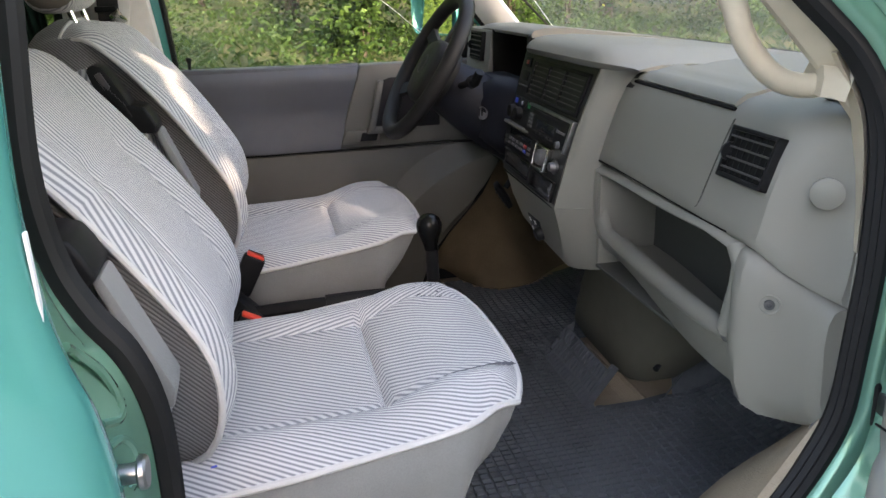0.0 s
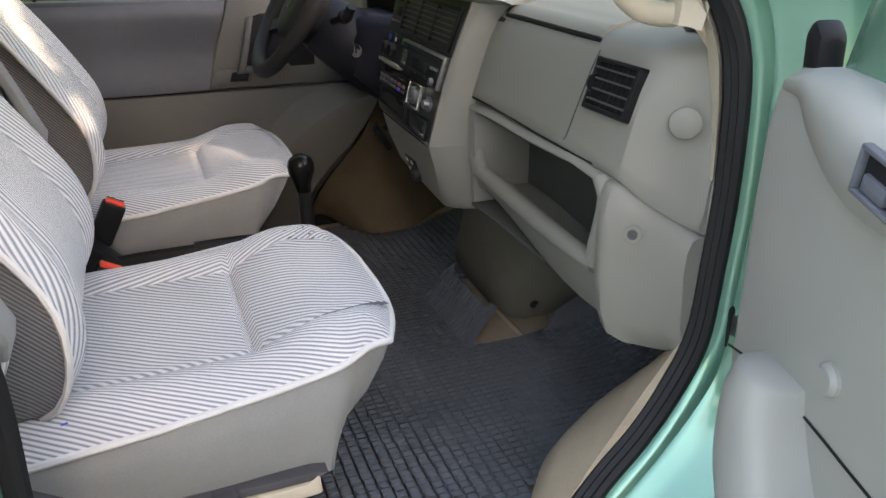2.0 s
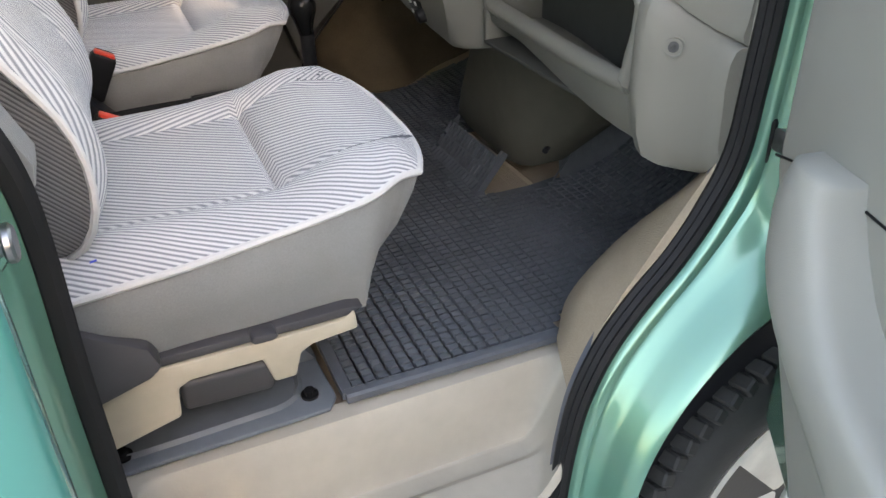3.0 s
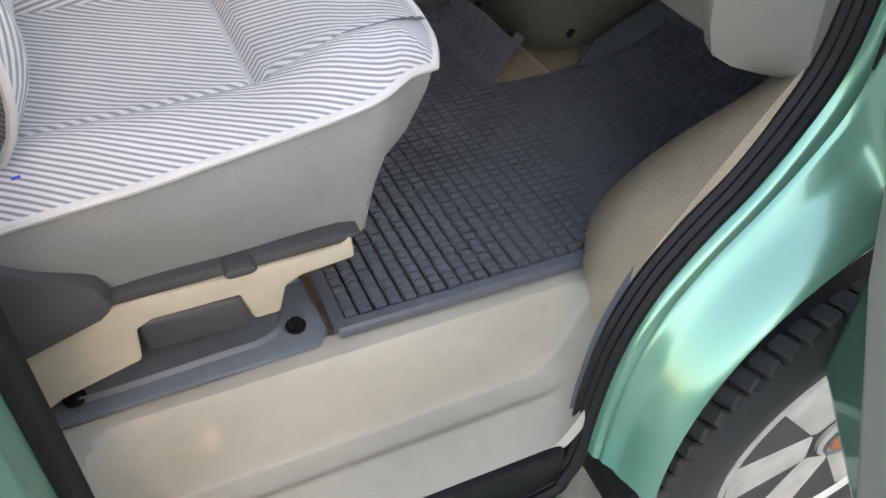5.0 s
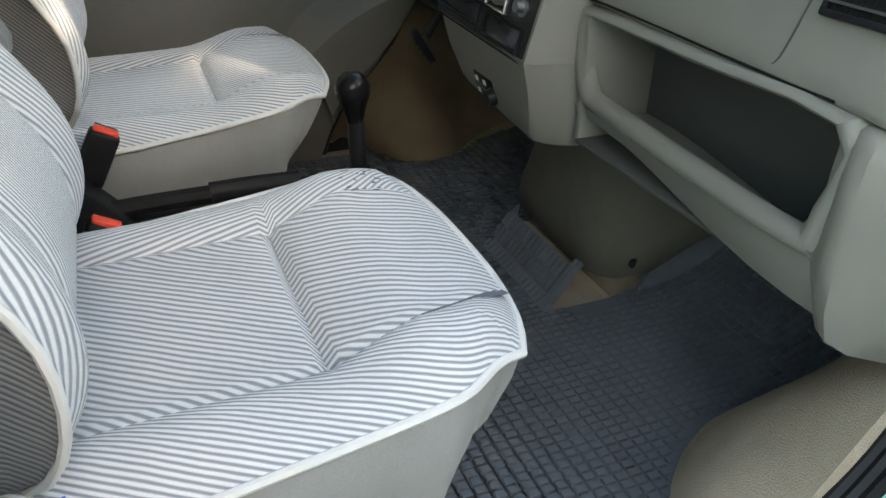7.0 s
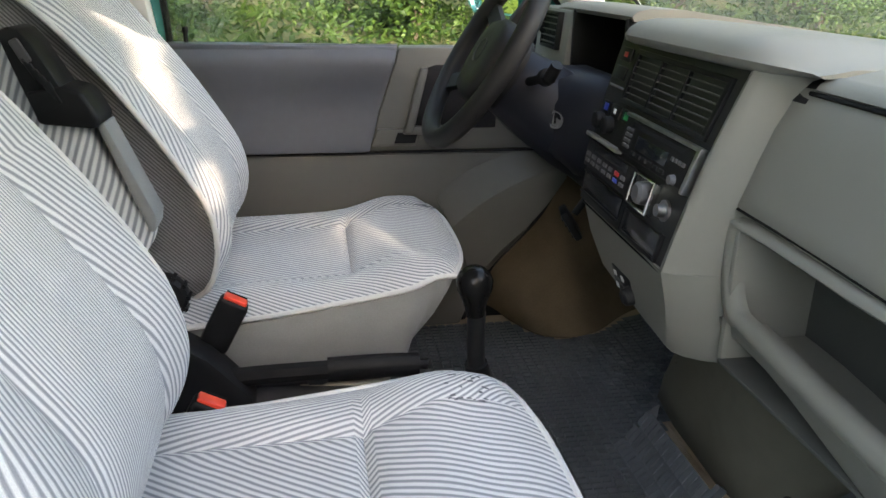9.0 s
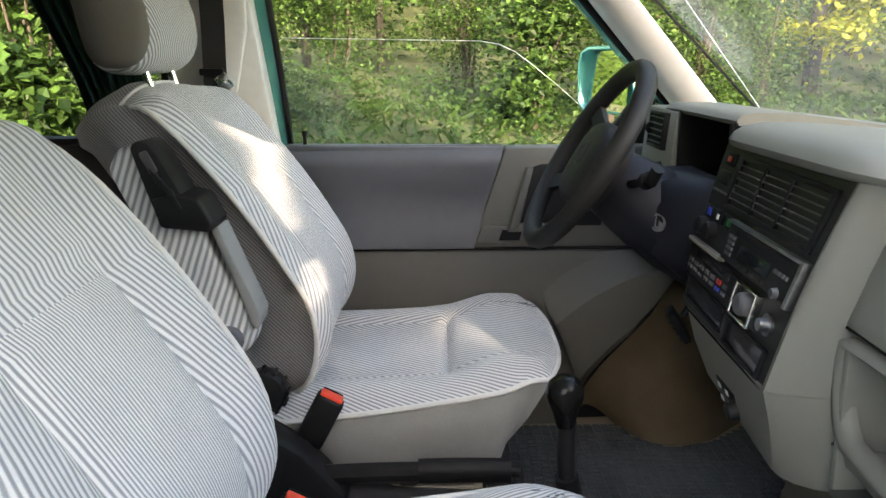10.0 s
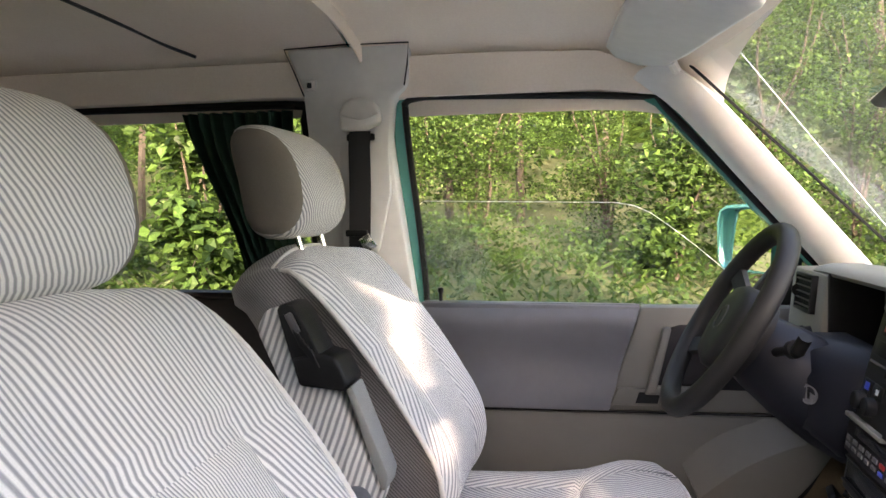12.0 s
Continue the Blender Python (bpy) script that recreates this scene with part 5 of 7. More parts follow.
hood = [(0.66, 1.246), (0.50, 1.262), (0.38, 1.272), (0.325, 1.272), (0.298, 1.267), (0.284, 1.258), (0.277, 1.247), (0.280, 1.238), (0.292, 1.233), (0.34, 1.233), (0.66, 1.225)]
rr = []
for y in [-0.225, -0.212, -0.19, -0.165, -0.13, -0.08, 0.0, 0.10, 0.17, 0.195, 0.210, 0.218]:
    k = sstep(-0.13, -0.225, y) ** 1.5 + 0.5 * sstep(0.185, 0.218, y)
    rr.append([(min(0.66, x + 0.045 * k * (1 if x < 0.4 else 0)), y, z - 0.030 * k * sstep(1.235, 1.27, z) * (1 if y < 0 else 0.5)) for x, z in hood])
part("console_hood", loft(rr), "dash", db, "", 50)
vt = part("air_vent", join(slab(0.20, 0.95, 0.05, 0.08, 0.0, 0.006), slab(0.20, 0.95, 0.33, 0.36, 0.0, 0.006), slab(0.20, 0.23, 0.05, 0.36, 0, 0.006), slab(0.92, 0.95, 0.05, 0.36, 0, 0.006), slab(0.44, 0.455, 0.05, 0.36, 0, 0.006), slab(0.66, 0.675, 0.05, 0.36, 0, 0.006)), "black", cc, "black triple air vent")
for i in range(6):
    b = 0.105 + 0.038 * i
    part("slat", slab(0.23, 0.92, b, b + 0.008, 0.001, 0.0045, 0), "slat", cc)
part("hazard_switch", slab(0.04, 0.15, 0.06, 0.14, 0, 0.004), "black", cc)
part("hazard_mark", slab(0.085, 0.120, 0.085, 0.115, 0.004, 0.0048, 0.0002), "redlamp", cc, "red hazard mark")
part("blank_switch", slab(0.04, 0.15, 0.17, 0.25, 0, 0.003), "black", cc)
part("slot", slab(0.02, 0.18, 0.285, 0.30, 0, 0.002), "greyprint", cc)
for a0, mm, lab in ((0.03, "blue", "blue lit symbol"), (0.135, "black", ""), (0.26, "green", "green lit symbol")):
    s = part("switch", slab(a0, a0 + 0.10, 0.385, 0.46, 0, 0.004), "black", cc)
    part("symbol", slab(a0 + 0.028, a0 + 0.072, 0.400, 0.442, 0.004, 0.0048, 0.0002), mm, cc, lab)
part("symbol", slab(0.172, 0.200, 0.408, 0.438, 0.0042, 0.005, 0.0002), "white", cc, "white printed symbol")
for a0 in (0.05, 0.16):
    part("knob", lathe(cs(a0, 0.51), (-1, 0, 0.1), [(0, 0.014), (0.012, 0.013), (0.014, 0.011), (0.014, 0)], 16), "black", cc)
rd = part("radio", slab(0.36, 0.98, 0.40, 0.60, 0, 0.010, 0.002), "black", cc, "black car radio with a metal frame")
part("frame", join(slab(0.35, 0.99, 0.385, 0.405, 0, 0.012), slab(0.97, 0.995, 0.385, 0.615, 0, 0.012)), "steel", rd)
part("cassette_slot", slab(0.44, 0.90, 0.42, 0.445, 0.0102, 0.0108, 0), "dark", rd)
part("display", slab(0.52, 0.80, 0.475, 0.545, 0.0102, 0.0112, 0.0003), "lcd", rd)
for i in range(4):
    part("button", slab(0.40, 0.46, 0.455 + 0.03 * i, 0.475 + 0.03 * i, 0.010, 0.012, 0.0005), "greyprint", rd)
    part("button", slab(0.83 + 0.03 * i, 0.85 + 0.03 * i, 0.48, 0.50, 0.010, 0.012, 0.0005), "greyprint", rd)
for i in range(6):
    part("button", slab(0.50 + 0.055 * i, 0.54 + 0.055 * i, 0.560, 0.580, 0.010, 0.012, 0.0005), "softblack", rd)
part("volume_knob", lathe(cs(0.90, 0.575, 0.010), (-1, 0, 0.1), [(0, 0.007), (0.007, 0.006), (0.007, 0)], 12), "greyprint", rd)
part("shelf_edge", slab(-0.02, 0.36, 0.60, 0.625, 0, 0.012), "dash", cc, "grey divider ledge")
cl = part("climate_panel", slab(0.0, 0.56, 0.635, 0.80, 0, 0.007, 0.002), "black", cc, "black climate control panel")
part("display", slab(0.10, 0.50, 0.645, 0.69, 0.007, 0.0078, 0.0003), "lcd", cl)
for i in range(7):
    part("button", slab(0.03 + 0.072 * i, 0.075 + 0.072 * i, 0.71, 0.735, 0.007, 0.009, 0.0005), "redlamp" if i == 5 else "greyprint", cl)
    part("button", slab(0.03 + 0.072 * i, 0.075 + 0.072 * i, 0.75, 0.772, 0.007, 0.009, 0.0005), "blue" if i == 5 else "greyprint", cl)
bz = part("socket_bezel", join(slab(0.585, 0.79, 0.635, 0.65, 0, 0.012), slab(0.585, 0.79, 0.80, 0.815, 0, 0.012), slab(0.585, 0.605, 0.635, 0.815, 0, 0.012), slab(0.77, 0.79, 0.635, 0.815, 0, 0.012)), "chrome", cc, "silver square bezel")
part("socket_knob", lathe(cs(0.69, 0.72), (-1, 0, 0.1), [(0, 0.017), (0.014, 0.015), (0.018, 0.011), (0.018, 0)], 18), "greyprint", cc)
part("lighter", lathe(cs(0.88, 0.735), (-1, 0, 0.1), [(0, 0.014), (0.004, 0.014), (0.004, 0.009), (0.014, 0.008), (0.014, 0)], 18), "steel", cc, "cigarette lighter")
part("cubby", slab(0.03, 0.50, 0.83, 0.95, 0, 0.002), "lcd", cc)
part("cubby_rim", join(slab(0.02, 0.51, 0.82, 0.832, 0, 0.006), slab(0.02, 0.51, 0.945, 0.96, 0, 0.006)), "black", cc)
part("ashtray", slab(0.58, 0.93, 0.85, 0.97, 0, 0.003), "lcd", cc, "dark cubby below the lighter")
part("ashtray_rim", join(slab(0.56, 0.95, 0.835, 0.85, 0, 0.006), slab(0.56, 0.95, 0.972, 0.985, 0, 0.006), slab(0.56, 0.58, 0.835, 0.985, 0, 0.006), slab(0.93, 0.95, 0.835, 0.985, 0, 0.006)), "black", cc)
# pale lower panel with the small switches
part("lower_panel", loft([[(x, y, z) for (x, y), z in zip(row, zs)] for row, zs in (
    (((0.229, 0.170), (0.227, 0.0), (0.220, -0.137), (0.218, -0.145), (0.231, -0.155), (0.257, -0.164), (0.300, -0.173), (0.44, -0.173), (0.44, 0.170)), [0.990] * 9),
    (((0.240, 0.160), (0.238, 0.0), (0.232, -0.132), (0.232, -0.140), (0.246, -0.150), (0.268, -0.160), (0.302, -0.170), (0.44, -0.170), (0.44, 0.160)), [0.942] * 9),
    (((0.258, 0.140), (0.255, 0.0), (0.251, -0.110), (0.252, -0.120), (0.264, -0.135), (0.282, -0.150), (0.305, -0.166), (0.44, -0.166), (0.44, 0.140)), [0.890, 0.880, 0.873, 0.872, 0.872, 0.873, 0.874, 0.874, 0.890]),
    (((0.266, 0.134), (0.263, 0.0), (0.262, -0.104), (0.264, -0.112), (0.274, -0.128), (0.290, -0.145), (0.310, -0.158), (0.44, -0.158), (0.44, 0.134)), [0.879, 0.868, 0.861, 0.860, 0.860, 0.862, 0.864, 0.864, 0.879]))]), "dash", db, "", 40)
part("panel_joint", tube([(0.2255, 0.168, 0.9905), (0.2235, 0.0, 0.9865), (0.2235, -0.130, 0.983)], 0.0014, 5), "gap", db)
SP = pose(0.2535, 0.035, 0.900, 0, -17, 0)
sp = part("switch_plate", moved(box(-0.004, 0.002, -0.036, 0.036, -0.021, 0.021, 0.002), SP), "black", db, "black switch plate")
for sy, sz in ((0.024, 0.010), (0.024, -0.011), (-0.004, 0.010), (-0.004, -0.011)):
    part("mark", moved(box(-0.0052, -0.004, sy - 0.005, sy + 0.005, sz - 0.004, sz + 0.004, 0.0003), SP), "white", sp)
for sz in (0.003, -0.004):
    part("mark", moved(box(-0.0050, -0.004, -0.006, 0.030, sz - 0.001, sz + 0.001, 0.0), SP), "greyprint", sp)
part("dial", moved(lathe((-0.004, -0.030, -0.006), (-1, 0, 0), [(0, 0.015), (0.012, 0.013), (0.015, 0.009), (0.015, 0)], 18), SP), "softblack", sp)
# driver's side: hood, binnacle recess, outer vent panel, knee panel
hd = [(0.66, 1.246), (0.50, 1.266), (0.38, 1.282), (0.325, 1.283), (0.303, 1.279), (0.296, 1.271), (0.300, 1.264), (0.45, 1.255), (0.66, 1.235)]
rr = [[(min(0.66, x + 0.05 * sstep(0.58, 0.72, y) * (x < 0.4)), y, z - 0.010 * sstep(0.50, 0.72, y)) for x, z in hd] for y in [0.205, 0.28, 0.36, 0.44, 0.52, 0.58, 0.65, 0.70]]
part("driver_hood", loft(rr), "dash", db, "", 50)
part("binnacle", join(prism([(0.285, 1.115), (0.46, 1.13), (0.46, 1.27), (0.45, 1.27), (0.45, 1.14), (0.285, 1.125)], "y", 0.222, 0.49, 0.002), box(0.295, 0.46, 0.480, 0.490, 1.115, 1.27, 0.003), box(0.292, 0.46, 0.213, 0.223, 1.115, 1.268, 0.003)), "black", db, "dark instrument binnacle")
part("dial_glass", box(0.440, 0.446, 0.226, 0.478, 1.142, 1.255, 0.002), "lcd", db, "dark instrument cover")
part("outer_panel", prism([(0.285, 1.07), (0.278, 1.12), (0.292, 1.268), (0.46, 1.268), (0.46, 1.07)], "y", 0.488, 0.70, 0.008), "dash", db)
vent(db, (0.283, 0.580, 1.226), 0.105, 0.072, 0, 5, 5, "black outer air vent")
part("light_knob", lathe((0.280, 0.540, 1.150), (-1, 0, 0), [(0, 0.018), (0.012, 0.016), (0.014, 0.012), (0.014, 0)], 16), "softblack", db)
part("light_knob", lathe((0.280, 0.585, 1.152), (-1, 0, 0), [(0, 0.010), (0.010, 0.009), (0.010, 0)], 14), "softblack", db)
part("knee_panel", prism([(0.268, 1.118), (0.272, 1.03), (0.295, 0.96), (0.34, 0.92), (0.46, 0.92), (0.46, 1.118)], "y", 0.188, 0.70, 0.012), "navy", db, "dark knee panel")

# heater box under the dash
ht = thing("heater_box", "grey plastic heater housing under the dashboard", "heater box")
part("housing", loft([
    [(0.420, 0.185, 0.592), (0.408, 0.1, 0.588), (0.402, -0.06, 0.588), (0.412, -0.105, 0.590), (0.432, -0.128, 0.594), (0.475, -0.138, 0.60), (0.57, -0.085, 0.612), (0.67, 0.02, 0.63), (0.70, 0.185, 0.63)],
    [(0.408, 0.19, 0.602), (0.396, 0.1, 0.600), (0.390, -0.07, 0.600), (0.398, -0.122, 0.602), (0.420, -0.150, 0.606), (0.478, -0.160, 0.612), (0.585, -0.105, 0.625), (0.69, 0.01, 0.645), (0.72, 0.19, 0.645)],
    [(0.402, 0.165, 0.66), (0.390, 0.1, 0.66), (0.384, -0.08, 0.66), (0.394, -0.140, 0.66), (0.420, -0.172, 0.66), (0.49, -0.19, 0.665), (0.60, -0.17, 0.68), (0.70, -0.10, 0.70), (0.72, 0.165, 0.70)],
    [(0.396, 0.11, 0.76), (0.384, 0.05, 0.76), (0.378, -0.10, 0.76), (0.390, -0.165, 0.76), (0.420, -0.20, 0.76), (0.50, -0.25, 0.76), (0.62, -0.27, 0.76), (0.70, -0.27, 0.76), (0.72, 0.11, 0.76)],
    [(0.392, 0.05, 0.90), (0.380, -0.01, 0.90), (0.374, -0.11, 0.90), (0.386, -0.18, 0.90), (0.420, -0.22, 0.90), (0.50, -0.28, 0.90), (0.62, -0.31, 0.90), (0.70, -0.31, 0.90), (0.72, 0.05, 0.90)],
]), "heater", ht, "", 50)
part("clip", cyl((0.440, -0.165, 0.650), (0.424, -0.180, 0.650), 0.006), "black", ht)
kb = thing("chrome_lever", "small chrome lever end under the dashboard", "lever")
part("rod", cyl((0.405, 0.11, 0.713), (0.465, 0.130, 0.813), 0.006), "black", kb)
part("ball", lathe((0.400, 0.107, 0.705), (0.3, 0.1, 0.5), [(0, 0.004), (0.004, 0.011), (0.012, 0.012), (0.018, 0.006)], 12), "chrome", kb)

pd = thing("pedal", "black foot pedal over the shaded toe carpet", "pedal")
part("pad", moved(prism([(-0.030, -0.034), (-0.028, 0.034), (0.022, 0.040), (0.030, -0.020)], "x", -0.008, 0.008, 0.004), pose(0.333, 0.52, 0.834, 0, -34, -15)), "black", pd)
for i in range(4):
    part("tread_bar", moved(box(-0.011, -0.007, -0.024, 0.024, -0.024 + 0.014 * i, -0.019 + 0.014 * i, 0.001, 1), pose(0.333, 0.52, 0.834, 0, -34, -15)), "rubber", pd)
part("arm", tube(smooth([(0.339, 0.52, 0.854), (0.383, 0.52, 0.924), (0.423, 0.52, 1.034)], 4), 0.008, 8), "black", pd)

# ---- steering wheel and column ----
sw = thing("steering_wheel", "worn black four-spoke steering wheel with airbag pad", "steering wheel")
WC = Vector((0.105, 0.390, 1.200))
WU, WV = Vector((0.523, 0, 0.852)), Vector((0, 1, 0))
WN = Vector((-0.852, 0, 0.523))
R = 0.172
part("rim", tube([WC + (WU * math.cos(a) + WV * math.sin(a)) * R for a in np.linspace(0, 2 * math.pi, 48, endpoint=False)], 0.0175, 12, True, ref=tuple(WN)), "softblack", sw, "worn black rim")
part("pad", loft([[WC + WN * d + WU * (u * k) + WV * (v * k) for u, v in ((0.062, 0.05), (0.070, 0.0), (0.062, -0.05), (0.03, -0.082), (-0.03, -0.082), (-0.078, -0.055), (-0.088, 0), (-0.078, 0.055), (-0.03, 0.082), (0.03, 0.082))] for d, k in ((-0.055, 0.9), (-0.02, 1.0), (-0.002, 0.97), (0.006, 0.85), (0.009, 0.5))]), "softblack", sw, "dark airbag pad", 50)
part("emblem", tube([WC + WN * 0.010 + (WU * math.cos(a) + WV * math.sin(a)) * 0.022 for a in np.linspace(0, 2 * math.pi, 24, endpoint=False)], 0.0014, 6, True, ref=tuple(WN)), "lever", sw, "plain round emblem ring")
for a in (60, 120, 240, 300):
    d = WU * -math.cos(radians(a)) * 1.0 + WV * math.sin(radians(a))
    p, q = WC + d * 0.06 - WN * 0.03, WC + d * (R - 0.008) - WN * 0.004
    part("spoke", sweep([p, p.lerp(q, 0.5) - WN * 0.004, q], [(-0.016, -0.006), (0.016, -0.006), (0.016, 0.006), (-0.016, 0.006)], ref=tuple(WN)), "softblack", sw)
sc = thing("steering_column", "dark plastic steering column shroud with ignition lock", "steering column")
part("shroud", loft([[WC - WN * d + WU * u + WV * v for u, v in ((0.045 * k, 0.06 * w), (0.05 * k, 0), (0.045 * k, -0.06 * w), (0.0, -0.10 * w), (-0.055 * k, -0.095 * w), (-0.085 * k, -0.05 * w), (-0.085 * k, 0.05 * w), (-0.055 * k, 0.095 * w), (0, 0.10 * w))] for d, k, w in ((0.045, 0.75, 0.6), (0.07, 0.95, 0.75), (0.13, 1.1, 1.0), (0.20, 1.2, 1.15), (0.26, 1.2, 1.2))]), "navy", sc, "", 50)
part("lock_housing", loft([[(x, y, z) for y, z in ((0.44, zt), (0.31 + w, zt), (0.268 + w, zt - 0.03), (0.272 + w, zb + 0.02), (0.33, zb), (0.46, zb))] for x, zt, zb, w in ((0.208, 1.150, 1.03, 0.02), (0.222, 1.163, 1.02, 0.0), (0.262, 1.172, 0.99, -0.04), (0.31, 1.172, 0.98, -0.05))]), "navy", sc, "", 60)
part("ignition_lock", lathe((0.210, 0.287, 1.099), (-0.75, -0.6, 0.1), [(-0.01, 0.016), (0.002, 0.016), (0.003, 0.012), (0.001, 0.011), (0.001, 0)], 20), "steel", sc, "steel ignition lock")
part("key_slot", moved(box(-0.001, 0.001, -0.0015, 0.0015, -0.007, 0.007, 0), pose(0.2085, 0.286, 1.0992, 0, 0, 40)), "black", sc)
stk = part("stalk", cyl((0.16, 0.35, 1.150), (0.185, 0.250, 1.176), 0.008, 0.007), "black", sc, "black wiper stalk")
part("stalk_end", cyl((0.184, 0.252, 1.172), (0.190, 0.234, 1.196), 0.0105, 0.010), "black", sc)
part("stalk_collar", cyl((0.180, 0.268, 1.171), (0.183, 0.258, 1.174), 0.0145), "black", sc)


# ---- far door (driver's), closed ----
d1 = tagged(new("door_1"), "closed driver's door with grey trim and half-open window", "door", kind="structure")
d1.location = (0.006, -0.030, 0.008)
def dp(name, poly, y0, y1, m, label="", bev=0.008, parent=None):
    return part(name, prism(poly, "y", y0, y1, bev, 2), m, parent or d1, label)


dp("shell", [(-0.50, 0.45), (0.09, 0.45), (0.12, 0.562), (0.20, 0.69), (0.30, 0.81), (0.335, 0.88), (0.45, 1.0), (0.45, 1.155), (-0.50, 1.165)], 0.792, 0.90, "paint", "", 0.01)
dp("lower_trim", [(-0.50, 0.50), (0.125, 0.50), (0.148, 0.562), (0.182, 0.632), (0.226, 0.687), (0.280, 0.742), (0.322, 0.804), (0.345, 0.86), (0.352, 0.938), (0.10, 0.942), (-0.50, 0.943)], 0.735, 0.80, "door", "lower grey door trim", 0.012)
# soft upper pad, slightly dished
pv, pf = grid(lambda u, v: (lerp(-0.497, lerp(-0.085, -0.018, v), u), 0.728 + 0.020 * math.sin(math.pi * min(1, v * 1.15)) ** 2 + 0.030 * sstep(0.86, 1.0, v), lerp(0.948, 1.176, v)), 10, 20)
part("pad", thick((pv, pf), 0.03), "pad", d1, "blue grey padded panel")
dp("belt_cap", [(-0.50, 1.160), (-0.018, 1.156), (-0.018, 1.172), (-0.50, 1.178)], 0.75, 0.80, "pad", "", 0.006)
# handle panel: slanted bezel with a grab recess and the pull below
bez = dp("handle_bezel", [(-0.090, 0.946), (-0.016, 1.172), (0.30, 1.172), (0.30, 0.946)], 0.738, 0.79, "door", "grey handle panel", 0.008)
# flat dark slab; the shade in the grab recess is put into its colour
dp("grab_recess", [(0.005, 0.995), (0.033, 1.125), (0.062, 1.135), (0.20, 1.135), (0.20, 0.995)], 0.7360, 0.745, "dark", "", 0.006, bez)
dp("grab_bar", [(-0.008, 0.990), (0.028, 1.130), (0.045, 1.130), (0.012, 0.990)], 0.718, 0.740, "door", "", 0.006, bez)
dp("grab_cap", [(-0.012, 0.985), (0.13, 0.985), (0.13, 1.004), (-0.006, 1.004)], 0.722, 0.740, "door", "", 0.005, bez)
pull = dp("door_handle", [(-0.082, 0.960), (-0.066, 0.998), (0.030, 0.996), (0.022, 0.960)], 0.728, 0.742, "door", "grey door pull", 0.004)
# another dark slab, painting the shade within the pull
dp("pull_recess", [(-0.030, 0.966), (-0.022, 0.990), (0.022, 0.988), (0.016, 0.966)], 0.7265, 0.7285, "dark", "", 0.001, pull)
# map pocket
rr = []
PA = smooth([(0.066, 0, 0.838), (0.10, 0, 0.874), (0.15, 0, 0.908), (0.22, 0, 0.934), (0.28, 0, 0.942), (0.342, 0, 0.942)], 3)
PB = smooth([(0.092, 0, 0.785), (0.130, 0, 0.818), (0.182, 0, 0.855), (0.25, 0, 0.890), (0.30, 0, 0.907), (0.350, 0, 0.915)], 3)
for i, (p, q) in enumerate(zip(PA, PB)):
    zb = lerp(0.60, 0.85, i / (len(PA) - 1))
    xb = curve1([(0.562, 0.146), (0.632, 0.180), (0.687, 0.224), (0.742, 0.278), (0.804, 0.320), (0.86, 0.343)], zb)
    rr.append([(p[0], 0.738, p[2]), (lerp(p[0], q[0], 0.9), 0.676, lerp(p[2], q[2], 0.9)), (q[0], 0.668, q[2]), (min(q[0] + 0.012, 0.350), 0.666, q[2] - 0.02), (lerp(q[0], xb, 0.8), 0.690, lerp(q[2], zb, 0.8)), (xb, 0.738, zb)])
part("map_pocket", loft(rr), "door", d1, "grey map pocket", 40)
part("trim_line", box(-0.49, 0.34, 0.7335, 0.736, 0.9425, 0.9455, 0.0008, 1), "black", d1)
lk = part("lock_pin", lathe((-0.457, 0.775, 1.172), (0, 0, 1), [(0, 0.009), (0.004, 0.009), (0.005, 0.0045), (0.022, 0.0045), (0.028, 0.007), (0.036, 0.006), (0.038, 0)], 12), "black", d1)
GL = [(-0.497, 1.13), (-0.499, 1.398), (-0.49, 1.405), (-0.07, 1.395), (-0.03, 1.388), (0.005, 1.372), (0.045, 1.343), (0.10, 1.30), (0.17, 1.24), (0.255, 1.16), (0.28, 1.13)]
gy = lambda z: side_y(z) + 0.034
pane = part("pane", ([(x, gy(z), z) for x, z in GL] + [(x, gy(z) + 0.004, z) for x, z in GL], [tuple(range(len(GL))), tuple(range(2 * len(GL) - 1, len(GL) - 1, -1))]), "dusty", d1)
pane.visible_shadow = False
part("pane_edge", tube([(x, gy(z) + 0.002, z) for x, z in GL[1:-1]], 0.0010, 5, ref=(0, 1, 0)), "white", d1, "ground glass edge")
sticker = part("pane_film", thick(([(x, gy(z) - 0.001, z) for x, z in ((-0.492, 1.18), (-0.40, 1.18), (-0.345, 1.25), (-0.35, 1.36), (-0.40, 1.385), (-0.492, 1.39))], [(0, 1, 2, 3, 4, 5)]), 0.0003), "film", d1)
sticker.visible_shadow = False

# outside mirror on the far door
om = thing("wing_mirror", "green wing mirror outside the driver's door", "mirror")
MC, MTAN, MNRM = Vector((0.262, 0.955, 1.312)), Vector((-0.60, 0.80, 0)), Vector((-0.80, -0.60, 0))
mp = [(-0.088, -0.06), (-0.086, 0.055), (-0.075, 0.074), (-0.05, 0.080), (0.06, 0.078), (0.08, 0.068), (0.088, 0.04), (0.085, -0.055), (0.07, -0.074), (-0.07, -0.078)]
mq = lambda k, d: [MC + MTAN * (a * k) + Vector((0, 0, b * k)) + MNRM * d for a, b in mp]
part("housing", loft([mq(0.95, -0.010), mq(0.965, 0.010), mq(1.0, 0.012), mq(1.06, 0.0), mq(1.03, -0.025), mq(0.85, -0.055), mq(0.4, -0.066)]), "paint", om, "green housing", 60)
part("bezel", tube(mq(0.985, 0.012), 0.005, 6, True, ref=tuple(MNRM)), "paint", om)
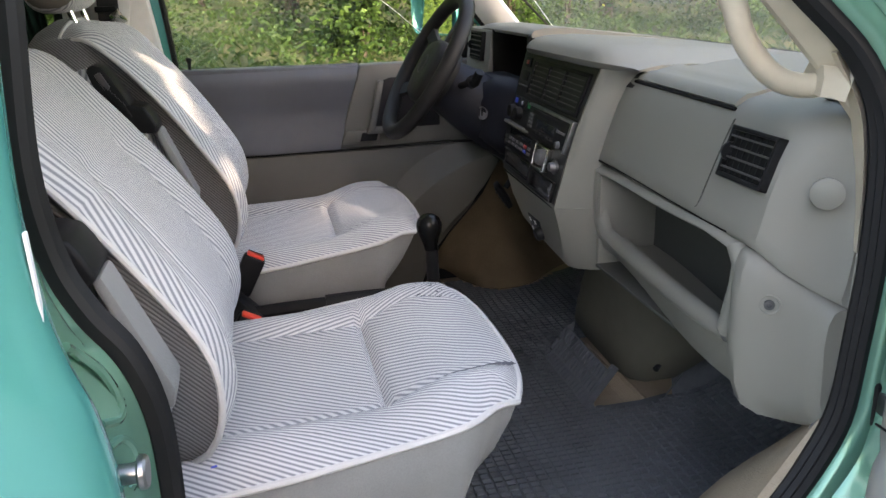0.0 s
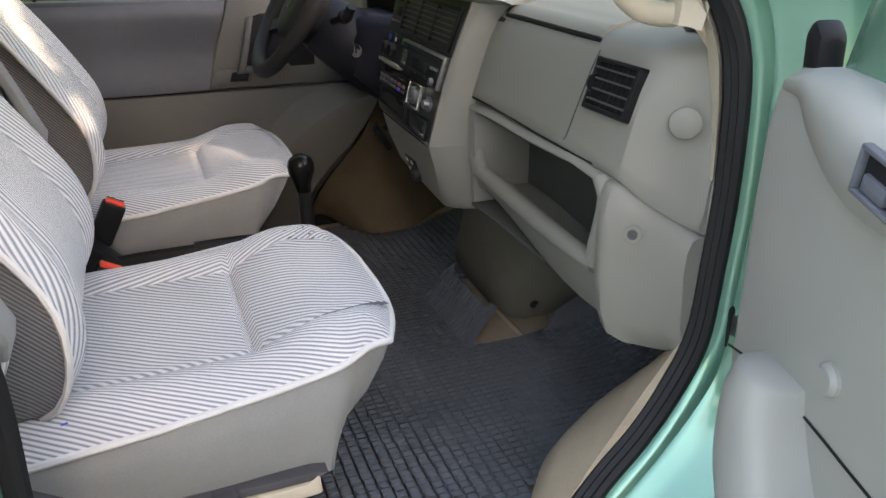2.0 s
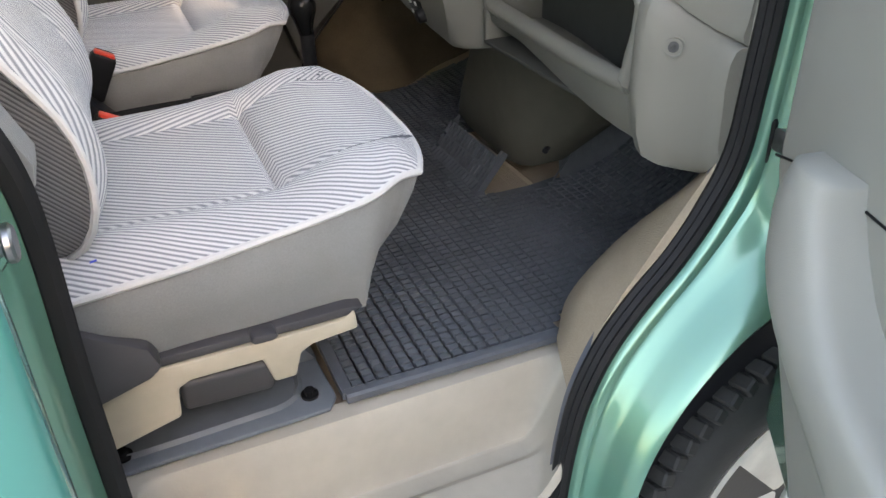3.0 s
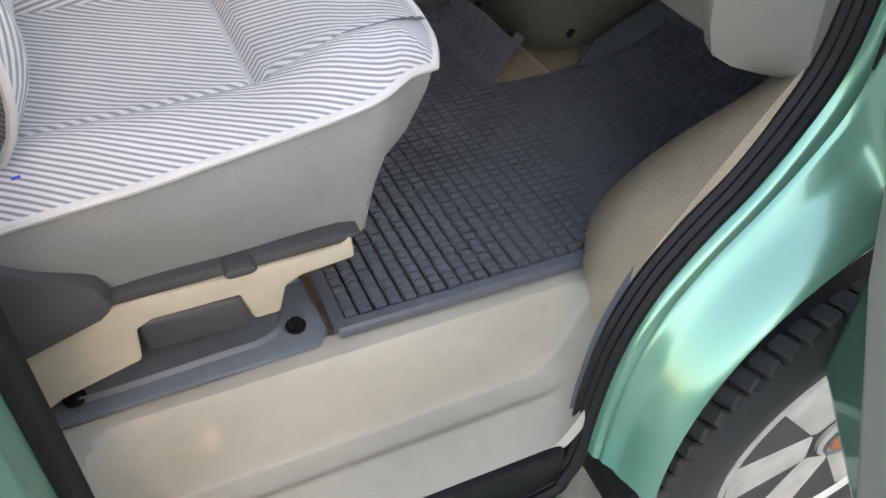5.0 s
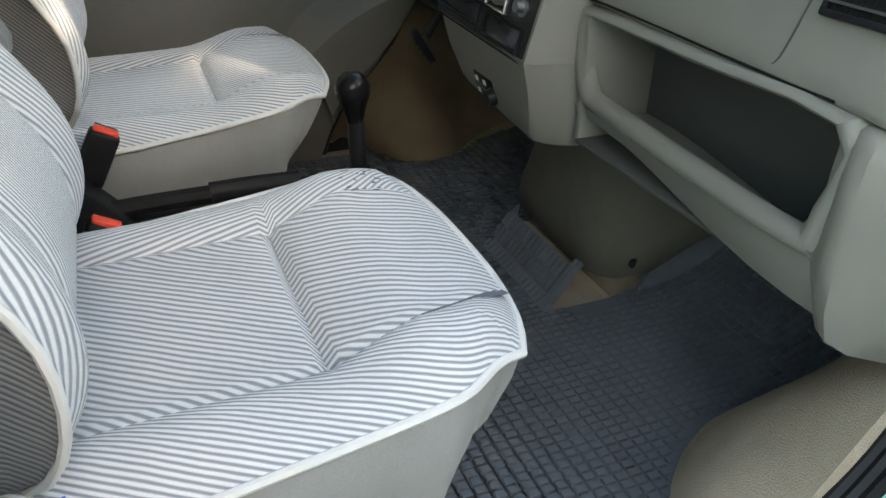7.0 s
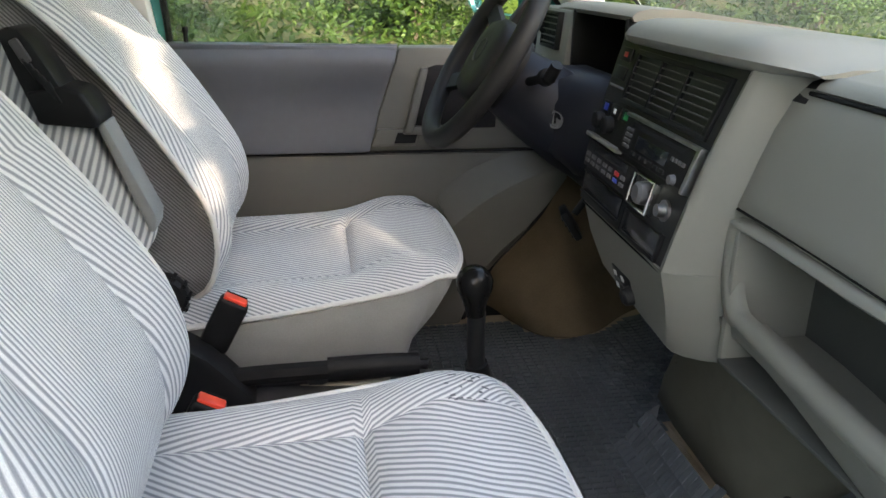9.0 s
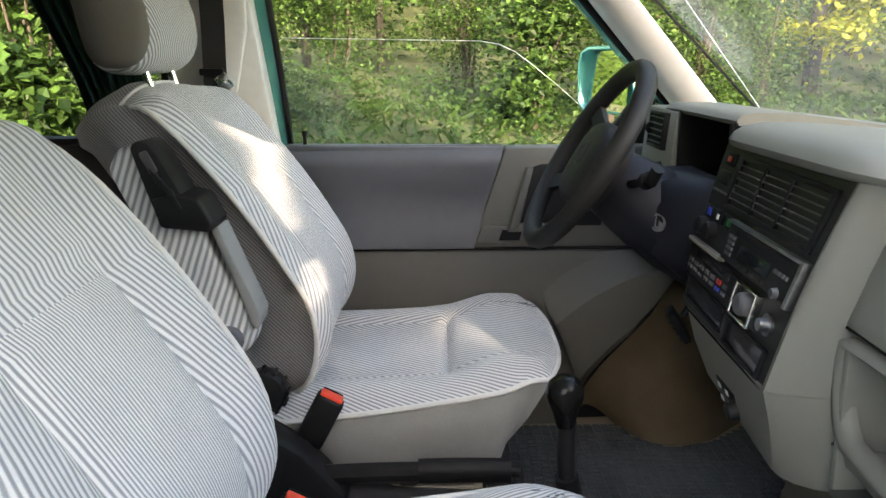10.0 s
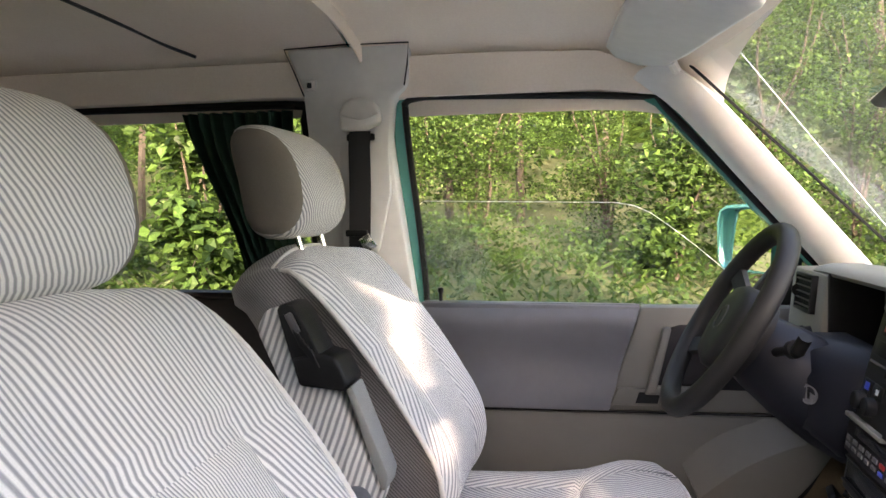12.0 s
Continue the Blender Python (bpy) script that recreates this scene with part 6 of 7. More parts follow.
part("mirror_glass", ([p + MNRM * (0.010 - 0.20 * (p - MC).dot(MTAN) - 0.08 * (p.z - MC.z)) for p in mq(0.94, 0.0)], [tuple(range(10))]), "mirror", om)
part("arm", box(0.30, 0.34, 0.78, 0.95, 1.21, 1.245, 0.01), "black", om)
part("foot_plate", prism([(0.20, 1.17), (0.33, 1.17), (0.33, 1.30), (0.30, 1.30)], "y", 0.775, 0.80, 0.004), "black", om)

an = thing("antenna", "thin bright aerial rod outside the windscreen", "antenna")
part("rod", cyl((0.21, 0.86, 1.745), (0.64, 0.86, 1.195), 0.0010, n=6), "white", an)
part("base", cyl((0.64, 0.86, 1.195), (0.68, 0.86, 1.15), 0.010, n=10), "black", an)

# ---- seat belt on the far B pillar ----
sb = thing("seat_belt", "black seat belt hanging from a beige pillar guide", "seat belt")
yb = side_y(1.5) - 0.055
part("guide_cover", prism([(-0.650, 1.566), (-0.652, 1.600), (-0.643, 1.624), (-0.622, 1.636), (-0.590, 1.636), (-0.568, 1.624), (-0.558, 1.600), (-0.558, 1.582), (-0.60, 1.566)], "y", yb - 0.016, yb + 0.03, 0.010, 3), "pillar", sb, "pale height adjuster cover", 50)
part("cover_fold", tube(smooth([(-0.645, yb - 0.0165, 1.600), (-0.60, yb - 0.019, 1.588), (-0.562, yb - 0.0165, 1.602)], 4), 0.0022, 6), "pillar", sb)
part("adjuster_rail", prism([(-0.655, 1.30), (-0.66, 1.60), (-0.64, 1.635), (-0.565, 1.635), (-0.548, 1.60), (-0.545, 1.43), (-0.575, 1.30)], "y", yb + 0.014, yb + 0.03, 0.006), "pillar", sb)
part("slot", box(-0.636, -0.574, yb - 0.008, yb + 0.002, 1.545, 1.560, 0.003), "black", sb)
part("webbing", loft([[(x - 0.024, y, z), (x + 0.024, y, z), (x + 0.024, y + 0.002, z), (x - 0.024, y + 0.002, z)] for x, y, z in ((-0.605, yb - 0.010, 1.565), (-0.606, yb - 0.014, 1.53), (-0.608, yb - 0.006, 1.44), (-0.612, yb, 1.36), (-0.618, yb + 0.004, 1.20), (-0.625, yb + 0.01, 0.90))]), "belt", sb, "black webbing")
part("tongue", box(-0.640, -0.592, yb - 0.018, yb - 0.002, 1.338, 1.352, 0.003), "black", sb)
part("tongue_plate", moved(box(-0.014, 0.014, -0.002, 0.002, -0.035, 0.0, 0.002), pose(-0.600, yb - 0.018, 1.338, 0, -35, 0)), "chrome", sb)
ch = thing("coat_hook", "small beige coat hook on the roof trim", "hook")
part("plate", box(-0.725, -0.700, side_y(1.65) - 0.048, side_y(1.65) - 0.036, 1.655, 1.678, 0.004), "pillar", ch)
part("hook_slot", box(-0.718, -0.708, side_y(1.65) - 0.050, side_y(1.65) - 0.045, 1.660, 1.672, 0.001), "dark", ch)

# ---- sun visor, inside mirror ----
vs = thing("sun_visor", "pale grey sun visor folded against the headliner", "sun visor")
vc = [(0.030, 0.590, 1.672), (-0.020, 0.612, 1.680), (-0.068, 0.575, 1.692), (-0.086, 0.510, 1.700), (-0.075, 0.30, 1.705), (-0.055, 0.10, 1.705), (-0.03, 0.07, 1.704), (0.085, 0.07, 1.668), (0.104, 0.11, 1.662), (0.055, 0.46, 1.668)]
vcc = sum((Vector(v) for v in vc), Vector()) / len(vc)
part("blade", loft([[vcc.lerp(Vector(v), k) + Vector((0.35, 0, 0.93)) * d for v in vc] for k, d in ((0.9, -0.012), (0.985, -0.009), (1.0, 0.0), (0.985, 0.009), (0.9, 0.012))]), "pillar", vs, "", 70)
part("hinge", tube(smooth([(0.060, 0.64, 1.650), (0.046, 0.60, 1.662), (0.034, 0.56, 1.670)], 4), 0.010, 8), "pillar", vs)
rvm = thing("inside_mirror", "black rear-view mirror at the windscreen", "mirror")
part("housing", moved(box(-0.015, 0.015, -0.115, 0.115, -0.033, 0.033, 0.012, 3), pose(0.215, -0.03, 1.545, 0, 8, -12)), "black", rvm)
part("mirror_glass", moved(box(-0.0170, -0.0155, -0.107, 0.107, -0.027, 0.027, 0.0), pose(0.215, -0.03, 1.545, 0, 8, -12)), "mirror", rvm)
part("stem", cyl((0.225, -0.02, 1.57), (0.235, -0.01, 1.66), 0.008), "black", rvm)

# ---- grab handle on the near A pillar ----
gh = thing("grab_handle", "beige plastic grab handle on the windscreen pillar", "grab handle")
part("grip", sweep(smooth([(0.03, -0.60, 1.55), (0.12, -0.622, 1.470), (0.188, -0.645, 1.400), (0.212, -0.655, 1.356), (0.222, -0.659, 1.327), (0.239, -0.660, 1.300), (0.267, -0.662, 1.274), (0.298, -0.666, 1.263), (0.330, -0.676, 1.264)], 5), circle(0.0115, 12, 0.0135)), "beige", gh)
part("foot", sweep([(0.312, -0.668, 1.270), (0.330, -0.674, 1.268), (0.345, -0.686, 1.264)], [(-0.030, -0.016), (-0.030, 0.004), (-0.022, 0.016), (0.022, 0.016), (0.030, 0.004), (0.030, -0.016)]), "beige", gh, "ribbed foot", 50)
for k in (-0.016, 0.0, 0.016):
    part("rib", tube([(0.316 + 0.3 * k, -0.671, 1.286 + k * 0.2), (0.330, -0.678, 1.284 + k), (0.342, -0.688, 1.276 + k)], 0.0022, 6), "beige", gh)
tp = [[(x, y - 0.012, z), (x + 0.030, y + 0.012, z + 0.005), (x + 0.034, y + 0.020, z + 0.005), (x + 0.012, y + 0.020, z)] for x, y, z in smooth([(0.305, -0.695, 1.300), (0.338, -0.702, 1.24), (0.350, -0.705, 1.18), (0.355, -0.706, 1.12), (0.357, -0.706, 1.079)], 4)]
tagged(mesh("trim", *loft(tp), "beige"), "beige lower pillar trim strip", "trim", kind="structure")
tagged(mesh("trim", *box(0.362, 0.386, -0.715, -0.685, 0.86, 1.078, 0.004), "dash"), "grey lower pillar strip beside the dash", "trim", kind="structure")

# ---- near door, standing open ----
HX, HY = 0.313, -0.860
DU, DN = Vector((-0.29, -0.957, 0)), Vector((0.957, -0.29, 0))  # along the door, and outwards through it
DM = Matrix(((DU.x, DN.x, 0, HX), (DU.y, DN.y, 0, HY), (0, 0, 1, -0.008), (0, 0, 0, 1)))
d2 = tagged(new("door_2"), "passenger door standing open with grey trim", "door", kind="structure")
def op(name, vf, m, label="", parent=None, sharp=40):
    return part(name, moved(vf, DM), m, parent or d2, label, sharp)


op("shell", prism([(-0.030, 0.56), (-0.035, 1.20), (1.02, 1.20), (1.02, 0.42), (0.30, 0.40), (0.10, 0.47)], "y", 0.045, 0.14, 0.02), "paint_in", "green painted door shell")
op("panel", prism([(-0.050, 0.92), (-0.054, 1.10), (-0.052, 1.18), (-0.040, 1.226), (-0.015, 1.241), (0.03, 1.246), (0.08, 1.243), (0.14, 1.222), (0.98, 1.205), (0.98, 0.50), (0.16, 0.50), (0.02, 0.74)], "y", 0.0, 0.06, 0.018, 4), "door_skylit", "grey plastic door panel")
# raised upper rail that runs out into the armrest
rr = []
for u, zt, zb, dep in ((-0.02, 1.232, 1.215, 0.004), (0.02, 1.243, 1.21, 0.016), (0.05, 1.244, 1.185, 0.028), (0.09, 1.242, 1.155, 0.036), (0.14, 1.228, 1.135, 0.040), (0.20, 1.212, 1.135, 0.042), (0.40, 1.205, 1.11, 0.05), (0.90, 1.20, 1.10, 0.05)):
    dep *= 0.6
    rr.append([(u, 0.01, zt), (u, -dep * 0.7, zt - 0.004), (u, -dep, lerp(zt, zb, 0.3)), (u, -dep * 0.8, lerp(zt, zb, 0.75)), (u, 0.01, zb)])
op("rail", loft([[tuple(p) for p in r] for r in zip(*[smooth(list(c), 4) for c in zip(*rr)])]), "door_skylit", "raised grey rail", sharp=85)
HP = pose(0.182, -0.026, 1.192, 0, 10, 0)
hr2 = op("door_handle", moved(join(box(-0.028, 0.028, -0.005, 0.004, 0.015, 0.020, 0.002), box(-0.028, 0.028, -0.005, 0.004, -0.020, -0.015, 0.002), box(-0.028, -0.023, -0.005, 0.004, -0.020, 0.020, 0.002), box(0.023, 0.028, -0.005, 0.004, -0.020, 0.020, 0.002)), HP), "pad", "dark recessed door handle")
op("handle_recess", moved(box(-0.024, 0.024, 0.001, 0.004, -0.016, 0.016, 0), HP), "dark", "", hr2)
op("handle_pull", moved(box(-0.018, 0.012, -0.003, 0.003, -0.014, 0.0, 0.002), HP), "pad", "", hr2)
op("screw_cap", lathe((0.139, 0.002, 1.001), (0, -1, 0), [(0, 0.015), (0.006, 0.015), (0.010, 0.011), (0.0105, 0)], 20), "door_skylit", "round grey screw cap")
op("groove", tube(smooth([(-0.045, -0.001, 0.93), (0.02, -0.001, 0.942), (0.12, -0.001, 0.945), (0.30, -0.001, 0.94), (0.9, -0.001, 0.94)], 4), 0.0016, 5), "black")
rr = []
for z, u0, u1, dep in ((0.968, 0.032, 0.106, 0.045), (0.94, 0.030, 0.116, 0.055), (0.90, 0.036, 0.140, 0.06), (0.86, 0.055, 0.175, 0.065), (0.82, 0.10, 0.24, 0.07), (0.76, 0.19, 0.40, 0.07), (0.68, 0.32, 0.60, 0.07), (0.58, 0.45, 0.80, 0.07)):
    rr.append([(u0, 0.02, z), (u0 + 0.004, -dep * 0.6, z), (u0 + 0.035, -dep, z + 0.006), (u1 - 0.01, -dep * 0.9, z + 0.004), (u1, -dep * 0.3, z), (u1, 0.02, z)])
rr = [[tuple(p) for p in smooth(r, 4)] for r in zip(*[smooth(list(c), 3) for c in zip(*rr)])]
op("door_pocket", loft(rr), "door_skylit", "map pocket in plastic lightened for skylight", sharp=75)
# window frame of the open door: green post with black run and glass
op("frame_post", prism([(0.01, 1.23), (0.095, 1.23), (0.115, 1.38), (0.33, 1.66), (0.27, 1.68), (0.07, 1.42)], "y", 0.03, 0.09, 0.008), "paint_in", "green window frame post")
op("frame_top", prism([(0.24, 1.68), (0.30, 1.655), (0.90, 1.665), (0.97, 1.20), (1.02, 1.20), (0.95, 1.71), (0.30, 1.70)], "y", 0.03, 0.08, 0.004), "paint_in")
op("glass_run", prism([(0.100, 1.22), (0.140, 1.22), (0.152, 1.36), (0.34, 1.62), (0.33, 1.65), (0.118, 1.38)], "y", 0.025, 0.085, 0.004), "rubber", "black window channel")
op("belt_strip", box(0.10, 0.97, 0.005, 0.05, 1.205, 1.228, 0.004), "rubber", "black belt strip")
gp = op("pane", ([(0.10, 0.055, 1.22), (0.97, 0.055, 1.22), (0.90, 0.055, 1.66), (0.31, 0.055, 1.64)], [(0, 1, 2, 3)]), "glass")
gp.visible_shadow = False
op("hinge_boss", prism([(-0.02, 1.225), (-0.025, 1.27), (-0.012, 1.285), (0.004, 1.27), (0.006, 1.235)], "y", 0.012, 0.04, 0.006), "black", "dark corner cap")
cs_ = thing("door_cable", "black ribbed rubber cable sleeve between door and jamb", "cable sleeve")
pth = smooth([(0.395, -0.745, 0.96), (0.412, -0.775, 0.96), (0.41, -0.815, 0.958), (0.39, -0.86, 0.958)], 8)
part("sleeve", loft([[Vector(p) + Vector((0, 0, 1)) * (math.cos(a) * rr2) + Vector((0.7, 0.5, 0)) * (math.sin(a) * rr2 * 0.9) for a in np.linspace(0, 2 * math.pi, 14, endpoint=False)] for p, rr2 in [(p, 0.020 + 0.004 * (i % 2)) for i, p in enumerate(pth)]]), "rubber", cs_, "", 80)
dc = thing("door_check", "dark steel door check strap in the hinge gap", "door check")
part("strap", box(0.375, 0.40, -0.84, -0.75, 0.895, 0.925, 0.004), "steel", dc)
part("block", box(0.372, 0.40, -0.765, -0.738, 0.875, 0.935, 0.006), "black", dc)
hn = thing("striker_bracket", "rusty orange bracket in a black opening of the jamb", "bracket")
part("surround", tube([(0.397 + 0.010 * a, -0.748 + 0.004 * a, 0.832 + 0.022 * b) for a, b in circle(1.0, 14)], 0.005, 6, True, ref=(0, 1, 0)), "black", hn)
part("insert", box(0.388, 0.406, -0.752, -0.742, 0.814, 0.852, 0.004), "orange", hn)

# ---- front wheel in its arch ----
wh = thing("front_wheel", "front wheel with worn tyre and silver alloy rim", "wheel")
WX, WZ, WY = 0.505, 0.335, -0.755
TYR = [(-0.10, 0.20), (-0.095, 0.235), (-0.088, 0.275), (-0.070, 0.305), (-0.05, 0.318), (0.05, 0.318), (0.075, 0.312), (0.090, 0.295), (0.100, 0.262), (0.096, 0.225), (0.085, 0.205)]
ty = part("tyre", lathe((WX, WY, WZ), (0, -1, 0), TYR, 64), "tyre", wh, "black tyre", 50)
for i in range(72):
    a = 2 * math.pi * i / 72
    blk = box(-0.011, 0.011, -0.094, -0.062, 0.300, 0.322, 0.003, 1)
    part("tread_block", moved(blk, Matrix.Translation((WX, WY, WZ)) @ Matrix.Rotation(a, 4, "Y") @ Matrix.Rotation(radians(14), 4, "Z")), "tyre", ty)
rim = part("rim", lathe((WX, WY, WZ), (0, -1, 0), [(-0.06, 0.19), (0.075, 0.205), (0.090, 0.208), (0.093, 0.200), (0.080, 0.190), (0.045, 0.178), (0.040, 0.10), (0.05, 0.06), (0.05, 0.0)], 48), "silver", wh, "silver rim", 40)
for i in range(6):
    a = 2 * math.pi * i / 6 + 0.4
    part("spoke", moved(prism([(-0.035, 0.045), (0.035, 0.045), (0.05, 0.192), (-0.05, 0.192)], "y", -0.088, -0.055, 0.012), Matrix.Translation((WX, WY, WZ)) @ Matrix.Rotation(a, 4, "Y")), "silver", rim)
part("hub_cap", lathe((WX, WY - 0.085, WZ), (0, -1, 0), [(0, 0.040), (0.006, 0.040), (0.009, 0.034), (0.010, 0)], 24), "silver", rim)
part("hub_mark", lathe((WX, WY - 0.0955, WZ), (0, -1, 0), [(0, 0.024), (0.0008, 0.024), (0.0009, 0.0)], 20), "orange", rim, "small red and yellow badge")
part("hub_ring", tube([(WX + 0.031 * a, WY - 0.0955, WZ + 0.031 * b) for a, b in circle(1.0, 24)], 0.0025, 6, True, ref=(0, 1, 0)), "greyprint", rim)
tagged(mesh("wheel_well", *lathe((WX + 0.02, -0.665, WZ + 0.025), (0, -1, 0), [(0.0, 0.0), (0.0, 0.33), (0.02, 0.35), (0.155, 0.355)], 48), "dark"), "dark wheel well liner", "wheel well", kind="structure")


# ---- woodland on the far side ----
rng = np.random.default_rng(7)


def leaves(pts, size, jitter=0.5, flat=0.5):
    """A folded four-point leaf at every point; returns vertices and faces."""
    n = len(pts)
    pts = np.asarray(pts)
    s = size * (1 - jitter / 2 + jitter * rng.random(n))[:, None]
    d = rng.normal(size=(n, 3))
    d[:, 2] = d[:, 2] * 0.5 - 0.25
    d /= np.linalg.norm(d, axis=1)[:, None]
    up = rng.normal(size=(n, 3)) * flat
    up[:, 2] += 1
    w = np.cross(d, up)
    w /= np.linalg.norm(w, axis=1)[:, None]
    nn = np.cross(w, d)
    a, b = pts, pts + d * s
    m1 = pts + d * s * 0.42 + w * s * 0.36 + nn * s * 0.10
    m2 = pts + d * s * 0.42 - w * s * 0.36 + nn * s * 0.10
    V = np.stack([a, m1, b, m2], 1).reshape(-1, 3)
    F = np.arange(4 * n).reshape(n, 4)
    return V, np.concatenate([F[:, [0, 1, 2]], F[:, [0, 2, 3]]])


def fast_mesh(name, V, F, m, parent=None):
    me = bpy.data.meshes.new(name)
    me.from_pydata(np.asarray(V).tolist(), [], np.asarray(F).tolist())
    me.materials.append(M[m])
    ob = new(name, me)
    if parent is not None:
        ob.parent = parent
    return ob


def woody(name, x, y, h, spread, n, size, m, label, group, base=0.0, trunk=0.03, stems=4):
    """A shrub or tree: bent stems with side twigs and leaf clumps along them."""
    z0 = ground_z(x, y) - 0.05
    t = thing(name, label, "tree" if name == "tree" else "shrub", group)
    pts = []
    for k in range(stems):
        ang = rng.random() * 6.28
        tipx, tipy = math.cos(ang) * spread * (0.2 + 0.6 * rng.random()), math.sin(ang) * spread * (0.2 + 0.6 * rng.random())
        if stems == 1:
            tipx, tipy = 0.3 * tipx, 0.3 * tipy
        hh = h * (0.75 + 0.3 * rng.random())
        path = [(x + tipx * s ** 1.4 + 0.06 * rng.normal() * s, y + tipy * s ** 1.4 + 0.06 * rng.normal() * s, z0 + hh * s) for s in np.linspace(0, 1, 7)]
        pp = smooth(path, 3)
        r0 = trunk
        part("trunk" if stems == 1 else "stem", loft([[Vector(p) + Vector((math.cos(a), math.sin(a), 0)) * (r0 * (1 - 0.85 * i / len(pp))) for a in np.linspace(0, 2 * math.pi, 6, endpoint=False)] for i, p in enumerate(pp)]), "bark", t)
        nb = max(6, int(22 / stems) + 4)
        for b in range(nb):
            s = base + (1 - base) * rng.random() ** 0.8
            p = np.array(pp[int(s * (len(pp) - 1))])
            an2, rr3 = rng.random() * 6.28, spread * (0.25 + 0.6 * rng.random()) * (1.15 - 0.6 * s)
            q = p + np.array([math.cos(an2) * rr3, math.sin(an2) * rr3, 0.25 * rr3 * rng.normal() + 0.15 * rr3])
            if b % 3 == 0:
                part("limb", tube([p, (p + q) / 2 + np.array([0, 0, 0.08 * rr3]), q], max(0.004, trunk * 0.25), 5), "bark", t)
            k2 = max(4, int(n / stems / nb))
            f = rng.random(k2)[:, None] ** 0.7
            pts.append(p + (q - p) * f + rng.normal(size=(k2, 3)) * np.array([0.11, 0.11, 0.09]) * (0.5 + spread * 0.35))
    V, F = leaves(np.concatenate(pts), size)
    fast_mesh("crown", V, F, m, t)
    return t


# hedge of broad-leaved shrubs, then thin trees
for i, x in enumerate(np.arange(-6.5, 7.2, 0.95)):
    y = 6.0 + 0.7 * math.sin(i * 2.1) + 0.3 * rng.normal()
    woody("shrub", x + 0.2 * rng.normal(), y, 2.0 + 0.9 * rng.random(), 0.85, 11000, 0.034, "leaf", "broad-leaved green roadside shrub", "roadside shrubs", 0.02, 0.018, 5)
for x, y, h, size in ((-4.2, 4.3, 2.7, 0.11), (-3.0, 4.6, 2.9, 0.11), (-1.9, 4.5, 1.9, 0.066), (0.6, 5.2, 1.6, 0.066)):
    woody("shrub", x, y, h, 0.75, 3600, size, "leaf", "leafy maple shrub close to the track", "roadside shrubs", 0.05, 0.016, 5)
for i in range(15):
    x, y = -9 + 1.6 * i + 0.5 * rng.normal(), 8.3 + 1.4 * rng.random()
    woody("tree", x, y, 5.5 + 2.0 * rng.random(), 1.5, 10000, 0.050, "leaf", "thin young woodland tree with green leaves", "woodland trees", 0.12, 0.06, 1)
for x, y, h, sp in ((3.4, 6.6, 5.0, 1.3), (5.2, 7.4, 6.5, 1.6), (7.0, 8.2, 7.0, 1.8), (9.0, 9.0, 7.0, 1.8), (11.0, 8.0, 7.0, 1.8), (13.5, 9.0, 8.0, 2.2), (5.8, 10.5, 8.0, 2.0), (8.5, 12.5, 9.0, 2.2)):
    woody("tree", x, y, h, sp, 9000, 0.068, "leaf_y", "tree with sunlight painted into its yellow-green leaves", "sunlit trees", 0.10, 0.09, 1)
far = np.stack([rng.uniform(-26, 34, 110000), rng.uniform(10.5, 17, 110000), rng.uniform(0, 1, 110000) ** 0.9 * 13 + 1.0], 1)
V, F = leaves(far, 0.17)
tagged(fast_mesh("far_woods", V, F, "leaf"), "dense green woods behind the roadside", "woods", kind="stuff")
# plain sheet behind the trees; the dark of the woods is painted on
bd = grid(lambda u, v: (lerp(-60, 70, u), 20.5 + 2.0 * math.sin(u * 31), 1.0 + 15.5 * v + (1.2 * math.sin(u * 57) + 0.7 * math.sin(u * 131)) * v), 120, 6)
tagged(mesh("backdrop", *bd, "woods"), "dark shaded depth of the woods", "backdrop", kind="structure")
V, F = [], []
gx, gyy = rng.uniform(-9, 12, 9000), rng.uniform(2.4, 6.4, 9000)
for x, y in zip(gx, gyy):
    z = ground_z(x, y)
    k, h, a = len(V), 0.06 + 0.12 * rng.random(), rng.random() * 6.28
    dx, dy, lx, ly = math.cos(a) * 0.012, math.sin(a) * 0.012, 0.12 * rng.normal(), 0.12 * rng.normal()
    V += [(x - dx, y - dy, z), (x + dx, y + dy, z), (x + lx * 0.4 + dx, y + ly * 0.4 + dy, z + h * 0.6), (x + lx, y + ly, z + h)]
    F += [(k, k + 1, k + 2), (k, k + 2, k + 3)]
tagged(fast_mesh("grass", V, F, "grass"), "tall verge grass in front of the shrubs", "grass", kind="stuff")
herb = np.stack([rng.uniform(-9, 12, 26000), rng.uniform(3.2, 6.6, 26000), np.zeros(26000)], 1)
herb[:, 2] = [ground_z(x, y) + 0.05 + 0.35 * rng.random() ** 1.5 for x, y in herb[:, :2]]
V, F = leaves(herb, 0.050)
tagged(fast_mesh("undergrowth", V, F, "grass"), "low leafy undergrowth on the bank", "undergrowth", kind="stuff")
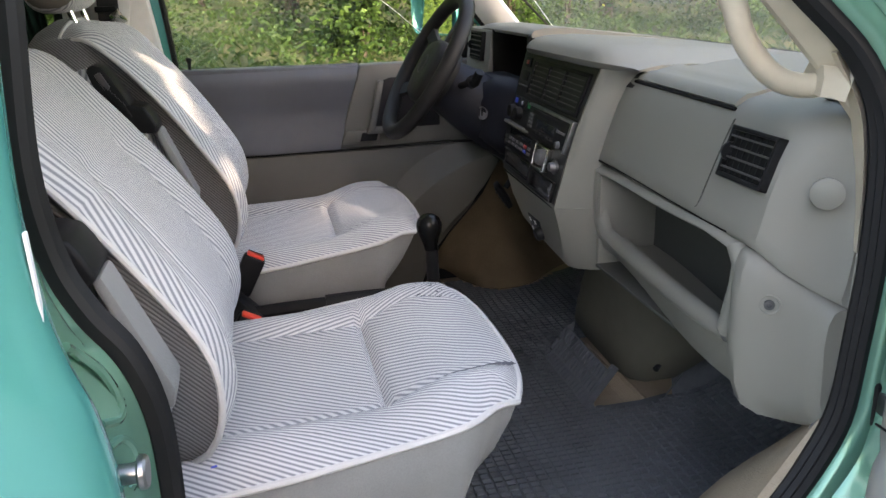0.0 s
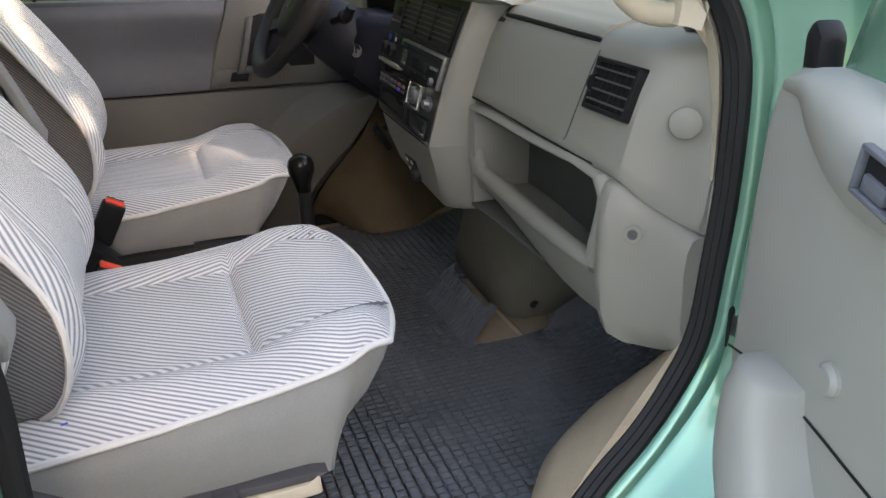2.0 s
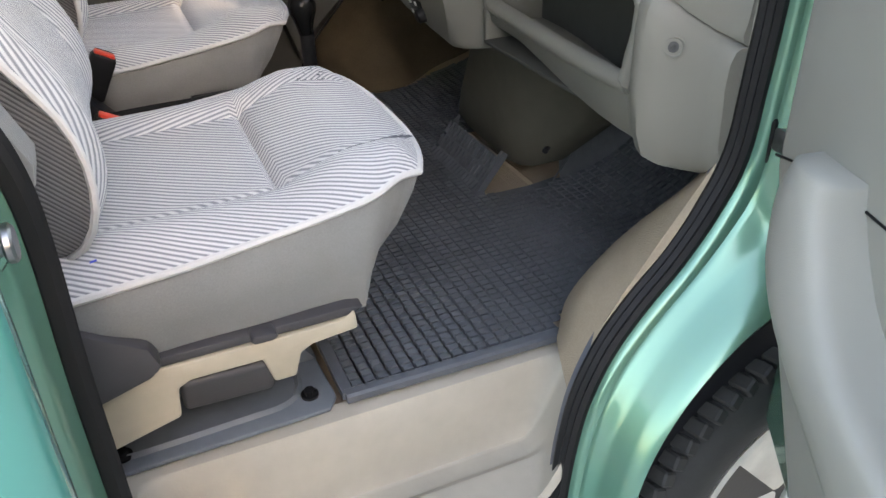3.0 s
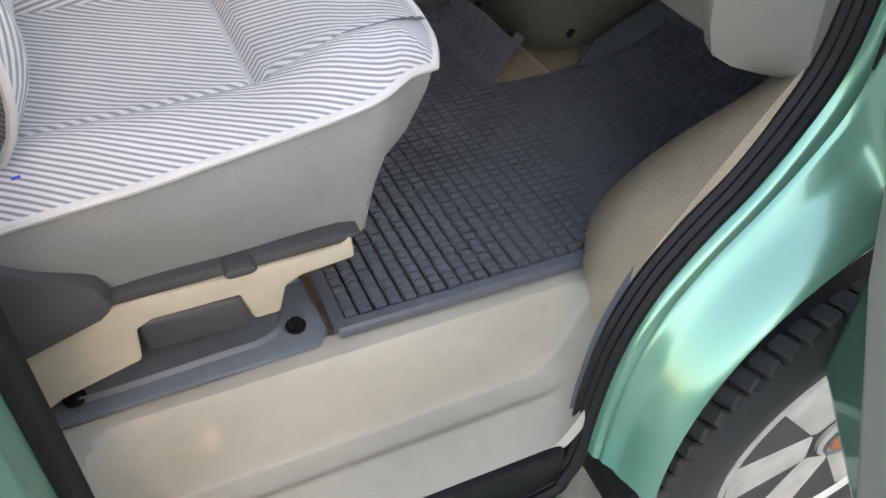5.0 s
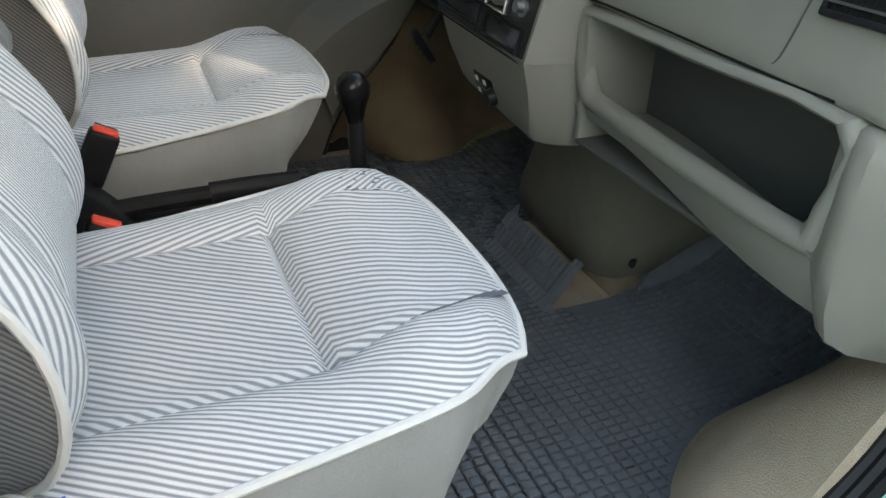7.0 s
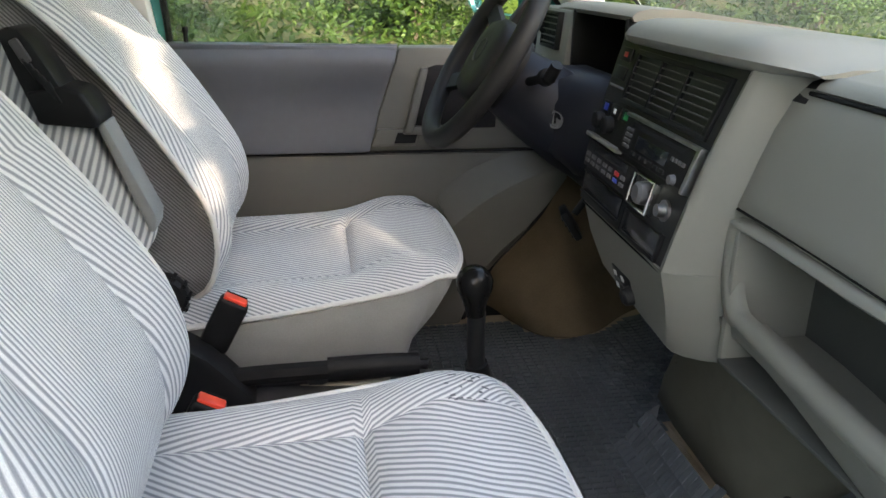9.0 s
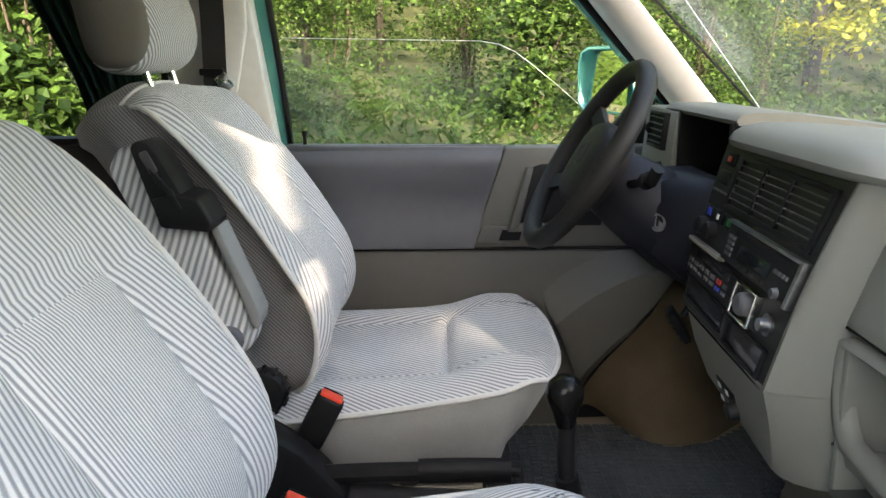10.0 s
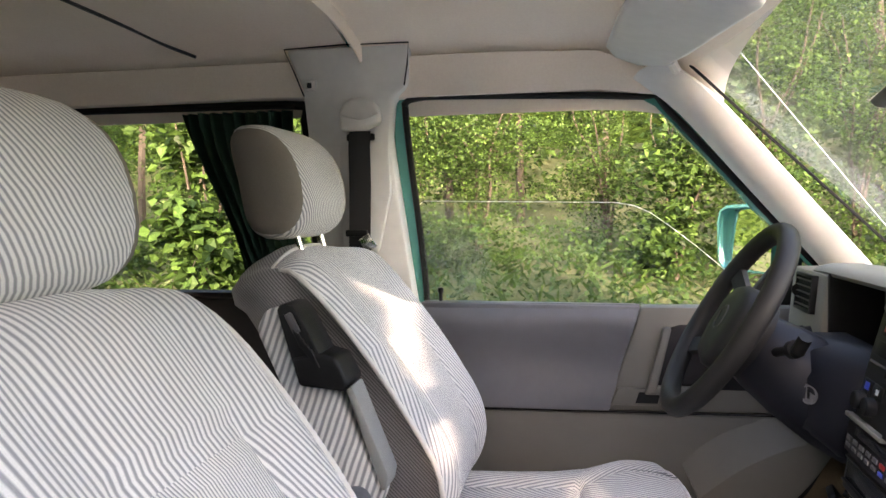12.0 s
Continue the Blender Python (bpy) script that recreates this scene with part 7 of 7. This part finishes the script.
# unseen hedge added behind the camera to screen low sky light below the sun
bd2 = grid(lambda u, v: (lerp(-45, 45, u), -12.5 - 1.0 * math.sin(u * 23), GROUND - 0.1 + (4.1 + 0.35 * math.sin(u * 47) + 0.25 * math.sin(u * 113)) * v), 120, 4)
tagged(mesh("backdrop", *bd2, "woods"), "added unseen hedge sheet that screens off low sky light", "backdrop", kind="structure")
hp = np.stack([rng.uniform(-20, 20, 13000), rng.uniform(-12.2, -10.8, 13000), rng.uniform(0.1, 4.3, 13000)], 1)
V, F = leaves(hp, 0.14)
tagged(fast_mesh("hedge", V, F, "leaf"), "added unseen leaves over the light-screening hedge sheet", "hedge", kind="stuff")
# unseen tree added towards the sun; its crown gap lights the far seat
E1 = Vector((math.sin(radians(-SUN_AZ)), math.cos(radians(-SUN_AZ)), 0))
E2 = sd.cross(E1)
GAP = [(-0.426, 1.460, 0.038), (-0.378, 1.385, 0.044), (-0.350, 1.310, 0.045), (-0.314, 1.190, 0.038), (-0.278, 1.080, 0.032), (-0.262, 0.985, 0.014), (-0.240, 0.915, 0.006), (-0.150, 0.925, 0.008), (-0.045, 0.942, 0.012), (0.055, 0.960, 0.028), (0.118, 0.952, 0.034)]
def gap_far(a, b):
    best = 9.0
    for (x1, y1, r1), (x2, y2, r2) in zip(GAP, GAP[1:]):
        t = min(1, max(0, ((a - x1) * (x2 - x1) + (b - y1) * (y2 - y1)) / ((x2 - x1) ** 2 + (y2 - y1) ** 2)))
        best = min(best, math.hypot(a - x1 - t * (x2 - x1), b - y1 - t * (y2 - y1)) - lerp(r1, r2, t))
    return best


tc0 = E2 * 1.15 + sd * 6.2
tr = thing("tree", "added unseen leafy tree that shapes the sunlight", "tree", "woodland trees")
part("trunk", loft([[Vector((tc0.x + 0.6 + 0.25 * s * math.sin(3 * s), tc0.y + 0.1 * s, lerp(GROUND - 0.1, tc0.z + 1.0, s))) + Vector((math.cos(a), math.sin(a), 0)) * lerp(0.16, 0.03, s) for a in np.linspace(0, 2 * math.pi, 8, endpoint=False)] for s in np.linspace(0, 1, 8)]), "bark", tr)
q = rng.normal(size=(90000, 3))
q /= np.linalg.norm(q, axis=1)[:, None]
q *= (rng.random(90000) ** 0.42)[:, None]
lump = 1 + 0.10 * np.sin(5 * q[:, 0] + 3 * q[:, 2]) + 0.08 * np.sin(9 * q[:, 1] + 4 * q[:, 2])
pts = np.array(tc0) + q * np.array([2.0, 1.6, 1.5]) * lump[:, None]
pts = pts[[gap_far(float(p @ np.array(E1)), float(p @ np.array(E2))) > 0.022 for p in pts]]
V, F = leaves(pts, 0.072)
fast_mesh("crown", V, F, "leaf", tr)
